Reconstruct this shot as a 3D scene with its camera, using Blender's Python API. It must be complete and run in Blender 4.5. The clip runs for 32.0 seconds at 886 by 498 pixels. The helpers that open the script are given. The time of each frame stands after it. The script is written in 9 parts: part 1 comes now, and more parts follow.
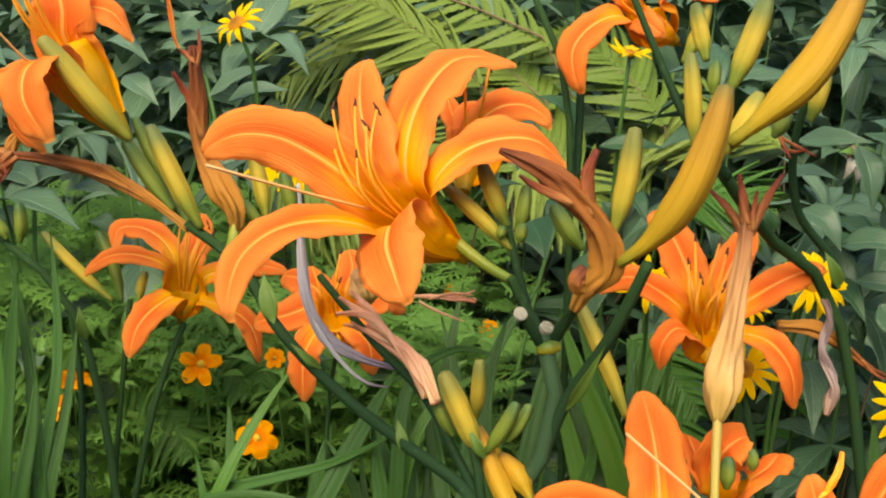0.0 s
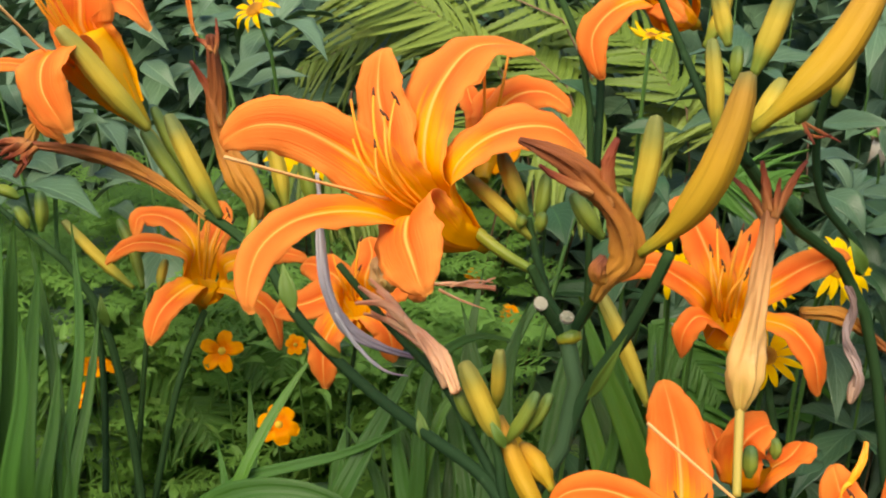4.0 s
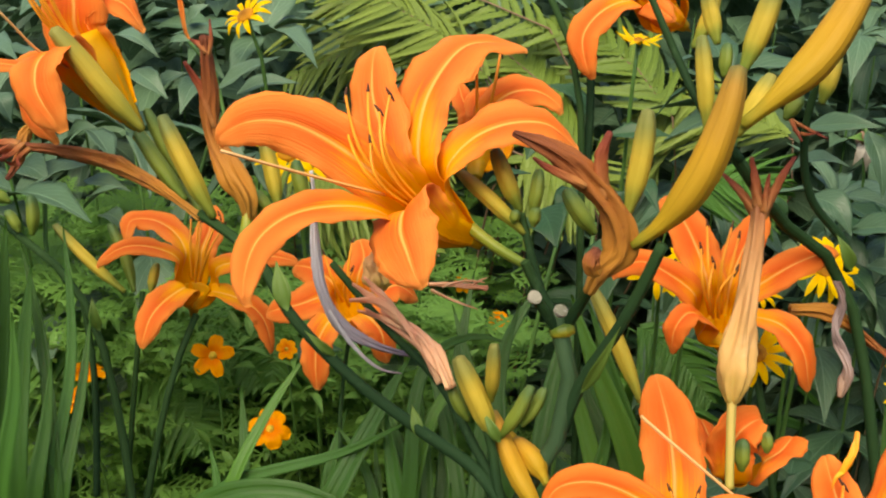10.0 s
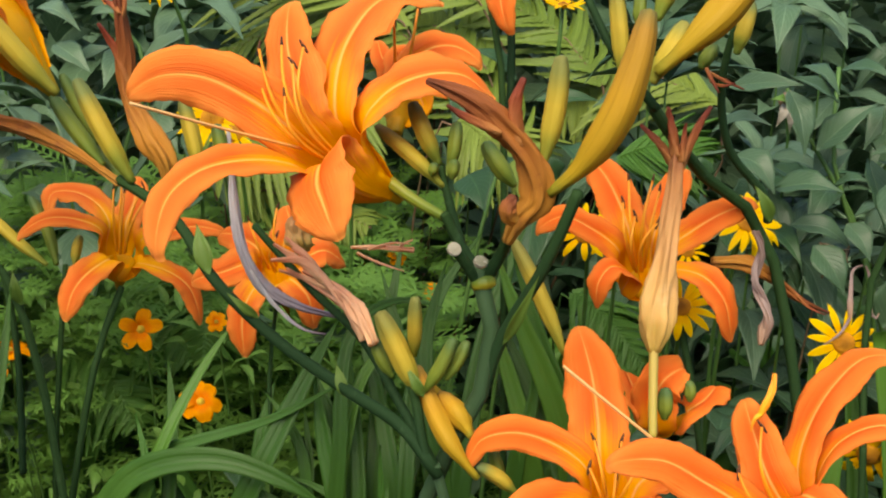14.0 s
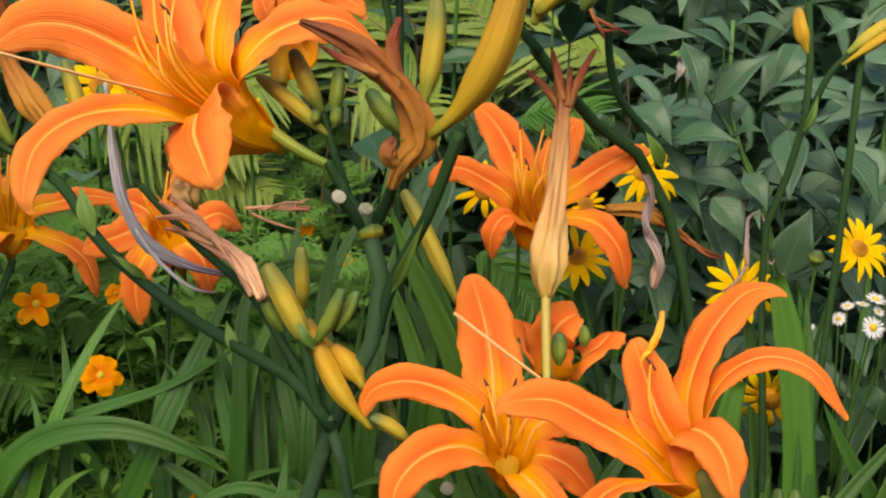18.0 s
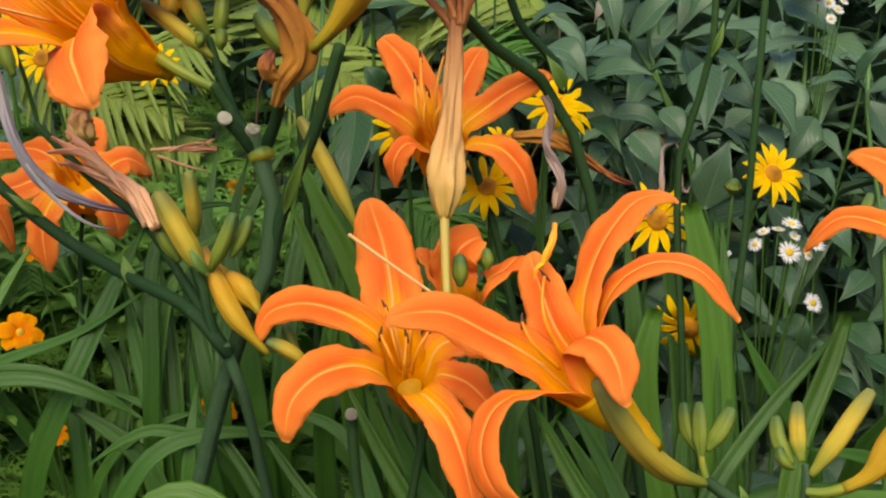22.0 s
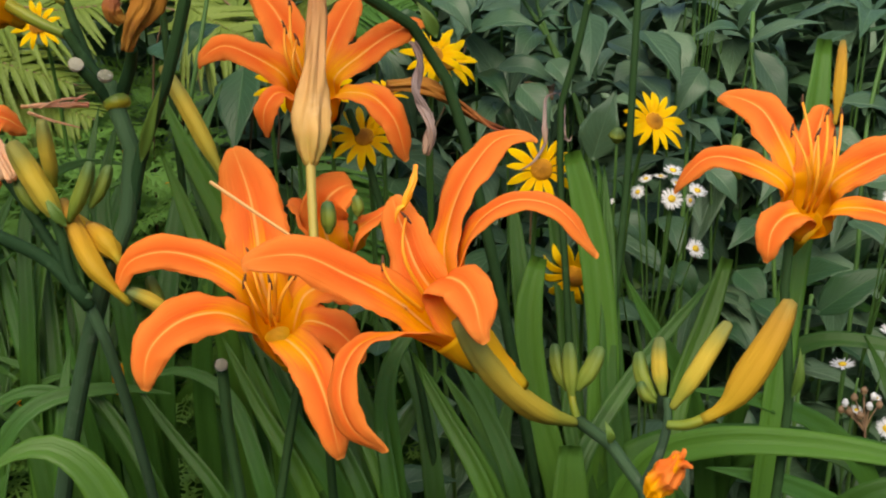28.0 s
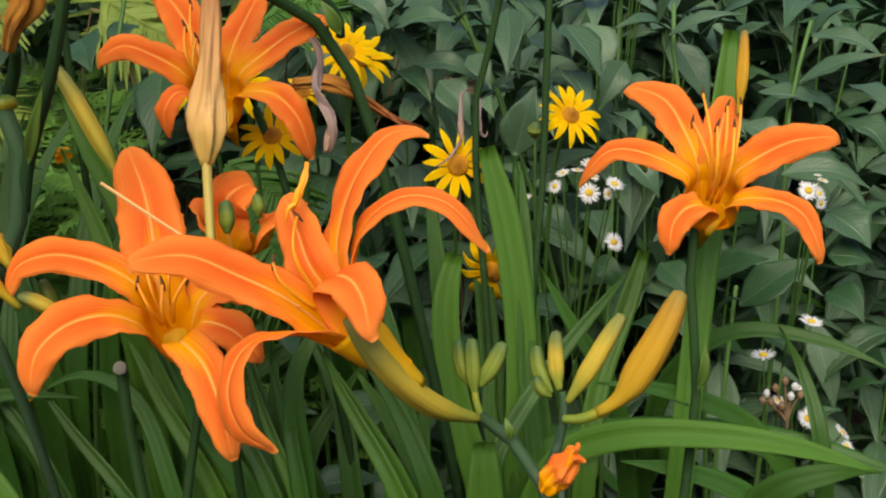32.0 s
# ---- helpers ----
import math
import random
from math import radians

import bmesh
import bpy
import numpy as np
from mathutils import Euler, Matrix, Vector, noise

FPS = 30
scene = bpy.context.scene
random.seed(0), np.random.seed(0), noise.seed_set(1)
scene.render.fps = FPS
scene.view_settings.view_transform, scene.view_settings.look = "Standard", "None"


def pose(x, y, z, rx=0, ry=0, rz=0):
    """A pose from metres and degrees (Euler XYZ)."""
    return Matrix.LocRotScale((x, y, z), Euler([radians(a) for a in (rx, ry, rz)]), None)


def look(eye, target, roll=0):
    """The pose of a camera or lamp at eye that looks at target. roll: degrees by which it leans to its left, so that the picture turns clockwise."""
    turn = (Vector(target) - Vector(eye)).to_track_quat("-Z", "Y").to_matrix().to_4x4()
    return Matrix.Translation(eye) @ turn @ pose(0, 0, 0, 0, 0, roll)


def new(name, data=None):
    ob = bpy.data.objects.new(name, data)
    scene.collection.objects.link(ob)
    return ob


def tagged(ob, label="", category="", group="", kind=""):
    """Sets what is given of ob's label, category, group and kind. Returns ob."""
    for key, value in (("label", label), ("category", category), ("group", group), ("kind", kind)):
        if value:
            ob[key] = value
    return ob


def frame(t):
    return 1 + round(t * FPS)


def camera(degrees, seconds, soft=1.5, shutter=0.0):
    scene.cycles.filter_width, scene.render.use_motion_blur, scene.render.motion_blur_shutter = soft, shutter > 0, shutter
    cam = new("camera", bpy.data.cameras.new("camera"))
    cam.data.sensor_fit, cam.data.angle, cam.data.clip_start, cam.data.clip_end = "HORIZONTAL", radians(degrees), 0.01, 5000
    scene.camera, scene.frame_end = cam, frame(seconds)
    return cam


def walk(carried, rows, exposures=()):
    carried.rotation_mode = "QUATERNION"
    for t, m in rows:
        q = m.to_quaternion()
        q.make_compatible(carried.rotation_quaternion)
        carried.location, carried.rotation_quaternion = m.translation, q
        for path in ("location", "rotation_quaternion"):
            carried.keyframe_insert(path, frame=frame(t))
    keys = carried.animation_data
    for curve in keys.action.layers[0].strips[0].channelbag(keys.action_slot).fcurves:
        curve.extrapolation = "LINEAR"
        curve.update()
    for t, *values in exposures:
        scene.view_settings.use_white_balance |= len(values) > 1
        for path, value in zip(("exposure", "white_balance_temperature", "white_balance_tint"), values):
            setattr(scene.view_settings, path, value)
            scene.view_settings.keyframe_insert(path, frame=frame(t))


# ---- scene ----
cam = camera(43.79, 32.0, 2.1)


def sight(x, y, z, yaw, pitch, lean):
    """A pose at (x, y, z): yaw to the right of north, pitch above level, in degrees."""
    a, b = radians(yaw), radians(pitch)
    way = Vector((math.sin(a) * math.cos(b), math.cos(a) * math.cos(b), math.sin(b)))
    return look((x, y, z), Vector((x, y, z)) + way, lean)


# seconds, place, yaw, pitch, lean
WALK = [
    (0.0, -0.0230, 0.0068, 0.8265, 0.83, -19.05, 2.24),
    (0.5, -0.0226, 0.0059, 0.8267, 0.63, -19.20, 2.22),
    (1.0, -0.0234, 0.0053, 0.8266, 0.60, -19.32, 2.17),
    (1.5, -0.0208, 0.0072, 0.8263, 0.31, -19.38, 2.05),
    (2.0, -0.0201, 0.0087, 0.8282, 0.11, -19.60, 1.98),
    (2.5, -0.0207, 0.0092, 0.8297, 0.02, -19.84, 1.78),
    (3.0, -0.0204, 0.0093, 0.8293, -0.22, -19.92, 1.66),
    (3.5, -0.0230, 0.0094, 0.8291, -0.17, -20.02, 1.65),
    (5.5, -0.0203, 0.0121, 0.8326, -0.97, -20.64, 1.17),
    (6.0, -0.0221, 0.0121, 0.8334, -0.94, -20.72, 1.25),
    (6.5, -0.0250, 0.0108, 0.8315, -0.74, -20.45, 1.36),
    (7.0, -0.0299, 0.0083, 0.8298, -0.37, -20.26, 1.67),
    (7.5, -0.0290, 0.0058, 0.8292, -0.46, -20.08, 1.67),
    (8.0, -0.0261, 0.0062, 0.8288, -0.57, -19.91, 1.47),
    (8.5, -0.0256, 0.0081, 0.8301, -0.31, -20.00, 1.41),
    (9.0, -0.0259, 0.0069, 0.8302, -0.01, -19.92, 1.46),
    (9.5, -0.0292, 0.0045, 0.8267, 0.53, -19.47, 1.69),
    (10.0, -0.0264, 0.0039, 0.8217, 0.61, -19.09, 1.65),
    (10.5, -0.0194, 0.0059, 0.8191, 0.19, -19.08, 1.34),
    (11.0, -0.0211, 0.0058, 0.8194, 0.79, -19.17, 1.28),
    (11.5, -0.0276, 0.0023, 0.8107, 1.89, -18.39, 1.65),
    (12.0, -0.0216, 0.0011, 0.8081, 1.51, -18.40, 1.63),
    (12.5, -0.0168, 0.0040, 0.8112, 1.52, -19.08, 1.26),
    (13.0, -0.0159, 0.0024, 0.8055, 2.14, -18.78, 1.37),
    (13.5, -0.0133, -0.0010, 0.8026, 2.48, -18.69, 1.36),
    (14.0, -0.0151, 0.0006, 0.8074, 3.39, -19.35, 1.34),
    (14.5, -0.0127, 0.0012, 0.8043, 3.73, -19.15, 1.36),
    (16.5, -0.0073, 0.0006, 0.7949, 6.05, -19.31, 0.93),
    (17.0, -0.0060, -0.0002, 0.7943, 6.77, -19.57, 1.20),
    (17.5, 0.0007, -0.0012, 0.7891, 6.67, -19.25, 0.61),
    (18.0, 0.0029, -0.0018, 0.7912, 6.93, -19.75, 0.74),
    (18.5, 0.0059, -0.0054, 0.7822, 7.24, -18.97, 0.34),
    (19.0, 0.0142, -0.0064, 0.7782, 7.14, -19.03, 0.11),
    (19.5, 0.0173, -0.0063, 0.7815, 7.44, -19.73, -0.01),
    (20.0, 0.0188, -0.0079, 0.7775, 7.79, -19.63, -0.03),
    (20.5, 0.0216, -0.0130, 0.7694, 7.77, -19.06, -0.22),
    (21.0, 0.0257, -0.0111, 0.7669, 7.93, -19.47, -0.25),
    (21.5, 0.0298, -0.0088, 0.7673, 8.05, -19.99, -0.63),
    (22.0, 0.0333, -0.0119, 0.7641, 8.02, -20.01, -0.85),
    (22.5, 0.0286, -0.0160, 0.7532, 9.01, -19.25, -0.65),
    (23.0, 0.0283, -0.0120, 0.7554, 9.73, -20.19, -0.10),
    (23.5, 0.0353, -0.0141, 0.7552, 9.35, -20.43, -0.62),
    (24.0, 0.0395, -0.0145, 0.7579, 9.38, -20.99, -0.73),
    (24.5, 0.0437, -0.0161, 0.7591, 9.41, -21.29, -0.89),
    (25.0, 0.0533, -0.0195, 0.7546, 8.89, -20.96, -1.38),
    (25.5, 0.0536, -0.0183, 0.7527, 9.41, -21.06, -1.10),
    (27.5, 0.0593, -0.0169, 0.7569, 10.72, -21.83, -0.93),
    (28.0, 0.0623, -0.0199, 0.7509, 10.91, -21.11, -1.17),
    (28.5, 0.0635, -0.0204, 0.7534, 11.28, -21.40, -0.92),
    (29.0, 0.0660, -0.0180, 0.7576, 11.57, -21.95, -1.00),
    (29.5, 0.0725, -0.0182, 0.7570, 11.28, -21.97, -1.23),
    (30.0, 0.0729, -0.0188, 0.7541, 11.80, -21.69, -1.23),
    (30.5, 0.0759, -0.0222, 0.7497, 11.92, -21.15, -1.28),
    (31.0, 0.0779, -0.0214, 0.7539, 12.32, -21.72, -0.92),
    (31.5, 0.0865, -0.0222, 0.7516, 11.99, -21.54, -1.47),
    (32.0, 0.0926, -0.0240, 0.7486, 11.98, -21.21, -1.83),
]
walk(cam, [(t, sight(*row)) for t, *row in WALK],
     [(0, 0.60, 7600, 10), (9, 0.50, 7600, 10), (19, 0.36, 7450, 10), (25, 0.25, 7350, 10), (32, 0.22, 7300, 10)])

# ---- daylight: a bright, thinly clouded sky ----
world = bpy.data.worlds.new("daylight")
scene.world = world
world.use_nodes = True
sky = world.node_tree.nodes.new("ShaderNodeTexSky")
sky.sky_type, sky.sun_disc = "NISHITA", False
sky.sun_elevation, sky.sun_rotation = radians(57), radians(200)
world.node_tree.links.new(sky.outputs[0], world.node_tree.nodes["Background"].inputs[0])
world.node_tree.nodes["Background"].inputs[1].default_value = 0.22
sun = new("sun", bpy.data.lights.new("sun", "SUN"))
sun.data.energy, sun.data.angle, sun.data.color = 3.4, radians(50), (1.0, 0.93, 0.80)
sun.matrix_world = look((-0.6, -1.6, 2.6), (0, 0, 0))


# ---- materials ----
def material(name, rough=0.5, translucent=0.0, spec=0.35):
    """A node material; returns it with its tree, its main shader and a maker of nodes."""
    m = bpy.data.materials.new(name)
    m.use_nodes = True
    nt = m.node_tree
    b = nt.nodes["Principled BSDF"]
    b.inputs["Roughness"].default_value = rough
    b.inputs["Specular IOR Level"].default_value = spec

    def node(kind, links=(), **values):
        n = nt.nodes.new("ShaderNode" + kind)
        for k, v in values.items():
            if hasattr(n, k):
                setattr(n, k, v)
            else:
                n.inputs[k].default_value = v
        for socket, source in links:
            nt.links.new(source, n.inputs[socket])
        return n

    def paint(colour, height=None, strength=0.3, depth=0.001):
        nt.links.new(colour, b.inputs["Base Color"])
        bump = None
        if height is not None:
            bump = node("Bump", [("Height", height)], Strength=strength, Distance=depth)
            nt.links.new(bump.outputs[0], b.inputs["Normal"])
        if translucent:
            thin = node("BsdfTranslucent", [("Color", colour)])
            if bump:
                nt.links.new(bump.outputs[0], thin.inputs["Normal"])
            mix = node("MixShader", [(1, b.outputs[0]), (2, thin.outputs[0])])
            mix.inputs[0].default_value = translucent
            nt.links.new(mix.outputs[0], nt.nodes["Material Output"].inputs[0])
        return m

    return node, paint


def ramp(node, source, stops):
    r = node("ValToRGB", [(0, source)])
    e = r.color_ramp.elements
    while len(e) < len(stops):
        e.new(0.5)
    for i, (p, c) in enumerate(stops):
        e[i].position, e[i].color = p, (*c, 1)
    return r.outputs[0]


def mixed(node, factor, a, b, how="MIX"):
    n = node("Mix", data_type="RGBA", blend_type=how)
    for socket, v in ((0, factor), (6, a), (7, b)):
        if isinstance(v, (int, float)):
            n.inputs[socket].default_value = v
        elif isinstance(v, tuple):
            n.inputs[socket].default_value = (*v, 1)
        else:
            n.id_data.links.new(v, n.inputs[socket])
    return n.outputs[2]


def maths(node, how, a, b=0.0, clamp=False):
    n = node("Math", operation=how, use_clamp=clamp)
    for i, v in enumerate((a, b)):
        if isinstance(v, (int, float)):
            n.inputs[i].default_value = v
        else:
            n.id_data.links.new(v, n.inputs[i])
    return n.outputs[0]


def uv_axes(node):
    c = node("UVMap")
    s = node("SeparateXYZ", [(0, c.outputs[0])])
    return c.outputs[0], s.outputs[0], s.outputs[1]


def streaks(node, across, along, seed=0.0, detail=3.0):
    """Fine lines that run lengthwise over a mapped sheet."""
    uv = node("UVMap").outputs[0]
    info = node("ObjectInfo")
    shift = node("Combine" "XYZ", [(2, info.outputs["Random"])])
    scaled = node("VectorMath", [(0, uv)], operation="MULTIPLY")
    scaled.inputs[1].default_value = (across, along, 1)
    add = node("VectorMath", [(0, scaled.outputs[0]), (1, shift.outputs[0])], operation="ADD")
    far = node("VectorMath", [(0, add.outputs[0])], operation="MULTIPLY")
    far.inputs[1].default_value = (1, 1, 37)
    return node("TexNoise", [("Vector", far.outputs[0])], Scale=1.0, Detail=detail, Roughness=0.6).outputs[0]


def petal_material(name, throat, body, edge, rib, rib_width=0.045, blush=0.55):
    node, paint = material(name, 0.55, 0.32, 0.14)
    uv, u, v = uv_axes(node)
    off = maths(node, "ABSOLUTE", maths(node, "SUBTRACT", u, 0.5))
    lines = ramp(node, streaks(node, 34, 1.2), [(0.36, (0,) * 3), (0.64, (1,) * 3)])
    blot = node("TexNoise", [("Vector", node("TexCoord").outputs["Object"])], Scale=70.0, Detail=3.0).outputs[0]
    along = maths(node, "ADD", v, maths(node, "MULTIPLY", maths(node, "SUBTRACT", lines, 0.5), 0.12))
    along = maths(node, "ADD", along, maths(node, "MULTIPLY", off, 0.42))
    base = ramp(node, v, [(0.0, body), (0.88, body), (1.0, edge)])
    base = mixed(node, maths(node, "MULTIPLY", maths(node, "MULTIPLY", off, 2.0), 0.4), base, edge)
    base = mixed(node, maths(node, "MULTIPLY", lines, 0.3), base, tuple(c * k for c, k in zip(body, (0.92, blush + 0.05, 0.7))))
    base = mixed(node, maths(node, "MULTIPLY", blot, 0.22), base, rib)
    flank = ramp(node, maths(node, "ADD", off, maths(node, "MULTIPLY", lines, 0.06)), [(0.05, (0,) * 3), (0.12, (1,) * 3), (0.26, (0.6,) * 3), (0.42, (0,) * 3)])
    zone = ramp(node, v, [(0.40, (0,) * 3), (0.54, (1,) * 3), (0.80, (0.6,) * 3), (1.0, (0.1,) * 3)])
    base = mixed(node, maths(node, "MULTIPLY", maths(node, "MULTIPLY", flank, zone), 0.78), base, tuple(c * k for c, k in zip(body, (0.93, blush, 0.7))))
    gold = mixed(node, maths(node, "MULTIPLY", lines, 0.4), throat, tuple(c * k for c, k in zip(throat, (1.0, 0.8, 1.0))))
    base = mixed(node, ramp(node, along, [(0.40, (0,) * 3), (0.63, (1,) * 3)]), gold, base)
    narrow = maths(node, "SUBTRACT", rib_width, maths(node, "MULTIPLY", v, rib_width * 0.55))
    mark = maths(node, "DIVIDE", maths(node, "SUBTRACT", narrow, off), 0.022, True)
    ends = ramp(node, v, [(0.14, (0.1,) * 3), (0.34, (0.95,) * 3), (0.85, (0.8,) * 3), (1.0, (0.0,) * 3)])
    base = mixed(node, maths(node, "MULTIPLY", mark, ends), base, rib)
    return paint(base, maths(node, "ADD", lines, maths(node, "MULTIPLY", mark, -0.8)), 0.4, 0.001)


def plant_material(name, stops, lines=30, rough=0.45, translucent=0.2, fleck=None, scale=40.0, bump=0.25, spec=0.35, tone=0.35, veined=0.55):
    """Colour that runs along v by stops, with lengthwise lines, patches and a tone of its own for each piece."""
    node, paint = material(name, rough, translucent, spec)
    uv, u, v = uv_axes(node)
    grain = streaks(node, lines, 3.0)
    patch = node("TexNoise", [("Vector", node("TexCoord").outputs["Object"])], Scale=scale, Detail=4.0).outputs[0]
    shift = maths(node, "ADD", v, maths(node, "MULTIPLY", maths(node, "SUBTRACT", patch, 0.5), 0.3))
    c = ramp(node, shift, stops)
    rnd = node("ObjectInfo").outputs["Random"]
    dark = tuple(x * 0.55 for x in stops[len(stops) // 2][1])
    c = mixed(node, maths(node, "MULTIPLY", grain, veined), c, dark)
    c = mixed(node, maths(node, "MULTIPLY", rnd, tone), c, tuple(x * 1.5 + 0.004 for x in stops[len(stops) // 2][1]))
    if fleck:
        m = ramp(node, patch, [(0.6, (0,) * 3), (0.72, (1,) * 3)])
        c = mixed(node, maths(node, "MULTIPLY", m, 0.6), c, fleck)
    return paint(c, grain, bump, 0.001)


def leaf_material(name, body, pale, rough=0.42, translucent=0.22, veins=9.0, spec=0.4):
    node, paint = material(name, rough, translucent, spec)
    uv, u, v = uv_axes(node)
    off = maths(node, "ABSOLUTE", maths(node, "SUBTRACT", u, 0.5))
    slant = maths(node, "SUBTRACT", maths(node, "MULTIPLY", v, veins), maths(node, "MULTIPLY", off, veins * 0.75))
    saw = maths(node, "ABSOLUTE", maths(node, "SUBTRACT", maths(node, "FRACT", slant), 0.5))
    side = maths(node, "SUBTRACT", 1.0, maths(node, "DIVIDE", saw, 0.09), True)
    mid = maths(node, "SUBTRACT", 1.0, maths(node, "DIVIDE", off, 0.03), True)
    vein = maths(node, "MAXIMUM", maths(node, "MULTIPLY", side, 0.5), mid)
    info = node("ObjectInfo").outputs["Random"]
    patch = node("TexNoise", [("Vector", node("TexCoord").outputs["Object"])], Scale=9.0, Detail=5.0).outputs[0]
    own = node("NewGeometry").outputs["Random Per Island"]
    c = mixed(node, maths(node, "MULTIPLY", info, 0.7), body, pale)
    c = mixed(node, maths(node, "MULTIPLY", own, 0.35), c, tuple(x * 0.6 for x in body))
    c = mixed(node, maths(node, "MULTIPLY", patch, 0.5), c, tuple(x * 0.7 for x in body))
    c = mixed(node, maths(node, "MULTIPLY", vein, 0.38), c, tuple(min(1, x * 1.7 + 0.01) for x in pale))
    spot = ramp(node, patch, [(0.68, (0,) * 3), (0.74, (1,) * 3)])
    c = mixed(node, maths(node, "MULTIPLY", spot, 0.25), c, (0.16, 0.13, 0.03))
    return paint(c, maths(node, "SUBTRACT", patch, maths(node, "MULTIPLY", vein, 0.9)), 0.4, 0.002)


ORANGE = petal_material("orange_petal", (0.98, 0.47, 0.006), (0.92, 0.205, 0.022), (0.97, 0.375, 0.075), (1.0, 0.54, 0.13), 0.050)
ORANGE_DEEP = petal_material("deep_orange_petal", (0.98, 0.44, 0.006), (0.93, 0.195, 0.018), (0.97, 0.330, 0.060), (1.0, 0.50, 0.13), 0.050)
THROAT = plant_material("flower_throat", [(0.0, (0.38, 0.32, 0.02)), (0.3, (0.75, 0.44, 0.012)), (1.0, (0.98, 0.50, 0.006))], 24, 0.5, 0.4, veined=0.3)
FILAMENT = plant_material("filament", [(0.0, (1.0, 0.50, 0.02)), (0.6, (1.0, 0.42, 0.03)), (1.0, (0.95, 0.30, 0.03))], 6, 0.5, 0.2)
STIGMA = plant_material("stigma", [(0.0, (0.9, 0.42, 0.08)), (1.0, (0.85, 0.5, 0.2))], 6, 0.5, 0.2)
ANTHER = plant_material("anther", [(0.0, (0.035, 0.018, 0.012)), (1.0, (0.10, 0.04, 0.015))], 8, 0.8, 0.0)
BUD_RIPE = plant_material("ripe_bud", [(0.0, (0.20, 0.22, 0.02)), (0.14, (0.46, 0.31, 0.02)), (0.6, (0.55, 0.295, 0.024)), (0.88, (0.44, 0.225, 0.035)), (1.0, (0.14, 0.15, 0.05))], 22, 0.55, 0.14, None, 60.0, 0.45, 0.15, 0.2, 0.45)
BUD_MID = plant_material("half_ripe_bud", [(0.0, (0.10, 0.19, 0.03)), (0.18, (0.20, 0.26, 0.035)), (0.34, (0.46, 0.36, 0.04)), (0.58, (0.52, 0.37, 0.045)), (0.72, (0.36, 0.30, 0.045)), (0.86, (0.13, 0.19, 0.06)), (1.0, (0.06, 0.13, 0.06))], 24, 0.55, 0.16, None, 60.0, 0.35, 0.15, 0.25, 0.35)
BUD_GREEN = plant_material("green_bud", [(0.0, (0.09, 0.16, 0.02)), (0.45, (0.19, 0.24, 0.03)), (0.7, (0.16, 0.21, 0.035)), (0.88, (0.07, 0.14, 0.045)), (1.0, (0.05, 0.115, 0.045))], 18, 0.5, 0.14, None, 60.0, 0.3, 0.2, 0.25, 0.4)
SCAPE = plant_material("scape", [(0.0, (0.013, 0.037, 0.013)), (0.5, (0.015, 0.041, 0.014)), (1.0, (0.028, 0.066, 0.016))], 18, 0.65, 0.0, (0.035, 0.075, 0.030), 160.0, 0.45, 0.08, 0.3)
SCAPE_PALE = plant_material("bloomy_scape", [(0.0, (0.032, 0.066, 0.034)), (0.5, (0.040, 0.078, 0.044)), (1.0, (0.036, 0.080, 0.028))], 14, 0.62, 0.0, (0.075, 0.115, 0.075), 140.0, 0.45, 0.12, 0.2)
PEDICEL = plant_material("pedicel", [(0.0, (0.08, 0.16, 0.025)), (0.5, (0.17, 0.21, 0.02)), (1.0, (0.36, 0.30, 0.02))], 14, 0.45, 0.05)
CUT = plant_material("cut_end", [(0.0, (0.50, 0.47, 0.38)), (0.7, (0.42, 0.38, 0.30)), (1.0, (0.20, 0.20, 0.12))], 30, 0.8, 0.0, (0.55, 0.53, 0.46), 700.0, 0.9)
BRACT = plant_material("bract", [(0.0, (0.06, 0.14, 0.02)), (1.0, (0.12, 0.20, 0.03))], 20, 0.5, 0.2)
WILT_BROWN = plant_material("wilted_brown", [(0.0, (0.56, 0.29, 0.045)), (0.22, (0.58, 0.25, 0.03)), (0.42, (0.50, 0.20, 0.034)), (0.62, (0.37, 0.12, 0.030)), (0.85, (0.24, 0.066, 0.028)), (1.0, (0.12, 0.030, 0.024))], 26, 0.6, 0.1, (0.14, 0.03, 0.02), 110.0, 0.9, 0.18, 0.15, 0.7)
WILT_TAN = plant_material("wilted_tan", [(0.0, (0.52, 0.40, 0.07)), (0.16, (0.76, 0.47, 0.14)), (0.5, (0.74, 0.39, 0.145)), (0.8, (0.58, 0.25, 0.095)), (1.0, (0.24, 0.045, 0.03))], 22, 0.55, 0.18, (0.84, 0.56, 0.26), 90.0, 0.6, 0.2, 0.1, 0.45)
WILT_TIP = plant_material("maroon_tip", [(0.0, (0.62, 0.29, 0.08)), (0.4, (0.48, 0.16, 0.045)), (0.75, (0.28, 0.055, 0.022)), (1.0, (0.13, 0.022, 0.016))], 8, 0.6, 0.1, None, 90.0, 0.9, 0.25, 0.15, 0.7)
WILT_PINK = plant_material("wilted_pink", [(0.0, (0.98, 0.62, 0.34)), (0.6, (0.96, 0.52, 0.30)), (1.0, (0.80, 0.34, 0.20))], 26, 0.6, 0.35, None, 90.0, 0.5, 0.2, 0.1, 0.15)
WILT_GREY = plant_material("wilted_grey", [(0.0, (0.86, 0.84, 0.81)), (0.5, (0.74, 0.69, 0.70)), (0.8, (0.46, 0.38, 0.42)), (1.0, (0.22, 0.14, 0.17))], 26, 0.7, 0.2, None, 120.0, 0.5, 0.3, 0.05, 0.3)
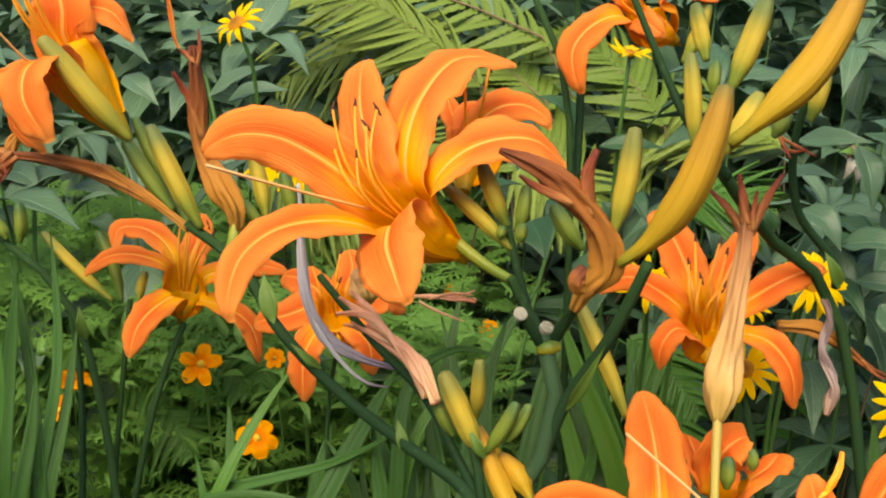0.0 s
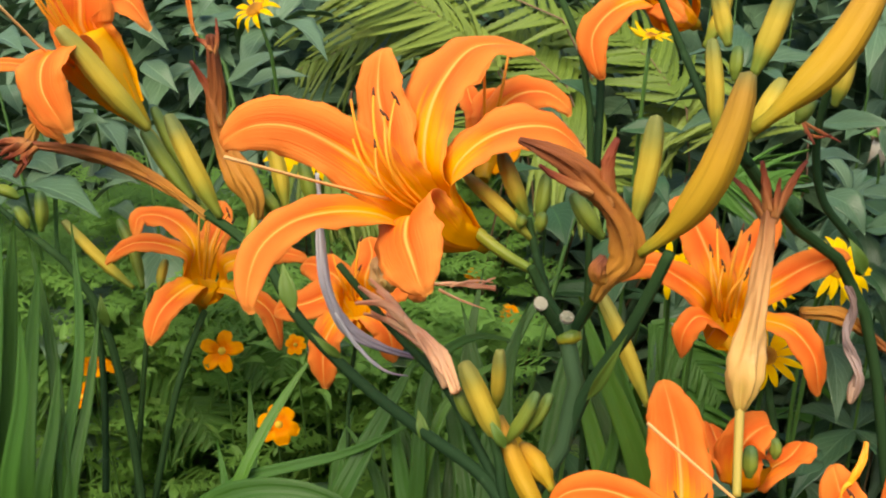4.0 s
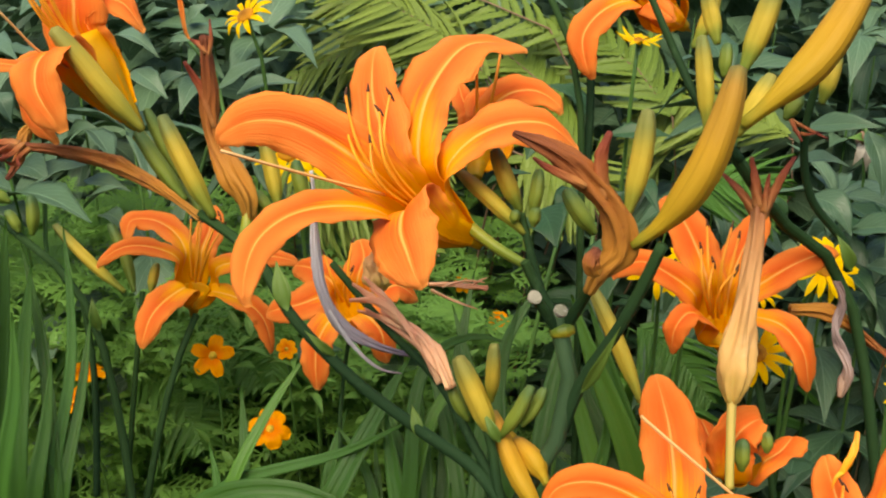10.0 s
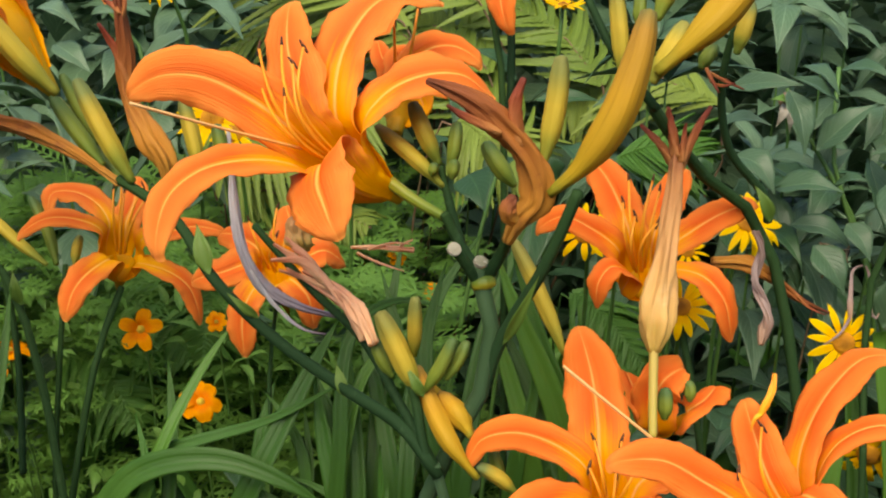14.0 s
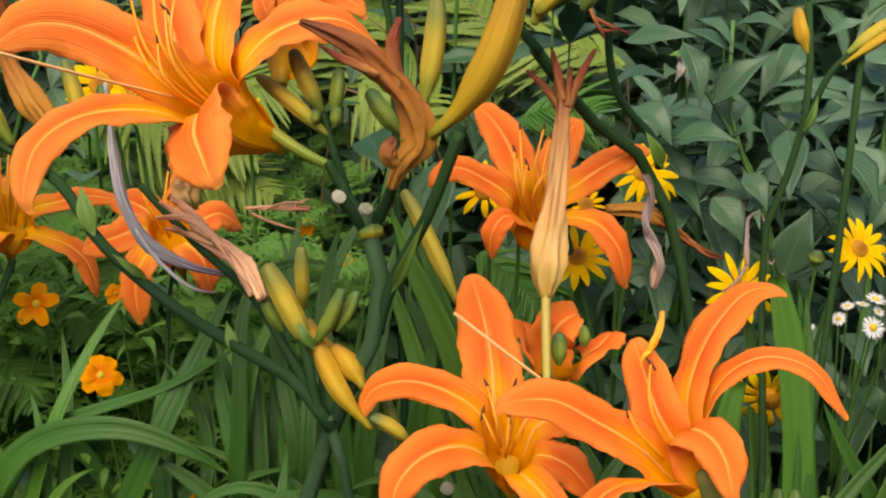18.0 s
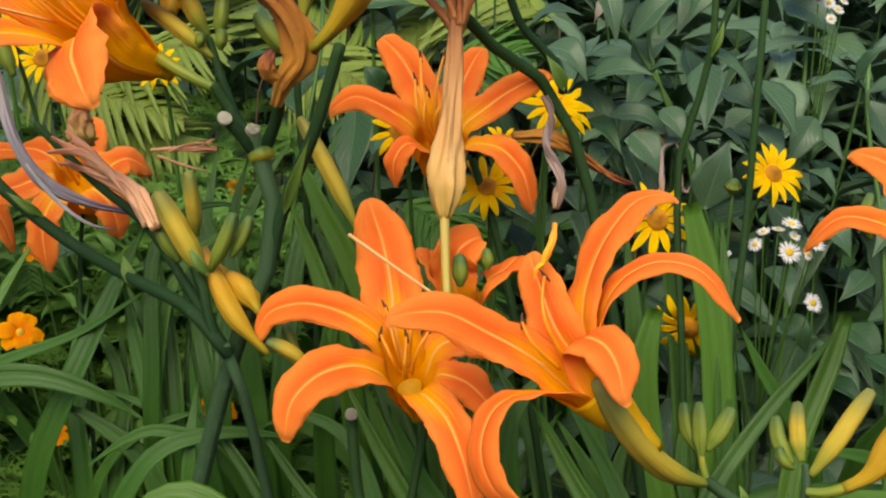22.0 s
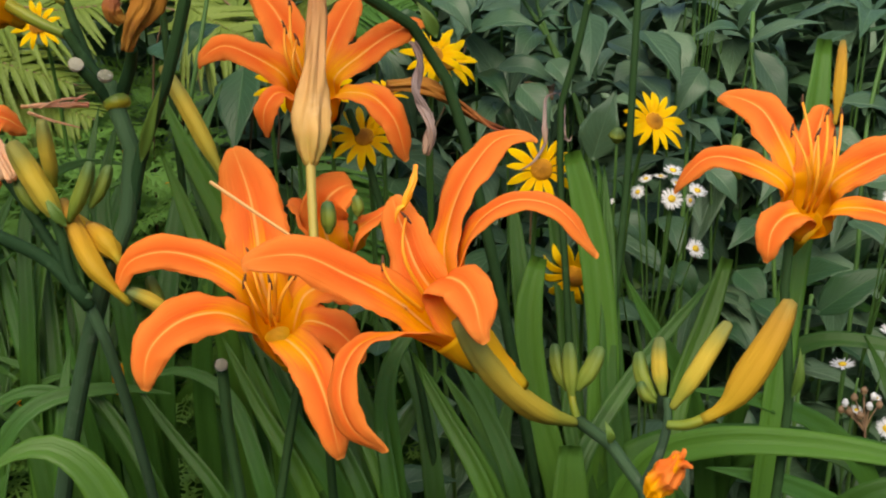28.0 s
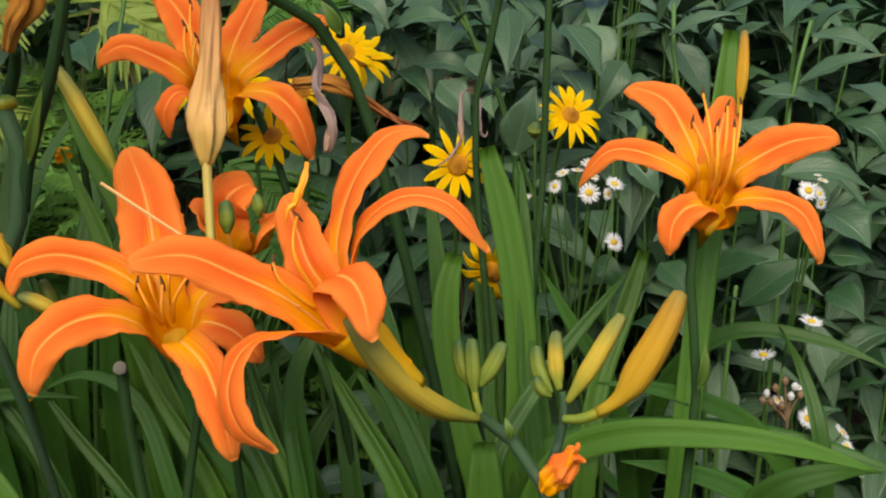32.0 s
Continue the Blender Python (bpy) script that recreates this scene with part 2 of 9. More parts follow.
WILT_DULL = plant_material("wilted_dull", [(0.0, (0.16, 0.09, 0.07)), (0.4, (0.34, 0.25, 0.23)), (0.7, (0.36, 0.25, 0.21)), (1.0, (0.40, 0.22, 0.10))], 16, 0.65, 0.05, None, 120.0, 0.7, 0.3, 0.1, 0.8)
STRAP = plant_material("strap_leaf", [(0.0, (0.024, 0.088, 0.010)), (0.5, (0.034, 0.112, 0.014)), (1.0, (0.054, 0.138, 0.020))], 14, 0.40, 0.32, (0.070, 0.17, 0.03), 25.0, 0.4, 0.3, 0.7, 0.62)
STRAP_PALE = plant_material("pale_strap_leaf", [(0.0, (0.052, 0.152, 0.013)), (0.5, (0.070, 0.182, 0.022)), (1.0, (0.086, 0.196, 0.026))], 12, 0.36, 0.32, (0.10, 0.24, 0.04), 25.0, 0.35, 0.3, 0.4, 0.5)
LEAF = leaf_material("broad_leaf", (0.056, 0.128, 0.055), (0.110, 0.190, 0.105), 0.38)
LEAF_BLUE = leaf_material("bluish_leaf", (0.092, 0.180, 0.088), (0.185, 0.285, 0.170), 0.42)
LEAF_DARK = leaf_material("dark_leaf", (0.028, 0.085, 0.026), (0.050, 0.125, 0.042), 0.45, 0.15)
FERN = leaf_material("fern", (0.13, 0.22, 0.024), (0.34, 0.42, 0.075), 0.5, 0.3, 5.0)
FERN_DARK = leaf_material("shaded_fern", (0.09, 0.24, 0.035), (0.16, 0.33, 0.06), 0.5, 0.4, 5.0)
FEATHER = leaf_material("feathery_leaf", (0.13, 0.31, 0.045), (0.24, 0.44, 0.09), 0.5, 0.4, 5.0)
SMALL = leaf_material("small_leaf", (0.13, 0.30, 0.045), (0.23, 0.42, 0.09), 0.45, 0.4, 5.0)
GREEN_STEM = plant_material("green_stem", [(0.0, (0.04, 0.11, 0.02)), (1.0, (0.07, 0.16, 0.03))], 10, 0.5, 0.0)
YELLOW = petal_material("yellow_ray", (0.95, 0.56, 0.004), (0.97, 0.66, 0.005), (0.97, 0.70, 0.010), (0.92, 0.52, 0.004), 0.02, 0.86)
DISC = plant_material("flower_disc", [(0.0, (0.46, 0.17, 0.006)), (0.6, (0.56, 0.23, 0.006)), (1.0, (0.26, 0.09, 0.005))], 40, 0.85, 0.0, (0.72, 0.36, 0.01), 700.0, 0.9)
COSMOS = petal_material("cosmos_petal", (0.92, 0.26, 0.002), (0.98, 0.38, 0.002), (0.98, 0.42, 0.003), (0.94, 0.36, 0.003), 0.02, 0.85)
WHITE = plant_material("white_ray", [(0.0, (0.80, 0.80, 0.76)), (1.0, (0.84, 0.84, 0.84))], 20, 0.6, 0.2, tone=0.1)
ASTER_EYE = plant_material("aster_eye", [(0.0, (0.80, 0.46, 0.02)), (1.0, (0.62, 0.42, 0.03))], 20, 0.8, 0.0)
TAN_STALK = plant_material("tan_stalk", [(0.0, (0.42, 0.36, 0.06)), (0.6, (0.52, 0.40, 0.09)), (1.0, (0.56, 0.40, 0.10))], 14, 0.5, 0.1)
STRAW = plant_material("dry_stalk", [(0.0, (0.34, 0.22, 0.10)), (1.0, (0.20, 0.12, 0.07))], 14, 0.8, 0.0)


def soil_material():
    node, paint = material("soil", 0.95)
    p = node("TexCoord").outputs["Object"]
    big = node("TexNoise", [("Vector", p)], Scale=7.0, Detail=8.0).outputs[0]
    small = node("TexNoise", [("Vector", p)], Scale=90.0, Detail=6.0).outputs[0]
    c = ramp(node, big, [(0.3, (0.018, 0.013, 0.009)), (0.55, (0.040, 0.028, 0.018)), (0.75, (0.030, 0.040, 0.014))])
    c = mixed(node, maths(node, "MULTIPLY", small, 0.5), c, (0.075, 0.055, 0.035))
    return paint(c, small, 0.8, 0.02)


SOIL = soil_material()


# ---- shapes ----
def smooth(points, n):
    """n + 1 evenly spaced places along a soft line through the points."""
    p = [Vector(q) for q in points]
    if len(p) == 2:
        return [p[0].lerp(p[1], i / n) for i in range(n + 1)]
    knots = [0.0]
    for a, b in zip(p, p[1:]):
        knots.append(knots[-1] + max(1e-6, (b - a).length) ** 0.75)
    slope = []
    for i in range(len(p)):
        if 0 < i < len(p) - 1:
            h0, h1 = knots[i] - knots[i - 1], knots[i + 1] - knots[i]
            slope.append(((p[i] - p[i - 1]) / h0 * h1 + (p[i + 1] - p[i]) / h1 * h0) / (h0 + h1))
        else:
            slope.append(None)
    slope[0] = (p[1] - p[0]) / (knots[1] - knots[0]) * 1.5 - slope[1] * 0.5
    slope[-1] = (p[-1] - p[-2]) / (knots[-1] - knots[-2]) * 1.5 - slope[-2] * 0.5
    fine = []
    for i in range(len(p) - 1):
        h = knots[i + 1] - knots[i]
        for k in range(12):
            t = k / 12
            fine.append(p[i] * (2 * t ** 3 - 3 * t * t + 1) + slope[i] * h * (t ** 3 - 2 * t * t + t) + p[i + 1] * (3 * t * t - 2 * t ** 3) + slope[i + 1] * h * (t ** 3 - t * t))
    fine.append(p[-1])
    run = [0.0]
    for a, b in zip(fine, fine[1:]):
        run.append(run[-1] + (b - a).length)
    out, k = [], 0
    for i in range(n + 1):
        d = run[-1] * i / n
        while k < len(fine) - 2 and run[k + 1] < d:
            k += 1
        out.append(fine[k].lerp(fine[k + 1], min(1.0, (d - run[k]) / max(1e-9, run[k + 1] - run[k]))))
    return out


def value_at(values, s):
    x = s * (len(values) - 1)
    k = min(int(x), len(values) - 2)
    return values[k] + (values[k + 1] - values[k]) * (x - k)


def tangents(line):
    return [(line[min(i + 1, len(line) - 1)] - line[max(i - 1, 0)]).normalized() for i in range(len(line))]


def raw_mesh(name, verts, faces, uvs, mat):
    me = bpy.data.meshes.new(name)
    me.from_pydata([tuple(v) for v in verts], [], faces)
    layer = me.uv_layers.new(name="UVMap")
    flat = np.array([uvs[l.vertex_index] for l in me.loops], dtype=np.float32).ravel()
    layer.data.foreach_set("uv", flat)
    me.polygons.foreach_set("use_smooth", [True] * len(me.polygons))
    me.materials.append(mat)
    me.update()
    return me


def tube(name, origin, points, radii, mat, rings=14, sides=9, lobes=0, lobe=0.0, twist=0.0, rough=0.0, seed=0, fold=0.0, seam=0.0, cap=0.4, flat=False):
    """A round stem, bud or pod along points; lobes and twist crease it lengthwise."""
    line = smooth(points, rings)
    tan = tangents(line)
    rnd = random.Random(seed)
    ref = Vector((0.3, -1, 0.2)).normalized()
    verts, uvs, faces = [], [], []
    for i, (c, t) in enumerate(zip(line, tan)):
        s = i / rings
        a = ref - t * ref.dot(t)
        a.normalize()
        b = t.cross(a)
        ref = a
        r = value_at(radii, s)
        for k in range(sides + 1):
            g = 2 * math.pi * k / sides
            q = r * (1 + lobe * math.cos(lobes * g + twist * s) + fold * math.cos((2 * lobes - 3) * g - twist * 1.7 * s + 1.3) + fold * 0.6 * math.sin(17 * s + 2 * g) - seam * max(0.0, math.cos(lobes * g + 3.0 + twist * s)) ** 10) * (1 + (rnd.uniform(-rough, rough) if k < sides else 0))
            if k == sides and rough:
                verts.append(verts[-sides].copy())
            else:
                verts.append(c - Vector(origin) + (a * math.cos(g) + b * math.sin(g)) * q)
            uvs.append((k / sides, s))
    w = sides + 1
    for i in range(rings):
        for k in range(sides):
            faces.append((i * w + k, i * w + k + 1, (i + 1) * w + k + 1, (i + 1) * w + k))
    for end, order in ((0, -1), (rings, 1)):
        verts.append(line[end] - Vector(origin) + tan[end] * radii[-1 if end else 0] * cap * order)
        uvs.append((0.5, end / rings if cap > 0 else 0.0))
        for k in range(sides):
            f = (end * w + k, end * w + k + 1, len(verts) - 1)
            faces.append(f if order > 0 else f[::-1])
    me = raw_mesh(name, verts, faces, uvs, mat)
    if flat:
        for k in range(2 * sides):
            me.polygons[-1 - k].use_smooth = False
    return me


PETAL = (0.38, 0.50, 0.60, 0.72, 0.84, 0.93, 0.99, 1.0, 0.98, 0.92, 0.80, 0.58, 0.20)
BLADE = (0.8, 0.95) + (1.0,) * 17 + (0.99, 0.96, 0.9, 0.78, 0.56, 0.06)
FRONT = (0.42, 0.54, 0.66, 0.78, 0.88, 0.96, 1.0, 1.0, 0.97, 0.89, 0.75, 0.52, 0.16)
BLUNT = (0.8, 0.95) + (1.0,) * 17 + (1.0, 1.0, 0.99, 0.97, 0.92, 0.55)
OVATE = (0.06, 0.5, 0.85, 1.0, 0.95, 0.8, 0.6, 0.38, 0.18, 0.02)
RAY = (0.45, 0.75, 0.95, 1.0, 0.98, 0.85, 0.6, 0.1)
BROAD = (0.25, 0.55, 0.85, 1.0, 1.0, 0.95, 0.8, 0.45)


def sheet(name, origin, points, width, mat, profile=PETAL, cup=0.12, ruffle=0.0, face=(0, -0.5, 0.85), side=None, thick=0.0007, n=14, m=8, twist=0.0, seed=0, groove=0.0, notch=0.0, roll=None, frill=0.0):
    """A petal or leaf with two faces and an edge: a band along points, its upper face towards face, or its width along side."""
    roll = cup if roll is None else roll
    line = smooth(points, n)
    tan = tangents(line)
    rnd = random.Random(seed)
    ph, k1 = rnd.uniform(0, 6.28), rnd.uniform(2.4, 3.6)
    top, uvs = [], []
    low = []
    for i, (c, t) in enumerate(zip(line, tan)):
        s = i / n
        if side is not None:
            a = Vector(side) if i == 0 else held * 0.94 + Vector(side) * 0.06
            a = (a - t * a.dot(t)).normalized()
            held = a
            flat = t.cross(Vector(face))
            along = flat.dot(a)
            strength = 0.45 * along * along
            if along < 0:
                flat.negate()
            a = a * (1 - strength) + flat.normalized() * strength
        else:
            a = t.cross(Vector(face))
        a = a - t * a.dot(t)
        a.normalize()
        nor = a.cross(t)
        if twist:
            turn = Matrix.Rotation(twist * s, 3, t)
            a, nor = turn @ a, turn @ nor
        w = width * value_at(profile, s) * 0.5
        for j in range(m + 1):
            x = -1 + 2 * j / m
            wave = ruffle * abs(x) ** 3 * math.sin(k1 * 6.28 * s + ph + (1.7 if x > 0 else 0)) * min(1, 3 * s)
            wave += frill * abs(x) ** 4 * math.sin(8.5 * 6.28 * s + ph * 3 + (2.1 if x > 0 else 0)) * min(1, 2.5 * s)
            lift = (cup + (roll - cup) * s) * x * x + wave - groove * math.exp(-(x / 0.16) ** 2)
            edge = 1 + 0.3 * ruffle * math.sin(5 * 6.28 * s + ph * 2 + x) * (abs(x) > 0.9) + notch * (rnd.random() - 0.5) * (abs(x) > 0.9)
            p = c - Vector(origin) + a * x * w * edge + nor * lift * w
            half = thick * 0.5 * (0.25 if abs(x) > 0.95 else 1)
            top.append(p + nor * half)
            low.append(p - nor * half)
            uvs.append((j / m, s))
    verts, w = top + low, m + 1
    faces, o = [], len(top)
    for i in range(n):
        for j in range(m):
            q = (i * w + j, i * w + j + 1, (i + 1) * w + j + 1, (i + 1) * w + j)
            faces.append(q)
            faces.append(tuple(o + x for x in q[::-1]))
        for j, flip in ((0, 0), (m, 1)):
            q = (i * w + j, (i + 1) * w + j, o + (i + 1) * w + j, o + i * w + j)
            faces.append(q[::-1] if flip else q)
    for i, flip in ((0, 1), (n, 0)):
        for j in range(m):
            q = (i * w + j, i * w + j + 1, o + i * w + j + 1, o + i * w + j)
            faces.append(q if flip else q[::-1])
    return raw_mesh(name, verts, faces, uvs + uvs, mat)


def part(name, mesh, parent, label="", kind=""):
    ob = new(name, mesh)
    ob.parent = parent
    return tagged(ob, label, kind=kind)


def thing(name, place, label, category, group=""):
    ob = new(name)
    ob.location = place
    ob.empty_display_size = 0.02
    return tagged(ob, label, category, group)


SEED = [0]


def seed():
    SEED[0] += 1
    return SEED[0]


# ---- daylilies ----
def stem(of, points, r0, r1, mat=None, name="stem", rings=28):
    return part(name, tube(name, of.location, points, (r0 * 0.78, (r0 + r1) * 0.39, r1 * 0.78), mat or SCAPE, rings, 16, 3, 0.015, 1.0, 0.008, seed()), of)


def bract(of, foot, tip, width):
    """A small sheathing leaf where a stalk leaves the stem."""
    a, b = Vector(foot), Vector(tip)
    mid = a.lerp(b, 0.5) + Vector((0, -0.002, 0.001))
    return part("bract", sheet("bract", of.location, (a, mid, b), width, BRACT, OVATE, 0.6, 0.05, (0, -1, 0.2), None, 0.0006, 8, 4, 0, seed()), of)


def bud(of, points, r, ripe=1, name="bud"):
    """A ribbed bud from its foot to its tip; ripe 0 green, 1 olive, 2 orange."""
    mat = (BUD_GREEN, BUD_MID, BUD_RIPE)[ripe]
    r *= 0.79 if ripe == 2 else 0.68
    radii = [r * k for k in (0.34, 0.38, 0.56, 0.84, 0.97, 1.0, 0.96, 0.88, 0.80, 0.70, 0.44)] if ripe == 2 else [r * k for k in (0.40, 0.56, 0.82, 0.96, 1.0, 1.0, 0.97, 0.92, 0.84, 0.56)]
    return part(name, tube(name, of.location, points, radii, mat, 22, 30, 3, 0.06, 0.5, 0.010, seed(), 0.02, 0.08), of)


def wilted(of, points, radii, mat, tips=(), label="", crease=1.0):
    """A spent flower shrunk to a creased and twisted spindle, with shrivelled tips."""
    body = part("wilted_flower", tube("wilted_flower", of.location, points, [r * (0.82 if mat is WILT_BROWN else 0.92) for r in radii], mat, 44, 42, 5, 0.20 * crease, 5.5, 0.05 * crease, seed(), 0.15 * crease), of, label)
    for line, r in tips:
        part("shrivelled_tip", tube("shrivelled_tip", of.location, line, (r, r * 0.9, r * 0.7, r * 0.35), WILT_TIP if mat in (WILT_BROWN, WILT_TAN) else mat, 14, 12, 3, 0.25, 6.0, 0.12, seed()), body)
    return body


def lily(of, foot, throat, axis, petals, pale=True, stamens=6, rise=(0, 0, 1), reach=0.045, style=(), wide=0.0098, trumpet=0.0):
    """An open flower: a tube from foot to throat, six broad or narrow petals, stamens and a style."""
    o, f, c, ax = of.location, Vector(foot), Vector(throat), Vector(axis).normalized()
    body = part("flower", tube("flower", o, (f, f.lerp(c, 0.3), f.lerp(c, 0.58), f.lerp(c, trumpet or 0.68)), (0.0026, wide * 0.55, wide * 0.95, wide * 1.08) if trumpet else (0.0026, 0.0036, wide * 0.46, wide * 0.66), THROAT, 14, 24, 3, 0.06, 0.4, cap=0.3 if trumpet > 0.9 else -3.2), of)
    for width, *line in petals:
        tip = Vector(line[-1])
        mid = Vector(line[len(line) // 2])
        out = (mid - c) * 1.0 + (tip - c) * 0.4
        radial = out - ax * out.dot(ax)
        across = ax.cross(radial).normalized()
        rad = radial.normalized()
        start = (f.lerp(c, 0.2) + rad * 0.003, c - (c - f) * 0.3 + rad * wide * (0.72 if trumpet else 1.0))
        q = seed()
        part("petal", sheet("petal", o, (*start, *line, tip + (tip - Vector(line[-2])).normalized() * 0.0012 - ax * 0.0022), abs(width) * 1.06, ORANGE if pale else ORANGE_DEEP, FRONT if width < 0 else PETAL, 0.34, 0.13, (0, -0.93, 0.36), -across, 0.0009, 48, 12, 0, q, 0.12, 0.07, -0.30, 0.06), body)
    rnd = random.Random(seed())
    up = Vector(rise).normalized()
    for k in range(stamens):
        g = 2 * math.pi * k / max(1, stamens)
        wide = ax.orthogonal().normalized()
        spread = (wide * math.cos(g) + ax.cross(wide) * math.sin(g)) * 0.0045
        far = c + (ax * 0.4 + up).normalized() * reach * rnd.uniform(0.8, 1.05) + spread * rnd.uniform(1.4, 2.6)
        mid = c + ax * reach * 0.5 + up * reach * 0.22 + spread * 1.2
        rod = part("stamen", tube("stamen", o, (c + spread * 0.5, mid, far), (0.0008, 0.0007, 0.0005), FILAMENT, 10, 6), body)
        aim = (up + Vector((rnd.uniform(-0.5, 0.5), 0, 0))).normalized() * 0.0028
        part("anther", tube("anther", o, (far - aim, far, far + aim), (0.0003, 0.0007, 0.0003), ANTHER, 6, 6), rod)
    if style:
        part("style", tube("style", o, style, (0.0007, 0.0006, 0.0007), STIGMA, 14, 6), body)
    return body


def scape(label, foot, group="daylily stalks"):
    return thing("daylily", foot, label, "daylily", group)


def strap(of, points, width, pale=False, face=(0, -0.55, 0.8), twist=0.0, cup=0.22, blunt=False):
    return part("leaf", sheet("leaf", of.location, points, width, STRAP_PALE if pale else STRAP, BLUNT if blunt else BLADE, cup, 0.03, face, None, 0.0007, 90, 6, twist, seed(), 0.22), of)


# ---- daisies, cosmos, asters ----
def daisy(label, centre, facing, radius, rays, foot, disc=0.3, group="false sunflowers", droop=0.1, leaves=2):
    """A yellow rayed flower on its own leafy stalk."""
    c, z = Vector(centre), Vector(facing).normalized()
    of = thing("false_sunflower", foot, label, "sunflower", group)
    o = of.location
    rnd = random.Random(seed())
    mid = c.lerp(Vector(foot), 0.45) + Vector((rnd.uniform(-0.01, 0.01), 0.02, 0))
    stem(of, (foot, mid, c - z * 0.012 - Vector((0, 0, 0.006)), c - z * 0.002), 0.0022, 0.0014, GREEN_STEM)
    x = z.orthogonal().normalized()
    y = z.cross(x)
    r = radius * disc
    dome = part("flower_head", tube("flower_head", o, (c - z * r * 0.35, c, c + z * r * 0.3, c + z * r * 0.52), (r * 0.55, r, r * 0.86, r * 0.3), DISC, 10, 20, 9, 0.02, 0, 0.07, seed()), of)
    for k in range(rays):
        g = 2 * math.pi * (k + rnd.uniform(-0.22, 0.22)) / rays
        d = x * math.cos(g) + y * math.sin(g)
        L = radius * rnd.uniform(0.86, 1.05)
        bend = rnd.uniform(-0.5, 1.5) * droop
        line = (c + d * r * 0.8, c + d * (r + (L - r) * 0.5) + z * 0.06 * radius, c + d * L - z * bend * radius)
        part("ray", sheet("ray", o, line, radius * rnd.uniform(0.19, 0.25), YELLOW, RAY, 0.15, 0.03, z, None, 0.0005, 8, 4, rnd.uniform(-0.3, 0.3), seed(), 0.1), dome)
    for k in range(leaves):
        p = c.lerp(Vector(foot), 0.18 + 0.13 * k)
        g = rnd.uniform(0, 6.28)
        d = Vector((math.cos(g), math.sin(g) * 0.6, 0.1))
        part("leaf", sheet("leaf", o, (p, p + d * 0.02, p + d * 0.042 - Vector((0, 0, 0.008))), 0.02, LEAF, OVATE, 0.25, 0.06, (0, -0.3, 1), None, 0.0005, 10, 6, 0, seed(), 0.1), of)
    return of


def cosmos(label, centre, facing, radius, foot, petals=6):
    """A small broad-petalled orange flower on a wiry stalk."""
    c, z = Vector(centre), Vector(facing).normalized()
    of = thing("cosmos", foot, label, "cosmos", "orange cosmos")
    o = of.location
    rnd = random.Random(seed())
    mid = c.lerp(Vector(foot), 0.5) + Vector((rnd.uniform(-0.01, 0.01), 0.015, 0))
    stem(of, (foot, mid, c - z * 0.006 - Vector((0, 0, 0.004)), c), 0.0012, 0.0007, GREEN_STEM)
    x = z.orthogonal().normalized()
    y = z.cross(x)
    eye = part("flower_head", tube("flower_head", o, (c - z * 0.001, c + z * 0.0012, c + z * 0.0022), (radius * 0.12, radius * 0.2, radius * 0.1), ASTER_EYE, 6, 12, 6, 0.05, 0, 0.06, seed()), of)
    for k in range(petals):
        g = 2 * math.pi * (k + rnd.uniform(-0.15, 0.15)) / petals
        d = x * math.cos(g) + y * math.sin(g)
        L = radius * rnd.uniform(0.9, 1.08)
        line = (c + d * radius * 0.1, c + d * L * 0.55 + z * radius * rnd.uniform(0.1, 0.22), c + d * L + z * radius * rnd.uniform(-0.12, 0.14))
        part("petal", sheet("petal", o, line, radius * (rnd.uniform(0.58, 0.70) if petals < 6 else rnd.uniform(0.68, 0.85)), COSMOS, BROAD, 0.12, 0.07, z, None, 0.0005, 8, 6, 0, seed(), 0.05), eye)
    return of


def fleabane(label, foot, heads):
    """White daisy-like heads in a loose cluster over a forked stalk."""
    of = thing("fleabane", foot, label, "wildflower", "white fleabanes")
    o = of.location
    rnd = random.Random(seed())
    top = sum((Vector(h[0]) for h in heads), Vector()) / len(heads)
    fork = top.lerp(Vector(foot), 0.18) + Vector((0, 0.01, 0))
    stem(of, (foot, fork.lerp(Vector(foot), 0.5), fork), 0.0012, 0.0009, GREEN_STEM)
    for place, facing, r in heads:
        c, z = Vector(place), Vector(facing).normalized()
        stem(of, (fork, fork.lerp(c, 0.55) - Vector((0, 0, 0.002)), c), 0.0006, 0.0005, GREEN_STEM, "stalk", 8)
        x = z.orthogonal().normalized()
        y = z.cross(x)
        eye = part("flower_head", tube("flower_head", o, (c, c + z * r * 0.16, c + z * r * 0.24), (r * 0.3, r * 0.34, r * 0.14), ASTER_EYE, 6, 12, 5, 0.04), of)
        verts, faces, uvs = [], [], []
        n = 26
        for k in range(n):
            g = 2 * math.pi * (k + rnd.uniform(-0.3, 0.3)) / n
            d = x * math.cos(g) + y * math.sin(g)
            s = z.cross(d)
            L, w = r * rnd.uniform(0.85, 1.08), r * 0.075
            lift = z * r * rnd.uniform(0.0, 0.22)
            for a, b, q in ((0.25, 0.6, 0.0), (0.7, 1.0, 0.5), (1.0, 0.35, 1.0)):
                for side in (-1, 1):
                    for h in (0, 1):
                        verts.append(c - o + d * L * a + s * w * b * side + lift * q + z * (0.00015 * h))
                        uvs.append((0.5 + 0.5 * side, a))
            e = len(verts) - 12
            for q in (0, 4):
                A = e + q
                faces += [(A + 1, A + 3, A + 7, A + 5), (A, A + 4, A + 6, A + 2), (A, A + 1, A + 5, A + 4), (A + 2, A + 6, A + 7, A + 3)]
            faces.append((e + 8, e + 9, e + 11, e + 10))
        part("ray_ring", raw_mesh("ray_ring", verts, faces, uvs, WHITE), eye)
    return of


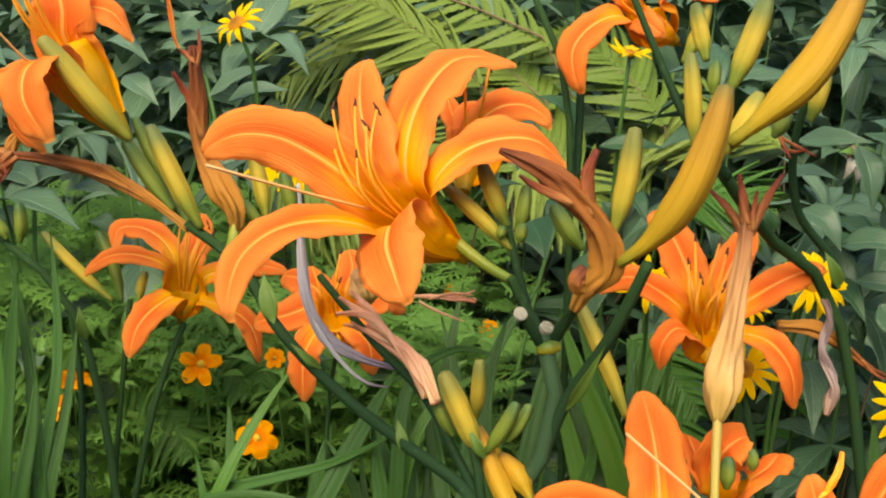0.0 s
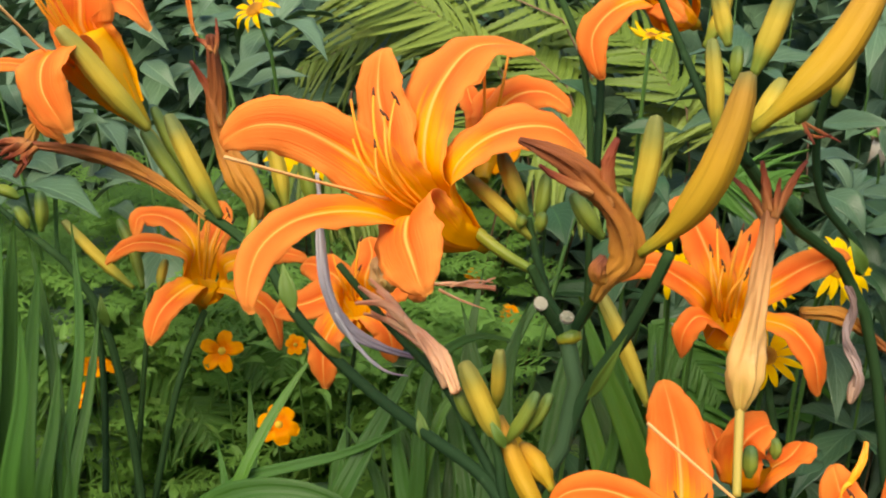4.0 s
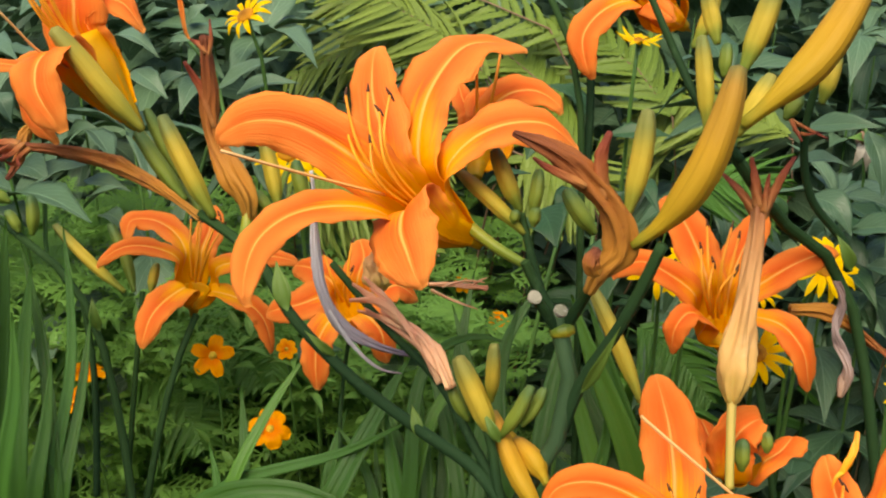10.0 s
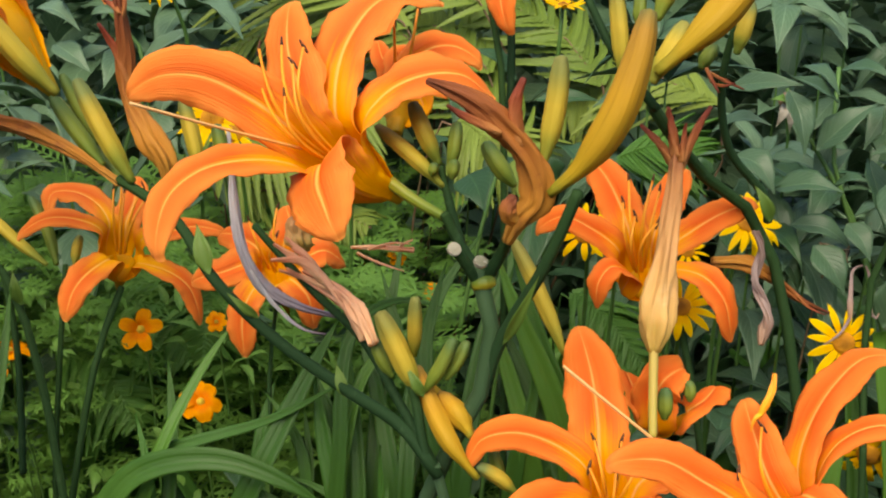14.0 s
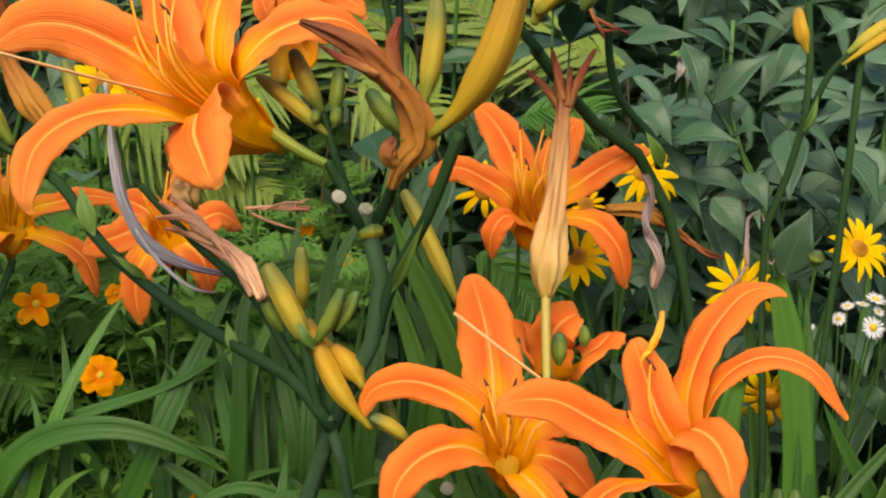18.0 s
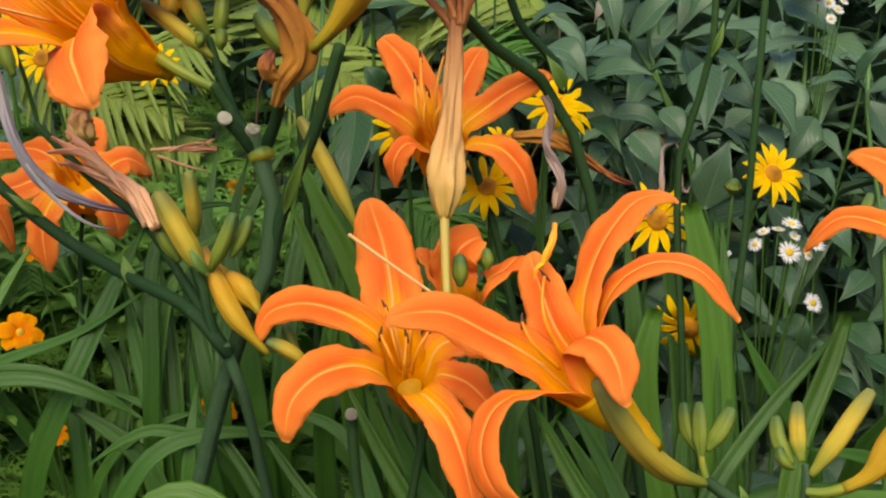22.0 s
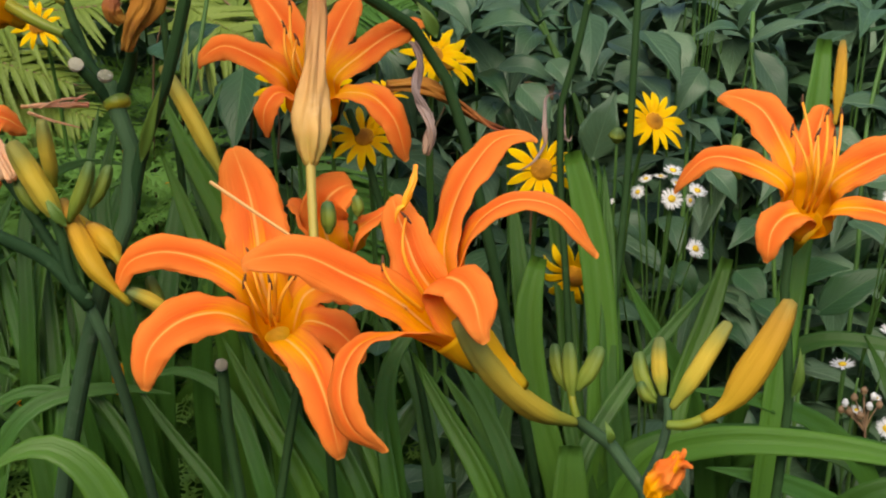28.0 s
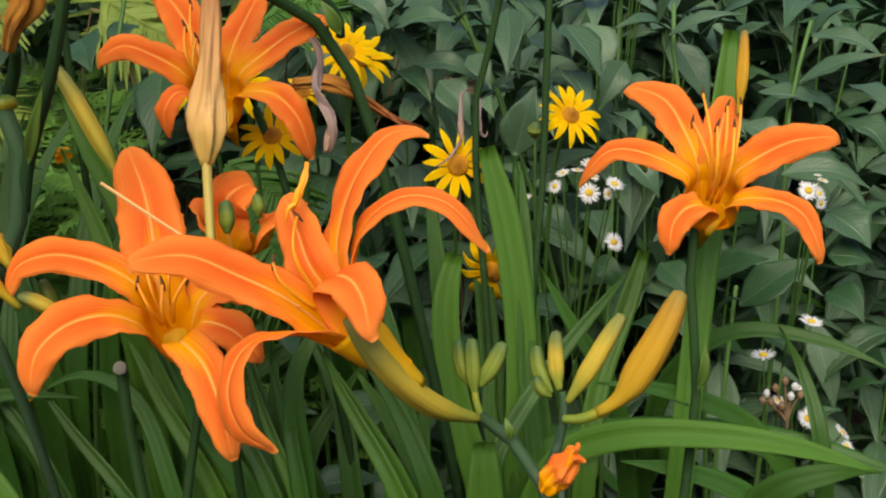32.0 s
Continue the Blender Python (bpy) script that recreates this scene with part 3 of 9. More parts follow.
# ---- foliage ----
def leaf_mesh(k, mat, slim=0.42, droop=0.25, notch=0.0):
    """One leaf a metre long that grows along +y from the origin; scaled where it is used."""
    line = ((0, 0, 0), (0, 0.3, 0.05), (0, 0.65, 0.04 - droop * 0.3), (0, 1.0, -droop))
    return sheet("leaf", (0, 0, 0), line, slim, mat, OVATE, 0.28, 0.10, (0, 0, 1), None, 0.010, 12, 6, 0.25 * math.sin(k * 2.1), 900 + k, 0.10, notch)


LEAF_SETS = {}


def leaf_set(mat, slim=0.42, notch=0.0):
    key = (mat.name, slim, notch)
    if key not in LEAF_SETS:
        LEAF_SETS[key] = [leaf_mesh(k, mat, slim * (0.9 + 0.07 * k), 0.1 + 0.13 * k, notch) for k in range(4)]
    return LEAF_SETS[key]


def leafy_plant(foot, top, mat, size, whorls, each, slim=0.42, group="broad-leaved plants", label="leafy green herb with pointed oval leaves", start=0.35, notch=0.0, category="plant"):
    """An upright herb: a thin stalk with rings of leaves, the upper ones smaller."""
    a, b = Vector(foot), Vector(top)
    of = thing("leafy_plant", a, label, category, group)
    rnd = random.Random(seed())
    bend = Vector((rnd.uniform(-0.02, 0.02), rnd.uniform(-0.02, 0.02), 0))
    stem(of, (a, a.lerp(b, 0.5) + bend, b), 0.0022, 0.001, GREEN_STEM, "stem", 10)
    line = smooth((a, a.lerp(b, 0.5) + bend, b), 20)
    meshes = leaf_set(mat, slim, notch)
    spin = rnd.uniform(0, 6.28)
    for i in range(whorls):
        s = start + (1 - start) * i / max(1, whorls - 1)
        p = value_at(line, s) - a
        spin += 0.9 + rnd.uniform(-0.2, 0.2)
        count = each + (2 if i == whorls - 1 else 0)
        for k in range(count):
            ob = part("leaf", meshes[rnd.randrange(4)], of)
            L = size * rnd.uniform(0.75, 1.15) * (1.0 - 0.3 * max(0, s - 0.7) / 0.3)
            tilt = rnd.uniform(-48, 14) + (34 if i == whorls - 1 else 0)
            ob.matrix_basis = Matrix.Translation(p) @ Euler((radians(tilt), radians(rnd.uniform(-15, 15)), spin + 6.283 * k / count + rnd.uniform(-0.25, 0.25))).to_matrix().to_4x4() @ Matrix.Diagonal((L, L, L, 1))
    return of


def fern_frond(of, points, width, mat, pairs=20):
    """An arching midrib with rows of tapering, toothed side leaflets, all one frond."""
    o = Vector(of.location)
    line = smooth(points[2:], 40)
    tan = tangents(line)
    rib = part("frond", tube("frond", o, points, (0.0016, 0.0012, 0.0005), GREEN_STEM if mat is FERN_DARK else STRAW, 18, 6), of)
    verts, faces, uvs = [], [], []
    rnd = random.Random(seed())
    for k in range(pairs):
        s = 0.02 + 0.97 * k / pairs
        i = int(s * 40)
        c, t = value_at(line, s), tan[i]
        a = t.cross(Vector((0, -0.45, 0.9))).normalized()
        nor = a.cross(t)
        L = width * math.sin(math.pi * (0.12 + 0.86 * s) ** 0.8) * rnd.uniform(0.85, 1.1)
        sag = rnd.uniform(0.15, 0.55)
        for d in (-1, 1):
            way = (a * d + t * rnd.uniform(0.45, 0.85) + nor * rnd.uniform(-0.2, 0.15)).normalized()
            wide = (t - way * t.dot(way)).normalized()
            m = 22
            e = len(verts)
            for j in range(m + 1):
                q = j / m
                w = width * 0.058 * (1 - q) ** 0.55 * (1.0 if j % 2 else 0.66) + 0.0003
                p = c - o + way * L * q - nor * L * sag * q * q + t * L * 0.18 * q * q
                for x in (-1, 0, 1):
                    verts.append(p + wide * w * x + nor * (0.0012 * abs(x)))
                    uvs.append((0.5 + 0.5 * x, q))
                for x in (-1, 0, 1):
                    verts.append(p + wide * w * x + nor * (0.0012 * abs(x) - 0.0004))
                    uvs.append((0.5 + 0.5 * x, q))
            for j in range(m):
                for x in (0, 1):
                    b0 = e + 6 * j + x
                    faces.append((b0, b0 + 6, b0 + 7, b0 + 1))
                    faces.append((b0 + 3, b0 + 4, b0 + 10, b0 + 9))
    part("leaflet_fringe", raw_mesh("leaflet_fringe", verts, faces, uvs, mat), rib, kind="stuff")
    return rib


def broad_leaf(of, foot, tip, width, mat, sag=0.004, face=(0, -0.7, 0.7), notch=0.0):
    """One leaf of an upright herb, from its stalk to its tip."""
    a, b = Vector(foot), Vector(tip)
    mid = a.lerp(b, 0.5) + Vector((0, -0.003, sag))
    return part("leaf", sheet("leaf", of.location, (a, mid, b), width, mat, OVATE, 0.24, 0.07, face, None, 0.0005, 14, 8, random.Random(seed()).uniform(-0.3, 0.3), seed(), 0.12, notch), of)

main_stalk = scape('tall daylily stalk with a wide open orange flower and fat buds', (0.0308, 0.4044, 0.0000))
stem(main_stalk, ((0.0308, 0.4044, -0.0100), (-0.0406, 0.3831, 0.3493), (0.0152, 0.3703, 0.6073), (0.0228, 0.3701, 0.6223), (0.0261, 0.3743, 0.6413), (0.0235, 0.3803, 0.6590), (0.0199, 0.3817, 0.6674)), 0.0047, 0.0041, SCAPE_PALE)
stem(main_stalk, ((0.0199, 0.3810, 0.6654), (0.0145, 0.3833, 0.6734), (0.0077, 0.3852, 0.6858)), 0.0031, 0.0023)
stem(main_stalk, ((0.0147, 0.3850, 0.6726), (0.0100, 0.3906, 0.6883), (0.0066, 0.3956, 0.7008)), 0.0025, 0.0018)
stem(main_stalk, ((0.0246, 0.3802, 0.6637), (0.0284, 0.3775, 0.6729), (0.0304, 0.3731, 0.6803)), 0.0031, 0.0025)
stem(main_stalk, ((0.0243, 0.3717, 0.6236), (0.0268, 0.3712, 0.6347), (0.0305, 0.3699, 0.6459), (0.0416, 0.3625, 0.6721), (0.0517, 0.3574, 0.7028)), 0.0031, 0.0027)
bract(main_stalk, (0.0294, 0.3669, 0.6418), (0.0400, 0.3581, 0.6719), 0.0045)
part("cut_end", tube("cut_end", main_stalk.location, ((0.0111, 0.3747, 0.6750), (0.0111, 0.3740, 0.6761), (0.0112, 0.3737, 0.6764)), (0.0025, 0.0026, 0.0025), CUT, 6, 14, 0, 0, 0, 0.05, seed(), cap=0.02, flat=True), main_stalk, "pale dry cut end")
part("cut_end", tube("cut_end", main_stalk.location, ((0.0206, 0.3722, 0.6714), (0.0206, 0.3714, 0.6723), (0.0207, 0.3712, 0.6726)), (0.0025, 0.0026, 0.0025), CUT, 6, 14, 0, 0, 0, 0.05, seed(), cap=0.02, flat=True), main_stalk, "pale dry cut end")
stem(main_stalk, ((0.0201, 0.3794, 0.6616), (0.0164, 0.3779, 0.6678), (0.0113, 0.3758, 0.6752)), 0.0027, 0.0023)
part("node_ring", tube("node_ring", main_stalk.location, ((0.0221, 0.3798, 0.6624), (0.0226, 0.3792, 0.6609), (0.0230, 0.3784, 0.6594)), (0.0045, 0.0048, 0.0045), PEDICEL, 4, 12), main_stalk)
stem(main_stalk, ((0.0089, 0.3868, 0.6836), (-0.0015, 0.3896, 0.6886), (-0.0120, 0.3956, 0.6947)), 0.0023, 0.0031, PEDICEL)
lily(main_stalk, (-0.0079, 0.4012, 0.6867), (-0.0329, 0.3928, 0.7042), (-0.5421, -0.6482, 0.5347), (
    (0.0217, (-0.0457, 0.3894, 0.7148), (-0.0620, 0.3886, 0.7273), (-0.0798, 0.3876, 0.7353), (-0.0938, 0.3872, 0.7346), (-0.1042, 0.3896, 0.7271)),
    (0.0218, (-0.0416, 0.3978, 0.7146), (-0.0469, 0.4079, 0.7295), (-0.0508, 0.4169, 0.7424), (-0.0494, 0.4277, 0.7559)),
    (0.0262, (-0.0312, 0.3984, 0.7156), (-0.0325, 0.4068, 0.7312), (-0.0273, 0.4164, 0.7463), (-0.0148, 0.4247, 0.7590), (0.0051, 0.4306, 0.7576)),
    (0.0198, (-0.0221, 0.3927, 0.7175), (-0.0134, 0.3937, 0.7293), (0.0016, 0.3946, 0.7357), (0.0151, 0.3963, 0.7348), (0.0244, 0.3984, 0.7269)),
    (-0.0276, (-0.0368, 0.3828, 0.7061), (-0.0384, 0.3728, 0.7018), (-0.0356, 0.3626, 0.6968), (-0.0306, 0.3549, 0.6878)),
    (0.0157, (-0.0473, 0.3830, 0.7049), (-0.0627, 0.3736, 0.7088), (-0.0771, 0.3629, 0.7075), (-0.0860, 0.3525, 0.7006), (-0.0881, 0.3433, 0.6841)),
), True, 6, (-0.3527, 0.2288, 0.9073), 0.042, ((-0.0435, 0.3858, 0.7096), (-0.0702, 0.3721, 0.7202), (-0.0972, 0.3603, 0.7308)), wide=0.0088)
lily(main_stalk, (-0.0099, 0.4283, 0.7046), (-0.0077, 0.4446, 0.7190), (0.0509, -0.3991, 0.9155), (
    (0.0152, (-0.0044, 0.4447, 0.7284), (0.0034, 0.4450, 0.7364), (0.0143, 0.4454, 0.7376), (0.0240, 0.4431, 0.7314)),
    (0.0117, (-0.0083, 0.4483, 0.7256), (-0.0088, 0.4536, 0.7305), (-0.0032, 0.4583, 0.7344)),
    (0.0099, (-0.0120, 0.4505, 0.7257), (-0.0153, 0.4560, 0.7314), (-0.0173, 0.4632, 0.7363)),
    (0.0110, (-0.0029, 0.4433, 0.7229), (0.0059, 0.4420, 0.7282), (0.0161, 0.4409, 0.7275)),
), True, 2, (0.0727, 0.1497, 0.9861), 0.03, wide=0.0098)
bud(main_stalk, ((0.0078, 0.3924, 0.6941), (-0.0018, 0.3958, 0.7027), (-0.0166, 0.4113, 0.7119)), 0.0043, 1)
bud(main_stalk, ((0.0063, 0.3978, 0.7012), (0.0022, 0.3995, 0.7092), (-0.0038, 0.4057, 0.7225)), 0.0049, 1)
bud(main_stalk, ((0.0102, 0.3938, 0.7008), (0.0116, 0.3951, 0.7076), (0.0127, 0.3993, 0.7167)), 0.0039, 0)
bud(main_stalk, ((0.0107, 0.3911, 0.6973), (0.0113, 0.3918, 0.7011), (0.0116, 0.3923, 0.7042)), 0.0033, 0)
bud(main_stalk, ((0.0033, 0.3910, 0.6985), (0.0039, 0.3915, 0.7009), (0.0046, 0.3919, 0.7030)), 0.0029, 0)
bud(main_stalk, ((0.0354, 0.4008, 0.6921), (0.0296, 0.4033, 0.6989), (0.0241, 0.4073, 0.7071)), 0.0051, 0)
bud(main_stalk, ((0.0400, 0.3631, 0.7115), (0.0430, 0.3651, 0.7251), (0.0445, 0.3668, 0.7364), (0.0451, 0.3688, 0.7464)), 0.0055, 1)
bud(main_stalk, ((0.0425, 0.3614, 0.7010), (0.0519, 0.3577, 0.7108), (0.0621, 0.3550, 0.7286), (0.0683, 0.3570, 0.7472), (0.0718, 0.3613, 0.7629)), 0.0076, 2)
wilted(main_stalk, ((0.0291, 0.3660, 0.6815), (0.0326, 0.3651, 0.6900), (0.0386, 0.3636, 0.6987), (0.0357, 0.3634, 0.7113), (0.0260, 0.3624, 0.7233), (0.0141, 0.3619, 0.7329), (-0.0004, 0.3601, 0.7395)), (0.0023, 0.0042, 0.0058, 0.0058, 0.0052, 0.0048, 0.0044, 0.0033, 0.0012), WILT_BROWN, ((((0.0312, 0.3624, 0.7175), (0.0290, 0.3626, 0.7293), (0.0320, 0.3631, 0.7401)), 0.0029), (((0.0238, 0.3590, 0.7224), (0.0138, 0.3564, 0.7277), (0.0063, 0.3570, 0.7321)), 0.0017),), 'twisted brown withered flower')
wilted(main_stalk, ((0.0295, 0.3544, 0.6931), (0.0272, 0.3529, 0.6970), (0.0293, 0.3537, 0.7020)), (0.0027, 0.0037, 0.0019), WILT_BROWN, (), '', 0.35)

left_stalk = scape('branched daylily stalk with buds and withered flowers', (-0.0109, 0.4360, 0.0000))
stem(left_stalk, ((0.0065, 0.3592, 0.5918), (0.0027, 0.3608, 0.5971), (-0.0058, 0.3702, 0.6049), (-0.0291, 0.3913, 0.6117), (-0.0578, 0.4166, 0.6213), (-0.0855, 0.4347, 0.6418), (-0.1020, 0.4524, 0.6601), (-0.1293, 0.4694, 0.6741)), 0.0033, 0.0029)
stem(left_stalk, ((-0.0109, 0.4360, -0.0100), (0.0245, 0.3919, 0.3045), (0.0139, 0.3668, 0.5446), (0.0107, 0.3613, 0.5715), (0.0087, 0.3586, 0.5866), (0.0050, 0.3600, 0.5961)), 0.0029, 0.0026, SCAPE_PALE)
stem(left_stalk, ((0.0054, 0.3602, 0.5941), (-0.0001, 0.3667, 0.6022), (-0.0087, 0.3811, 0.6120), (-0.0206, 0.3937, 0.6294), (-0.0443, 0.4229, 0.6419), (-0.0686, 0.4461, 0.6608)), 0.0026, 0.0020)
bract(left_stalk, (-0.0864, 0.4334, 0.6436), (-0.0924, 0.4447, 0.6619), 0.0079)
bract(left_stalk, (-0.0653, 0.4224, 0.6286), (-0.0781, 0.4226, 0.6396), 0.0041)
bract(left_stalk, (-0.0289, 0.3906, 0.6084), (-0.0327, 0.3978, 0.6193), 0.0050)
stem(left_stalk, ((0.0058, 0.3599, 0.5934), (0.0023, 0.3614, 0.5980), (-0.0000, 0.3648, 0.6050), (-0.0015, 0.3696, 0.6143), (-0.0045, 0.3742, 0.6236)), 0.0026, 0.0022)
bud(left_stalk, ((-0.0011, 0.3725, 0.6187), (-0.0084, 0.3766, 0.6341), (-0.0156, 0.3810, 0.6481)), 0.0063, 1)
bud(left_stalk, ((-0.0025, 0.3784, 0.6321), (-0.0026, 0.3737, 0.6452), (-0.0027, 0.3727, 0.6576)), 0.0040, 1)
bud(left_stalk, ((0.0014, 0.3722, 0.6202), (0.0082, 0.3712, 0.6328), (0.0116, 0.3718, 0.6414)), 0.0041, 0)
bud(left_stalk, ((0.0092, 0.3733, 0.6245), (0.0136, 0.3753, 0.6308), (0.0172, 0.3772, 0.6381)), 0.0036, 0)
bud(left_stalk, ((-0.0105, 0.3844, 0.6201), (-0.0151, 0.3878, 0.6266), (-0.0180, 0.3916, 0.6331)), 0.0037, 0)
bract(left_stalk, (0.0008, 0.3691, 0.6195), (-0.0058, 0.3728, 0.6302), 0.0044)
bud(left_stalk, ((-0.0030, 0.3855, 0.6235), (0.0058, 0.3787, 0.6142), (0.0196, 0.3690, 0.6035)), 0.0047, 2)
bud(left_stalk, ((0.0205, 0.3532, 0.5941), (0.0105, 0.3581, 0.6058), (0.0047, 0.3698, 0.6134), (-0.0015, 0.3828, 0.6251)), 0.0050, 2)
bud(left_stalk, ((0.0185, 0.3616, 0.6066), (0.0137, 0.3688, 0.6123), (0.0074, 0.3776, 0.6161)), 0.0056, 2)
bud(left_stalk, ((0.0347, 0.3542, 0.5873), (0.0276, 0.3548, 0.5939), (0.0205, 0.3556, 0.5978)), 0.0041, 1)
bud(left_stalk, ((0.0310, 0.3612, 0.5848), (0.0290, 0.3646, 0.5921), (0.0272, 0.3664, 0.5984)), 0.0037, 0)
wilted(left_stalk, ((-0.0180, 0.3855, 0.6337), (-0.0243, 0.3966, 0.6424), (-0.0362, 0.4154, 0.6465), (-0.0466, 0.4191, 0.6508)), (0.0023, 0.0032, 0.0020, 0.0009), WILT_PINK, ((((-0.0208, 0.3893, 0.6364), (-0.0302, 0.4120, 0.6381), (-0.0443, 0.4189, 0.6457), (-0.0526, 0.4135, 0.6538)), 0.0014), (((-0.0218, 0.3913, 0.6331), (-0.0324, 0.4091, 0.6435), (-0.0432, 0.4200, 0.6535), (-0.0511, 0.4238, 0.6587)), 0.0016), (((-0.0360, 0.4150, 0.6454), (-0.0466, 0.4186, 0.6547), (-0.0588, 0.4144, 0.6568)), 0.0018), (((-0.0384, 0.4165, 0.6472), (-0.0490, 0.4208, 0.6549), (-0.0584, 0.4232, 0.6606)), 0.0018), (((-0.0338, 0.4138, 0.6436), (-0.0443, 0.4188, 0.6471), (-0.0554, 0.4135, 0.6528)), 0.0014), (((-0.0396, 0.4176, 0.6492), (-0.0469, 0.4245, 0.6561), (-0.0542, 0.4306, 0.6609)), 0.0016),), 'spent pink-tan flower split into dry strands')
wilted(left_stalk, ((-0.0741, 0.4187, 0.7089), (-0.0730, 0.4160, 0.6997), (-0.0726, 0.4139, 0.6841), (-0.0701, 0.4136, 0.6628), (-0.0624, 0.4174, 0.6445), (-0.0489, 0.4241, 0.6331), (-0.0324, 0.4301, 0.6260)), (0.0007, 0.0009, 0.0016, 0.0021, 0.0023, 0.0025, 0.0021, 0.0016, 0.0009), WILT_GREY, ((((-0.0671, 0.4140, 0.6528), (-0.0580, 0.4146, 0.6378), (-0.0465, 0.4163, 0.6260), (-0.0377, 0.4195, 0.6227)), 0.0009), ), 'dry silver-grey curled flower remnant', 0.9)
wilted(left_stalk, ((-0.0474, 0.4342, 0.6546), (-0.0502, 0.4405, 0.6623), (-0.0481, 0.4446, 0.6684)), (0.0045, 0.0053, 0.0020), WILT_TAN, (), '')
stem(left_stalk, ((-0.1091, 0.4521, 0.6652), (-0.1083, 0.4619, 0.6681), (-0.1081, 0.4693, 0.6761)), 0.0035, 0.0030, PEDICEL)
wilted(left_stalk, ((-0.1072, 0.4680, 0.6726), (-0.1086, 0.4695, 0.6825), (-0.1155, 0.4727, 0.6929), (-0.1242, 0.4785, 0.7090), (-0.1247, 0.4781, 0.7316), (-0.1258, 0.4773, 0.7511)), (0.0030, 0.0059, 0.0066, 0.0052, 0.0044, 0.0042, 0.0040, 0.0036, 0.0032, 0.0022), WILT_BROWN, ((((-0.1231, 0.4779, 0.7117), (-0.1282, 0.4768, 0.7293), (-0.1341, 0.4751, 0.7403)), 0.0022), (((-0.1245, 0.4760, 0.7418), (-0.1229, 0.4767, 0.7490), (-0.1237, 0.4804, 0.7579)), 0.0010), (((-0.1249, 0.4759, 0.7442), (-0.1277, 0.4764, 0.7476), (-0.1317, 0.4774, 0.7496)), 0.0014),), 'upright twisted brown withered flower')
wilted(left_stalk, ((-0.1288, 0.4687, 0.6725), (-0.1485, 0.4784, 0.6831), (-0.1603, 0.4815, 0.6886), (-0.1688, 0.4831, 0.6922), (-0.1834, 0.4846, 0.6955), (-0.2024, 0.4856, 0.6980), (-0.2245, 0.4867, 0.6971)), (0.0022, 0.0022, 0.0024, 0.0028, 0.0034, 0.0050, 0.0040, 0.0030, 0.0024, 0.0022, 0.0028, 0.0014), WILT_BROWN, ((((-0.2099, 0.4852, 0.6979), (-0.2157, 0.4802, 0.6971), (-0.2173, 0.4769, 0.6937)), 0.0018), (((-0.2124, 0.4855, 0.6993), (-0.2212, 0.4855, 0.7001), (-0.2265, 0.4826, 0.6986)), 0.0018), (((-0.2067, 0.4831, 0.6979), (-0.2104, 0.4777, 0.6952), (-0.2086, 0.4747, 0.6924)), 0.0014), (((-0.2096, 0.4836, 0.6998), (-0.2130, 0.4759, 0.6972), (-0.2181, 0.4728, 0.6953)), 0.0014), (((-0.2141, 0.4830, 0.6984), (-0.2157, 0.4743, 0.6995), (-0.2204, 0.4753, 0.6961)), 0.0018), (((-0.2086, 0.4826, 0.6964), (-0.2132, 0.4788, 0.6923), (-0.2155, 0.4751, 0.6947)), 0.0012),), 'withered tan flower lying out sideways')
wilted(left_stalk, ((-0.2153, 0.5204, 0.7032), (-0.2207, 0.5162, 0.6972), (-0.2224, 0.5104, 0.6863), (-0.2272, 0.5053, 0.6773)), (0.0014, 0.0032, 0.0024, 0.0012), WILT_BROWN, (), '')
bud(left_stalk, ((-0.1222, 0.4646, 0.6742), (-0.1297, 0.4677, 0.6864), (-0.1389, 0.4740, 0.7022), (-0.1466, 0.4807, 0.7149)), 0.0063, 1)
bud(left_stalk, ((-0.1363, 0.4741, 0.6790), (-0.1490, 0.4827, 0.6918), (-0.1601, 0.4881, 0.7062)), 0.0053, 0)
bud(left_stalk, ((-0.1417, 0.4881, 0.6852), (-0.1518, 0.4965, 0.7011), (-0.1582, 0.4994, 0.7139)), 0.0045, 0)
bud(left_stalk, ((-0.1050, 0.4797, 0.6688), (-0.1095, 0.4859, 0.6788), (-0.1154, 0.4921, 0.6888)), 0.0052, 0)
bud(left_stalk, ((-0.0968, 0.4851, 0.6727), (-0.1006, 0.4927, 0.6876), (-0.1054, 0.4998, 0.7029)), 0.0054, 1)
bud(left_stalk, ((-0.0844, 0.4889, 0.6731), (-0.0877, 0.4926, 0.6827), (-0.0901, 0.4959, 0.6924)), 0.0050, 0)
bud(left_stalk, ((-0.0983, 0.4779, 0.6709), (-0.1031, 0.4803, 0.6767), (-0.1063, 0.4822, 0.6813)), 0.0044, 0)
stem(left_stalk, ((-0.1293, 0.4744, 0.6725), (-0.1488, 0.5013, 0.6839), (-0.1668, 0.5153, 0.6982)), 0.0034, 0.0043, PEDICEL)
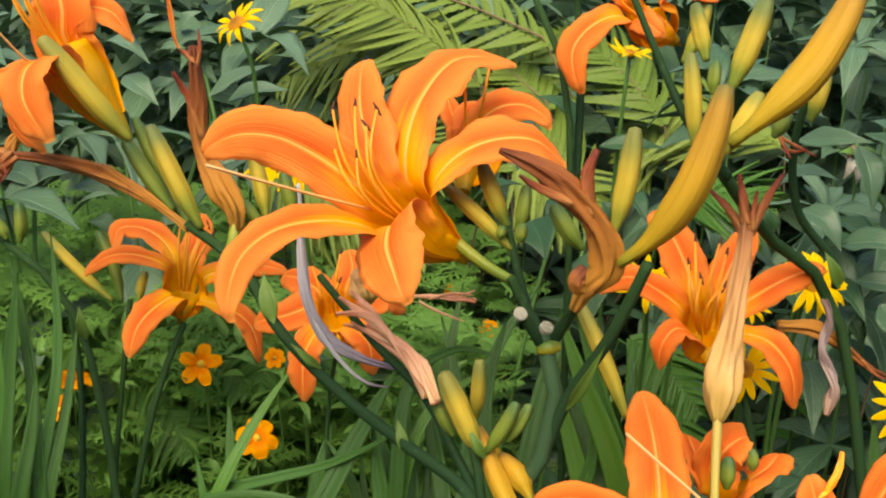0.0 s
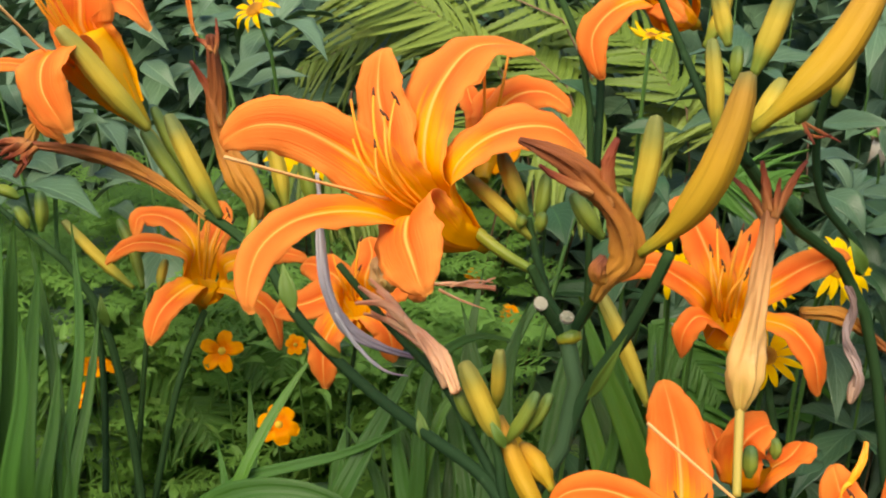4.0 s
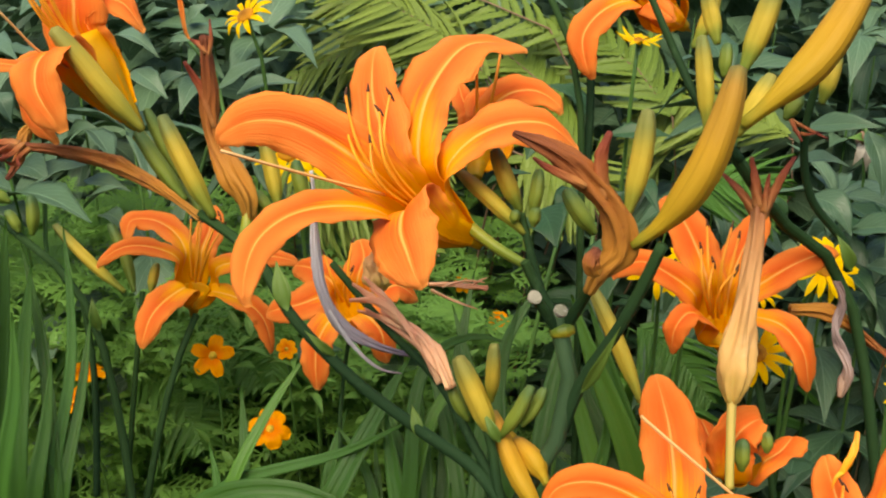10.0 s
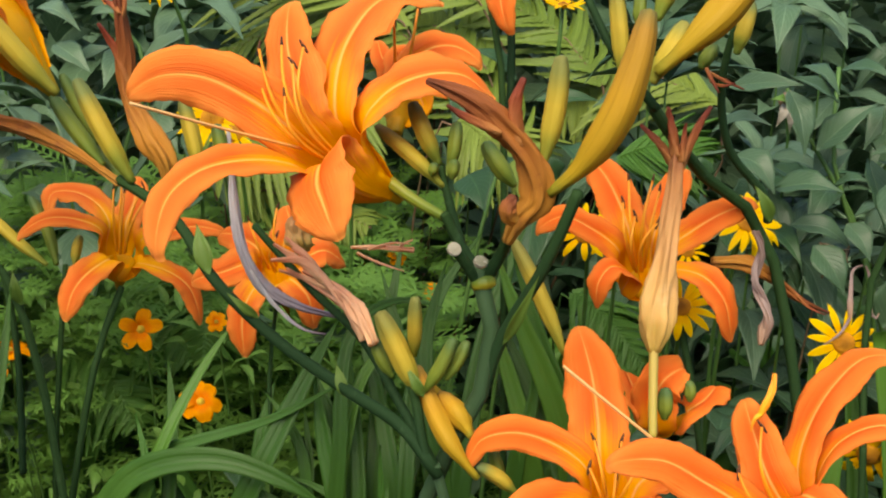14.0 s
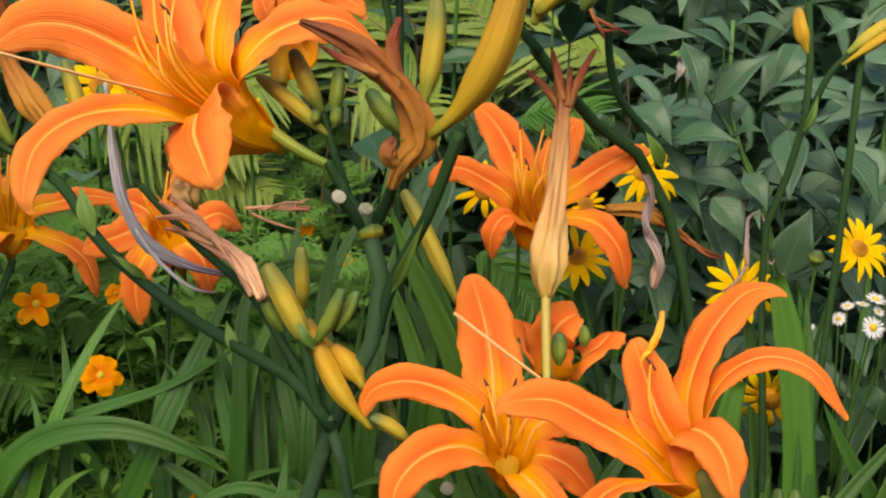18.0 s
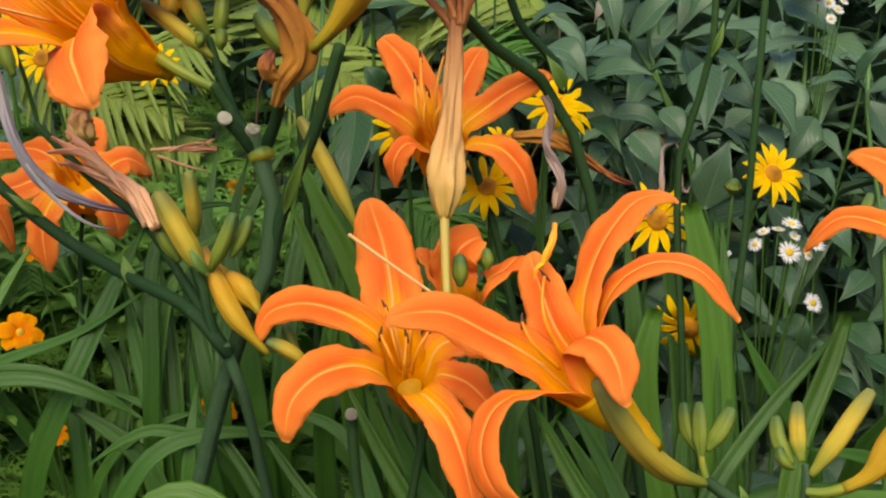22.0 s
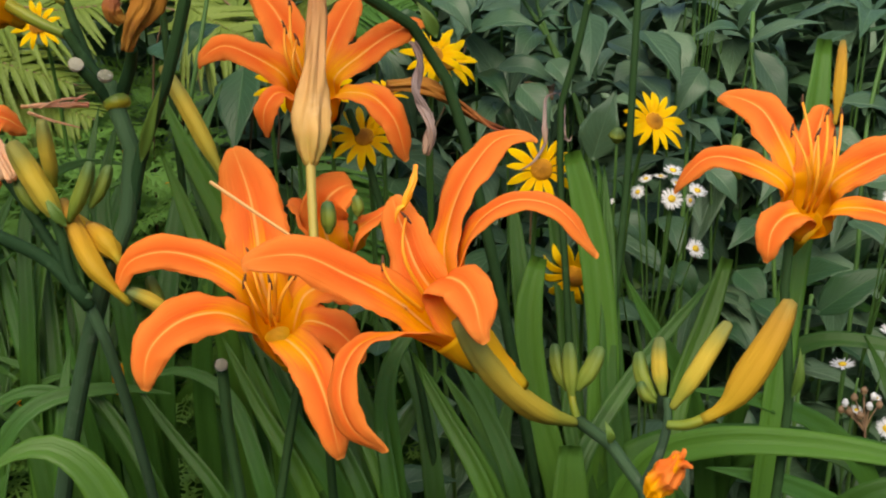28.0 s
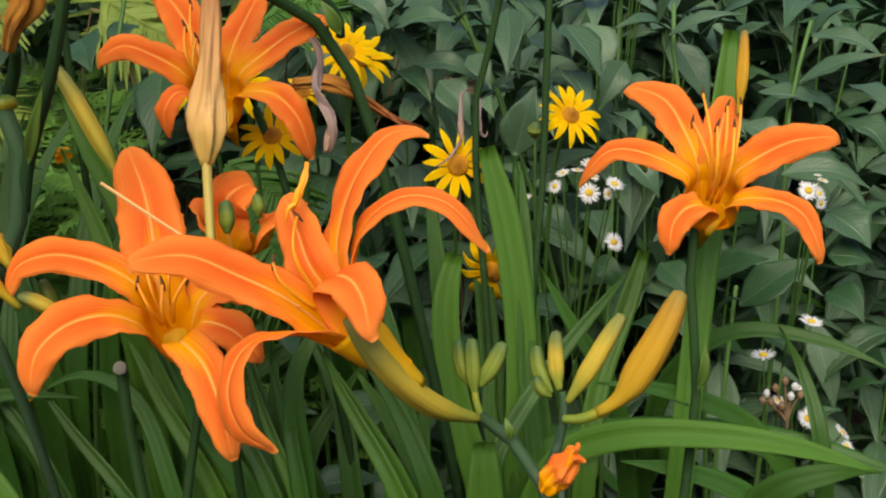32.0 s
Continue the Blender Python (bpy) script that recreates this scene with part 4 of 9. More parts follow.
lily(left_stalk, (-0.1587, 0.4890, 0.7073), (-0.1851, 0.4888, 0.7425), (-0.3201, -0.5531, 0.7692), (
    (0.0230, (-0.1863, 0.4706, 0.7449), (-0.1907, 0.4578, 0.7424), (-0.1897, 0.4495, 0.7324), (-0.1806, 0.4470, 0.7172)),
    (0.0105, (-0.1971, 0.4839, 0.7388), (-0.2037, 0.4757, 0.7370), (-0.2149, 0.4715, 0.7378), (-0.2263, 0.4656, 0.7324)),
    (0.0131, (-0.1985, 0.4873, 0.7312), (-0.2049, 0.4783, 0.7254), (-0.2011, 0.4720, 0.7157), (-0.1912, 0.4688, 0.7065)),
    (0.0277, (-0.1848, 0.4903, 0.7509), (-0.1847, 0.4901, 0.7630), (-0.1882, 0.4955, 0.7731), (-0.1972, 0.5060, 0.7803)),
    (0.0164, (-0.1813, 0.4970, 0.7524), (-0.1768, 0.4957, 0.7630), (-0.1650, 0.4950, 0.7624), (-0.1569, 0.4936, 0.7525)),
    (0.0096, (-0.1803, 0.5132, 0.7525), (-0.1727, 0.5448, 0.7786), (-0.1531, 0.5445, 0.7674), (-0.1464, 0.5365, 0.7435)),
), True, 6, (-0.3102, 0.2325, 0.9218), 0.048, ((-0.1844, 0.4770, 0.7360), (-0.1931, 0.4680, 0.7442), (-0.2006, 0.4608, 0.7560), (-0.2086, 0.4551, 0.7679)), wide=0.0125, trumpet=1.02)
bud(left_stalk, ((-0.1524, 0.4694, 0.7114), (-0.1661, 0.4663, 0.7284), (-0.1764, 0.4650, 0.7428), (-0.1851, 0.4640, 0.7540)), 0.0069, 1)

right_stalk = scape('dark daylily stalk bent under ripe yellow buds', (0.1962, 0.4731, 0.0000))
stem(right_stalk, ((0.1962, 0.4731, -0.0100), (0.2003, 0.4072, 0.3363), (0.1645, 0.4276, 0.6005), (0.1557, 0.4386, 0.6430), (0.1454, 0.4433, 0.6663), (0.1219, 0.4363, 0.6838), (0.0864, 0.4057, 0.7225)), 0.0038, 0.0031)
stem(right_stalk, ((0.1502, 0.4426, 0.6646), (0.1500, 0.4455, 0.6725), (0.1316, 0.4467, 0.6954), (0.1245, 0.4439, 0.7226), (0.1294, 0.4384, 0.7625)), 0.0026, 0.0018)
bract(right_stalk, (0.1495, 0.4378, 0.6665), (0.1417, 0.4395, 0.6819), 0.0062)
stem(right_stalk, ((0.0866, 0.3981, 0.7226), (0.0693, 0.4010, 0.7437), (0.0617, 0.4113, 0.7590), (0.0505, 0.4255, 0.7836)), 0.0024, 0.0016)
bud(right_stalk, ((0.0830, 0.3878, 0.7382), (0.0940, 0.3871, 0.7488), (0.1073, 0.3901, 0.7621), (0.1182, 0.3951, 0.7792), (0.1260, 0.4021, 0.7958)), 0.0085, 2)
bud(right_stalk, ((0.0723, 0.3956, 0.7346), (0.0708, 0.3992, 0.7513), (0.0693, 0.4051, 0.7665)), 0.0047, 1)
bud(right_stalk, ((0.0823, 0.3908, 0.7339), (0.0874, 0.3918, 0.7442), (0.0936, 0.3956, 0.7547)), 0.0053, 1)
bud(right_stalk, ((0.0853, 0.4043, 0.7547), (0.0916, 0.4083, 0.7706), (0.0968, 0.4126, 0.7862)), 0.0063, 1)
bud(right_stalk, ((0.0788, 0.4057, 0.7522), (0.0796, 0.4080, 0.7580), (0.0801, 0.4101, 0.7635)), 0.0036, 0)
bud(right_stalk, ((0.1246, 0.4300, 0.7385), (0.1272, 0.4309, 0.7483), (0.1299, 0.4344, 0.7577)), 0.0049, 1)
bud(right_stalk, ((0.0801, 0.4249, 0.7613), (0.0784, 0.4310, 0.7710), (0.0760, 0.4351, 0.7810)), 0.0049, 1)
bud(right_stalk, ((0.1044, 0.4088, 0.7363), (0.1074, 0.4103, 0.7404), (0.1105, 0.4118, 0.7444)), 0.0041, 0)
wilted(right_stalk, ((0.1363, 0.4154, 0.6696), (0.1385, 0.4146, 0.6645), (0.1374, 0.4125, 0.6597), (0.1349, 0.4092, 0.6556), (0.1345, 0.4062, 0.6513), (0.1372, 0.4046, 0.6465), (0.1398, 0.4036, 0.6414), (0.1395, 0.4017, 0.6368), (0.1369, 0.3983, 0.6327), (0.1356, 0.3949, 0.6288)), (0.0007, 0.0011, 0.0010, 0.0011, 0.0013, 0.0016, 0.0007), WILT_DULL, (), 'grey-brown dried remnant hanging twisted', 1.3)
wilted(right_stalk, ((0.1348, 0.4160, 0.6694), (0.1366, 0.4116, 0.6657), (0.1376, 0.4098, 0.6609), (0.1369, 0.4102, 0.6552), (0.1358, 0.4096, 0.6498), (0.1360, 0.4060, 0.6458), (0.1377, 0.4013, 0.6425), (0.1391, 0.3985, 0.6383), (0.1387, 0.3984, 0.6327), (0.1373, 0.3980, 0.6272)), (0.0007, 0.0011, 0.0010, 0.0011, 0.0013, 0.0016, 0.0007), WILT_DULL, (), '', 1.3)
wilted(right_stalk, ((0.1290, 0.4448, 0.6455), (0.1442, 0.4448, 0.6447), (0.1569, 0.4444, 0.6379), (0.1699, 0.4447, 0.6282), (0.1846, 0.4459, 0.6212)), (0.0030, 0.0037, 0.0028, 0.0014, 0.0007), WILT_BROWN, ((((0.1671, 0.4442, 0.6311), (0.1746, 0.4424, 0.6246), (0.1818, 0.4421, 0.6218)), 0.0007),), 'dry tan flower lying sideways')

front_stalk = scape('daylily stalk with a big open flower and a bud spray', (0.2230, 0.3674, 0.0000))
stem(front_stalk, ((0.2230, 0.3674, -0.0100), (0.2230, 0.3174, 0.3100), (0.1937, 0.2893, 0.5246), (0.1920, 0.2947, 0.5331), (0.1874, 0.3102, 0.5383), (0.1800, 0.3306, 0.5391)), 0.0034, 0.0030, SCAPE_PALE)
stem(front_stalk, ((0.1927, 0.2931, 0.5312), (0.1981, 0.2926, 0.5450), (0.2007, 0.2936, 0.5564), (0.2015, 0.2974, 0.5632)), 0.0025, 0.0018, SCAPE_PALE)
stem(front_stalk, ((0.1801, 0.3296, 0.5397), (0.1790, 0.3320, 0.5451), (0.1791, 0.3341, 0.5488)), 0.0020, 0.0017, PEDICEL)
bract(front_stalk, (0.1854, 0.3078, 0.5412), (0.1840, 0.3107, 0.5490), 0.0034)
stem(front_stalk, ((0.2002, 0.2922, 0.5558), (0.2053, 0.2883, 0.5573), (0.2131, 0.2849, 0.5619)), 0.0020, 0.0028, PEDICEL)
bud(front_stalk, ((0.2100, 0.2855, 0.5604), (0.2176, 0.2830, 0.5667), (0.2258, 0.2831, 0.5784), (0.2323, 0.2833, 0.5901), (0.2377, 0.2848, 0.6014)), 0.0070, 2)
bud(front_stalk, ((0.2024, 0.2944, 0.5609), (0.2107, 0.2950, 0.5727), (0.2166, 0.2966, 0.5808), (0.2228, 0.2980, 0.5893)), 0.0047, 1)
bud(front_stalk, ((0.2009, 0.2991, 0.5635), (0.2018, 0.3055, 0.5711), (0.2034, 0.3107, 0.5799)), 0.0042, 1)
bud(front_stalk, ((0.1989, 0.3012, 0.5615), (0.1965, 0.3076, 0.5667), (0.1968, 0.3127, 0.5740)), 0.0041, 0)
bud(front_stalk, ((0.1974, 0.2973, 0.5622), (0.1941, 0.2988, 0.5645), (0.1933, 0.3015, 0.5685)), 0.0029, 0)
bud(front_stalk, ((0.1788, 0.3330, 0.5467), (0.1796, 0.3376, 0.5553), (0.1805, 0.3426, 0.5652)), 0.0044, 0)
bud(front_stalk, ((0.1812, 0.3340, 0.5498), (0.1870, 0.3358, 0.5566), (0.1916, 0.3382, 0.5641)), 0.0049, 0)
bud(front_stalk, ((0.1781, 0.3368, 0.5487), (0.1763, 0.3428, 0.5543), (0.1762, 0.3474, 0.5629)), 0.0039, 0)
wilted(front_stalk, ((0.1891, 0.2782, 0.5372), (0.1929, 0.2783, 0.5433), (0.1971, 0.2784, 0.5481), (0.1995, 0.2810, 0.5517)), (0.0024, 0.0044, 0.0051, 0.0036, 0.0012), ORANGE_DEEP, ((((0.1962, 0.2764, 0.5484), (0.1992, 0.2743, 0.5511), (0.2010, 0.2720, 0.5509)), 0.0016), (((0.1975, 0.2784, 0.5503), (0.1997, 0.2777, 0.5526), (0.2010, 0.2791, 0.5538)), 0.0014), ), 'crumpled spent orange flower', 1.1)
bud(front_stalk, ((0.1789, 0.3284, 0.5390), (0.1589, 0.3191, 0.5534), (0.1425, 0.3136, 0.5737), (0.1313, 0.3126, 0.5940)), 0.0068, 1)
lily(front_stalk, (0.1558, 0.3173, 0.5625), (0.1221, 0.3258, 0.5947), (-0.5677, -0.3152, 0.7606), (
    (0.0176, (0.1117, 0.3247, 0.5984), (0.0966, 0.3244, 0.6089), (0.0791, 0.3242, 0.6184), (0.0613, 0.3228, 0.6167)),
    (0.0176, (0.1209, 0.3330, 0.6058), (0.1182, 0.3416, 0.6156), (0.1162, 0.3522, 0.6264)),
    (0.0162, (0.1300, 0.3309, 0.6100), (0.1334, 0.3354, 0.6237), (0.1416, 0.3387, 0.6386), (0.1527, 0.3402, 0.6489), (0.1635, 0.3405, 0.6486)),
    (0.0116, (0.1362, 0.3265, 0.6131), (0.1422, 0.3262, 0.6245), (0.1534, 0.3237, 0.6313), (0.1667, 0.3182, 0.6295), (0.1778, 0.3114, 0.6155)),
    (-0.0181, (0.1280, 0.3211, 0.6066), (0.1325, 0.3119, 0.6079), (0.1349, 0.3040, 0.6038), (0.1360, 0.2972, 0.5947)),
    (0.0144, (0.1238, 0.3168, 0.5857), (0.1098, 0.3146, 0.5904), (0.0956, 0.3091, 0.5894), (0.0885, 0.3001, 0.5792), (0.0915, 0.2934, 0.5678), (0.0995, 0.2911, 0.5614)),
), False, 2, (-0.2647, 0.4807, 0.8360), 0.028, ((0.1155, 0.3247, 0.5948), (0.0871, 0.3452, 0.6103), (0.0523, 0.3683, 0.6322)), wide=0.0090, trumpet=0.72)
wilted(front_stalk, ((0.1176, 0.3408, 0.6250), (0.1198, 0.3412, 0.6303), (0.1223, 0.3433, 0.6346), (0.1238, 0.3466, 0.6393)), (0.0008, 0.0014, 0.0012, 0.0008), FILAMENT, ((((0.1180, 0.3403, 0.6266), (0.1158, 0.3392, 0.6257), (0.1146, 0.3379, 0.6214)), 0.0008), ), '', 0.7)

middle_stalk = scape('daylily stalk with an open deep orange flower', (0.0703, 0.3708, 0.0000))
stem(middle_stalk, ((0.0703, 0.3708, -0.0100), (0.0411, 0.3264, 0.2860), (0.0683, 0.3593, 0.5061), (0.0749, 0.3685, 0.5309), (0.0815, 0.3777, 0.5557)), 0.0027, 0.0023)
lily(middle_stalk, (0.0750, 0.3584, 0.5598), (0.0700, 0.3520, 0.5830), (-0.1228, -0.6504, 0.7496), (
    (0.0128, (0.0607, 0.3539, 0.5975), (0.0458, 0.3547, 0.6087), (0.0324, 0.3551, 0.6120), (0.0215, 0.3560, 0.6084), (0.0169, 0.3561, 0.5989)),
    (0.0223, (0.0674, 0.3620, 0.5962), (0.0673, 0.3701, 0.6089), (0.0657, 0.3803, 0.6234), (0.0613, 0.3909, 0.6379)),
    (0.0167, (0.0614, 0.3428, 0.5868), (0.0512, 0.3373, 0.5947), (0.0371, 0.3302, 0.5951), (0.0281, 0.3244, 0.5888), (0.0254, 0.3211, 0.5781)),
    (0.0148, (0.0738, 0.3406, 0.5802), (0.0811, 0.3284, 0.5763), (0.0853, 0.3161, 0.5663), (0.0878, 0.3072, 0.5512)),
    (0.0145, (0.0816, 0.3482, 0.5830), (0.0914, 0.3444, 0.5809), (0.1007, 0.3406, 0.5703)),
    (0.0180, (0.0829, 0.3586, 0.5892), (0.0962, 0.3645, 0.5900), (0.1113, 0.3690, 0.5866)),
), False, 5, (0.05, 0.35, 0.94), 0.022, wide=0.0072)
lily(middle_stalk, (0.0999, 0.4067, 0.5839), (0.1000, 0.3963, 0.5954), (0.1051, 0.1081, 0.9886), (
    (0.0179, (0.0941, 0.3910, 0.6075), (0.0965, 0.3896, 0.6160), (0.1058, 0.3950, 0.6175)),
    (0.0179, (0.1075, 0.3909, 0.6016), (0.1150, 0.3950, 0.6043), (0.1240, 0.4064, 0.6045)),
    (0.0157, (0.0923, 0.3972, 0.6006), (0.0888, 0.4039, 0.6057), (0.0878, 0.4170, 0.6061)),
), False, 0, (0.0539, 0.1357, 0.9893), 0.045)
bud(middle_stalk, ((0.0944, 0.3756, 0.6060), (0.0949, 0.3778, 0.6121), (0.0948, 0.3796, 0.6172)), 0.0045, 0)
bud(middle_stalk, ((0.1071, 0.3870, 0.6078), (0.1074, 0.3885, 0.6120), (0.1065, 0.3898, 0.6152)), 0.0036, 0)
bud(middle_stalk, ((0.0568, 0.3914, 0.6265), (0.0505, 0.3977, 0.6408), (0.0432, 0.4068, 0.6557), (0.0376, 0.4138, 0.6655)), 0.0048, 1)

pale_stalk = scape('daylily stalk ending in a long withered flower', (0.0879, 0.4365, 0.0000))
stem(pale_stalk, ((0.0879, 0.4365, -0.0100), (0.0919, 0.3865, 0.3300), (0.0879, 0.3665, 0.6036), (0.0887, 0.3749, 0.6181)), 0.0026, 0.0022)
stem(pale_stalk, ((0.0879, 0.3665, 0.6036), (0.0887, 0.3749, 0.6181), (0.0896, 0.3827, 0.6327)), 0.0021, 0.0024, TAN_STALK, "stalk")
wilted(pale_stalk, ((0.0896, 0.3821, 0.6316), (0.0903, 0.3857, 0.6389), (0.0923, 0.3918, 0.6528), (0.0958, 0.3995, 0.6731), (0.0981, 0.4057, 0.6917), (0.0989, 0.4102, 0.7061)), (0.0025, 0.0056, 0.0071, 0.0068, 0.0058, 0.0052, 0.0046, 0.0040, 0.0037, 0.0035, 0.0033, 0.0033, 0.0029, 0.0023), WILT_TAN, ((((0.0983, 0.4080, 0.7023), (0.0963, 0.4104, 0.7116), (0.0946, 0.4124, 0.7206)), 0.0020), (((0.0999, 0.4072, 0.6980), (0.1043, 0.4096, 0.7098), (0.1114, 0.4126, 0.7210)), 0.0020), (((0.0982, 0.4090, 0.6985), (0.0928, 0.4151, 0.7056), (0.0865, 0.4208, 0.7117)), 0.0018), (((0.1001, 0.4059, 0.7007), (0.1003, 0.4074, 0.7093), (0.1012, 0.4088, 0.7151)), 0.0014), ), 'pale tan shrivelled flower with maroon tips', 0.75)

back_stalk = scape('slender daylily stalk with one open orange flower', (0.1264, 0.4634, 0.0000))
stem(back_stalk, ((0.1264, 0.4634, -0.0100), (0.1500, 0.3947, 0.3339), (0.1253, 0.4386, 0.5819), (0.1198, 0.4489, 0.6106), (0.1124, 0.4528, 0.6344)), 0.0024, 0.0022)
lily(back_stalk, (0.1008, 0.4434, 0.6282), (0.0953, 0.4391, 0.6451), (-0.2848, -0.5983, 0.7489), (
    (0.0124, (0.0857, 0.4378, 0.6532), (0.0736, 0.4380, 0.6629), (0.0606, 0.4388, 0.6679), (0.0510, 0.4401, 0.6616)),
    (0.0173, (0.0923, 0.4460, 0.6563), (0.0879, 0.4564, 0.6701), (0.0825, 0.4646, 0.6797), (0.0756, 0.4729, 0.6858)),
    (0.0155, (0.1024, 0.4471, 0.6557), (0.1098, 0.4585, 0.6690), (0.1203, 0.4692, 0.6804)),
    (0.0142, (0.1058, 0.4409, 0.6510), (0.1170, 0.4430, 0.6598), (0.1308, 0.4449, 0.6679), (0.1451, 0.4472, 0.6719)),
    (0.0129, (0.1058, 0.4329, 0.6455), (0.1184, 0.4252, 0.6469), (0.1271, 0.4192, 0.6385), (0.1317, 0.4188, 0.6220)),
    (-0.0127, (0.0901, 0.4314, 0.6445), (0.0809, 0.4281, 0.6497), (0.0753, 0.4251, 0.6440), (0.0749, 0.4253, 0.6346)),
), False, 6, (0.0760, 0.2224, 0.9720), 0.034, wide=0.0105)

far_right_stalk = scape('daylily stalk with a fresh open orange flower', (0.2820, 0.3553, 0.0000))
stem(far_right_stalk, ((0.2820, 0.3553, -0.0100), (0.2399, 0.2916, 0.2871), (0.2614, 0.3226, 0.4939), (0.2717, 0.3385, 0.5401), (0.2723, 0.3501, 0.5693), (0.2771, 0.3593, 0.5952)), 0.0030, 0.0024)
bract(far_right_stalk, (0.2687, 0.3309, 0.5369), (0.2727, 0.3352, 0.5563), 0.0049)
lily(far_right_stalk, (0.2842, 0.3653, 0.5899), (0.2844, 0.3594, 0.6054), (-0.1875, -0.6229, 0.7595), (
    (0.0105, (0.2747, 0.3614, 0.6138), (0.2603, 0.3677, 0.6236), (0.2468, 0.3746, 0.6247), (0.2366, 0.3797, 0.6115)),
    (0.0172, (0.2819, 0.3691, 0.6160), (0.2809, 0.3801, 0.6275), (0.2761, 0.3924, 0.6392), (0.2652, 0.4044, 0.6419)),
    (0.0148, (0.2889, 0.3683, 0.6169), (0.2948, 0.3771, 0.6282), (0.3014, 0.3850, 0.6395)),
    (0.0153, (0.2921, 0.3587, 0.6143), (0.3008, 0.3547, 0.6230), (0.3136, 0.3506, 0.6293), (0.3285, 0.3464, 0.6295)),
    (0.0104, (0.2880, 0.3507, 0.6060), (0.2976, 0.3399, 0.6103), (0.3059, 0.3290, 0.6072), (0.3098, 0.3202, 0.5922)),
    (-0.0134, (0.2780, 0.3531, 0.6053), (0.2687, 0.3498, 0.6064), (0.2620, 0.3465, 0.6018), (0.2597, 0.3438, 0.5928)),
), False, 6, (0.1350, 0.2434, 0.9605), 0.036, wide=0.0105)
bud(far_right_stalk, ((0.3016, 0.3761, 0.6341), (0.3054, 0.3819, 0.6509), (0.3077, 0.3872, 0.6657)), 0.0032, 2)
bud(far_right_stalk, ((0.2654, 0.3830, 0.6115), (0.2642, 0.3867, 0.6201), (0.2669, 0.3895, 0.6286)), 0.0037, 0)

left_back_stalk = scape('daylily stalk with a small open orange flower and thin buds', (-0.1697, 0.5512, 0.0000))
stem(left_back_stalk, ((-0.1697, 0.5512, -0.0100), (-0.1956, 0.4833, 0.2912), (-0.1734, 0.5120, 0.5030), (-0.1583, 0.5284, 0.5724), (-0.1499, 0.5427, 0.5952)), 0.0028, 0.0023)
stem(left_back_stalk, ((-0.1697, 0.5512, -0.0100), (-0.1874, 0.4898, 0.2864), (-0.1847, 0.5147, 0.5009), (-0.1804, 0.5246, 0.5571), (-0.1769, 0.5405, 0.6082)), 0.0023, 0.0018)
lily(left_back_stalk, (-0.1530, 0.5503, 0.5941), (-0.1494, 0.5462, 0.6141), (0.2129, -0.5518, 0.8063), (
    (0.0102, (-0.1579, 0.5433, 0.6258), (-0.1712, 0.5395, 0.6336), (-0.1844, 0.5349, 0.6343), (-0.1954, 0.5318, 0.6266)),
    (0.0142, (-0.1559, 0.5519, 0.6270), (-0.1640, 0.5597, 0.6361), (-0.1764, 0.5626, 0.6411), (-0.1865, 0.5606, 0.6403), (-0.1877, 0.5547, 0.6309)),
    (0.0149, (-0.1483, 0.5554, 0.6259), (-0.1461, 0.5677, 0.6345), (-0.1462, 0.5795, 0.6441)),
    (0.0116, (-0.1396, 0.5492, 0.6189), (-0.1258, 0.5532, 0.6223), (-0.1117, 0.5591, 0.6230), (-0.0984, 0.5634, 0.6179)),
    (-0.0155, (-0.1532, 0.5389, 0.6118), (-0.1614, 0.5291, 0.6093), (-0.1680, 0.5199, 0.6024), (-0.1714, 0.5145, 0.5903)),
    (0.0135, (-0.1423, 0.5449, 0.6071), (-0.1285, 0.5473, 0.6033), (-0.1164, 0.5485, 0.5933), (-0.1112, 0.5474, 0.5746)),
), True, 5, (0.1225, 0.2439, 0.9620), 0.036, wide=0.0105)
bud(left_back_stalk, ((-0.1850, 0.5363, 0.6097), (-0.2038, 0.5454, 0.6213), (-0.2251, 0.5562, 0.6382)), 0.0044, 1)
bud(left_back_stalk, ((-0.1812, 0.5403, 0.6082), (-0.1876, 0.5511, 0.6229), (-0.1976, 0.5609, 0.6381)), 0.0044, 0)
bud(left_back_stalk, ((-0.1725, 0.5410, 0.6082), (-0.1719, 0.5459, 0.6157), (-0.1706, 0.5493, 0.6208)), 0.0038, 1)

edge_stalk = scape('dark daylily stalk with tight green buds', (-0.1732, 0.5336, 0.0000))
stem(edge_stalk, ((-0.1732, 0.5336, -0.0100), (-0.1536, 0.4642, 0.2945), (-0.1763, 0.4947, 0.5141), (-0.1855, 0.5111, 0.5575), (-0.1968, 0.5241, 0.5925), (-0.2089, 0.5317, 0.6140), (-0.2384, 0.5398, 0.6379)), 0.0032, 0.0026)
stem(edge_stalk, ((-0.1954, 0.4980, 0.5113), (-0.1999, 0.5226, 0.5771), (-0.2050, 0.5307, 0.6052)), 0.0023, 0.0021)
bract(edge_stalk, (-0.1942, 0.5204, 0.5942), (-0.1976, 0.5224, 0.6119), 0.0064)
bud(edge_stalk, ((-0.2313, 0.5399, 0.6381), (-0.2312, 0.5433, 0.6476), (-0.2327, 0.5467, 0.6571)), 0.0049, 0)
bud(edge_stalk, ((-0.2364, 0.5366, 0.6406), (-0.2394, 0.5384, 0.6460), (-0.2430, 0.5399, 0.6506)), 0.0040, 0)
bud(edge_stalk, ((-0.2456, 0.5511, 0.6518), (-0.2514, 0.5521, 0.6550), (-0.2588, 0.5525, 0.6561)), 0.0046, 0)
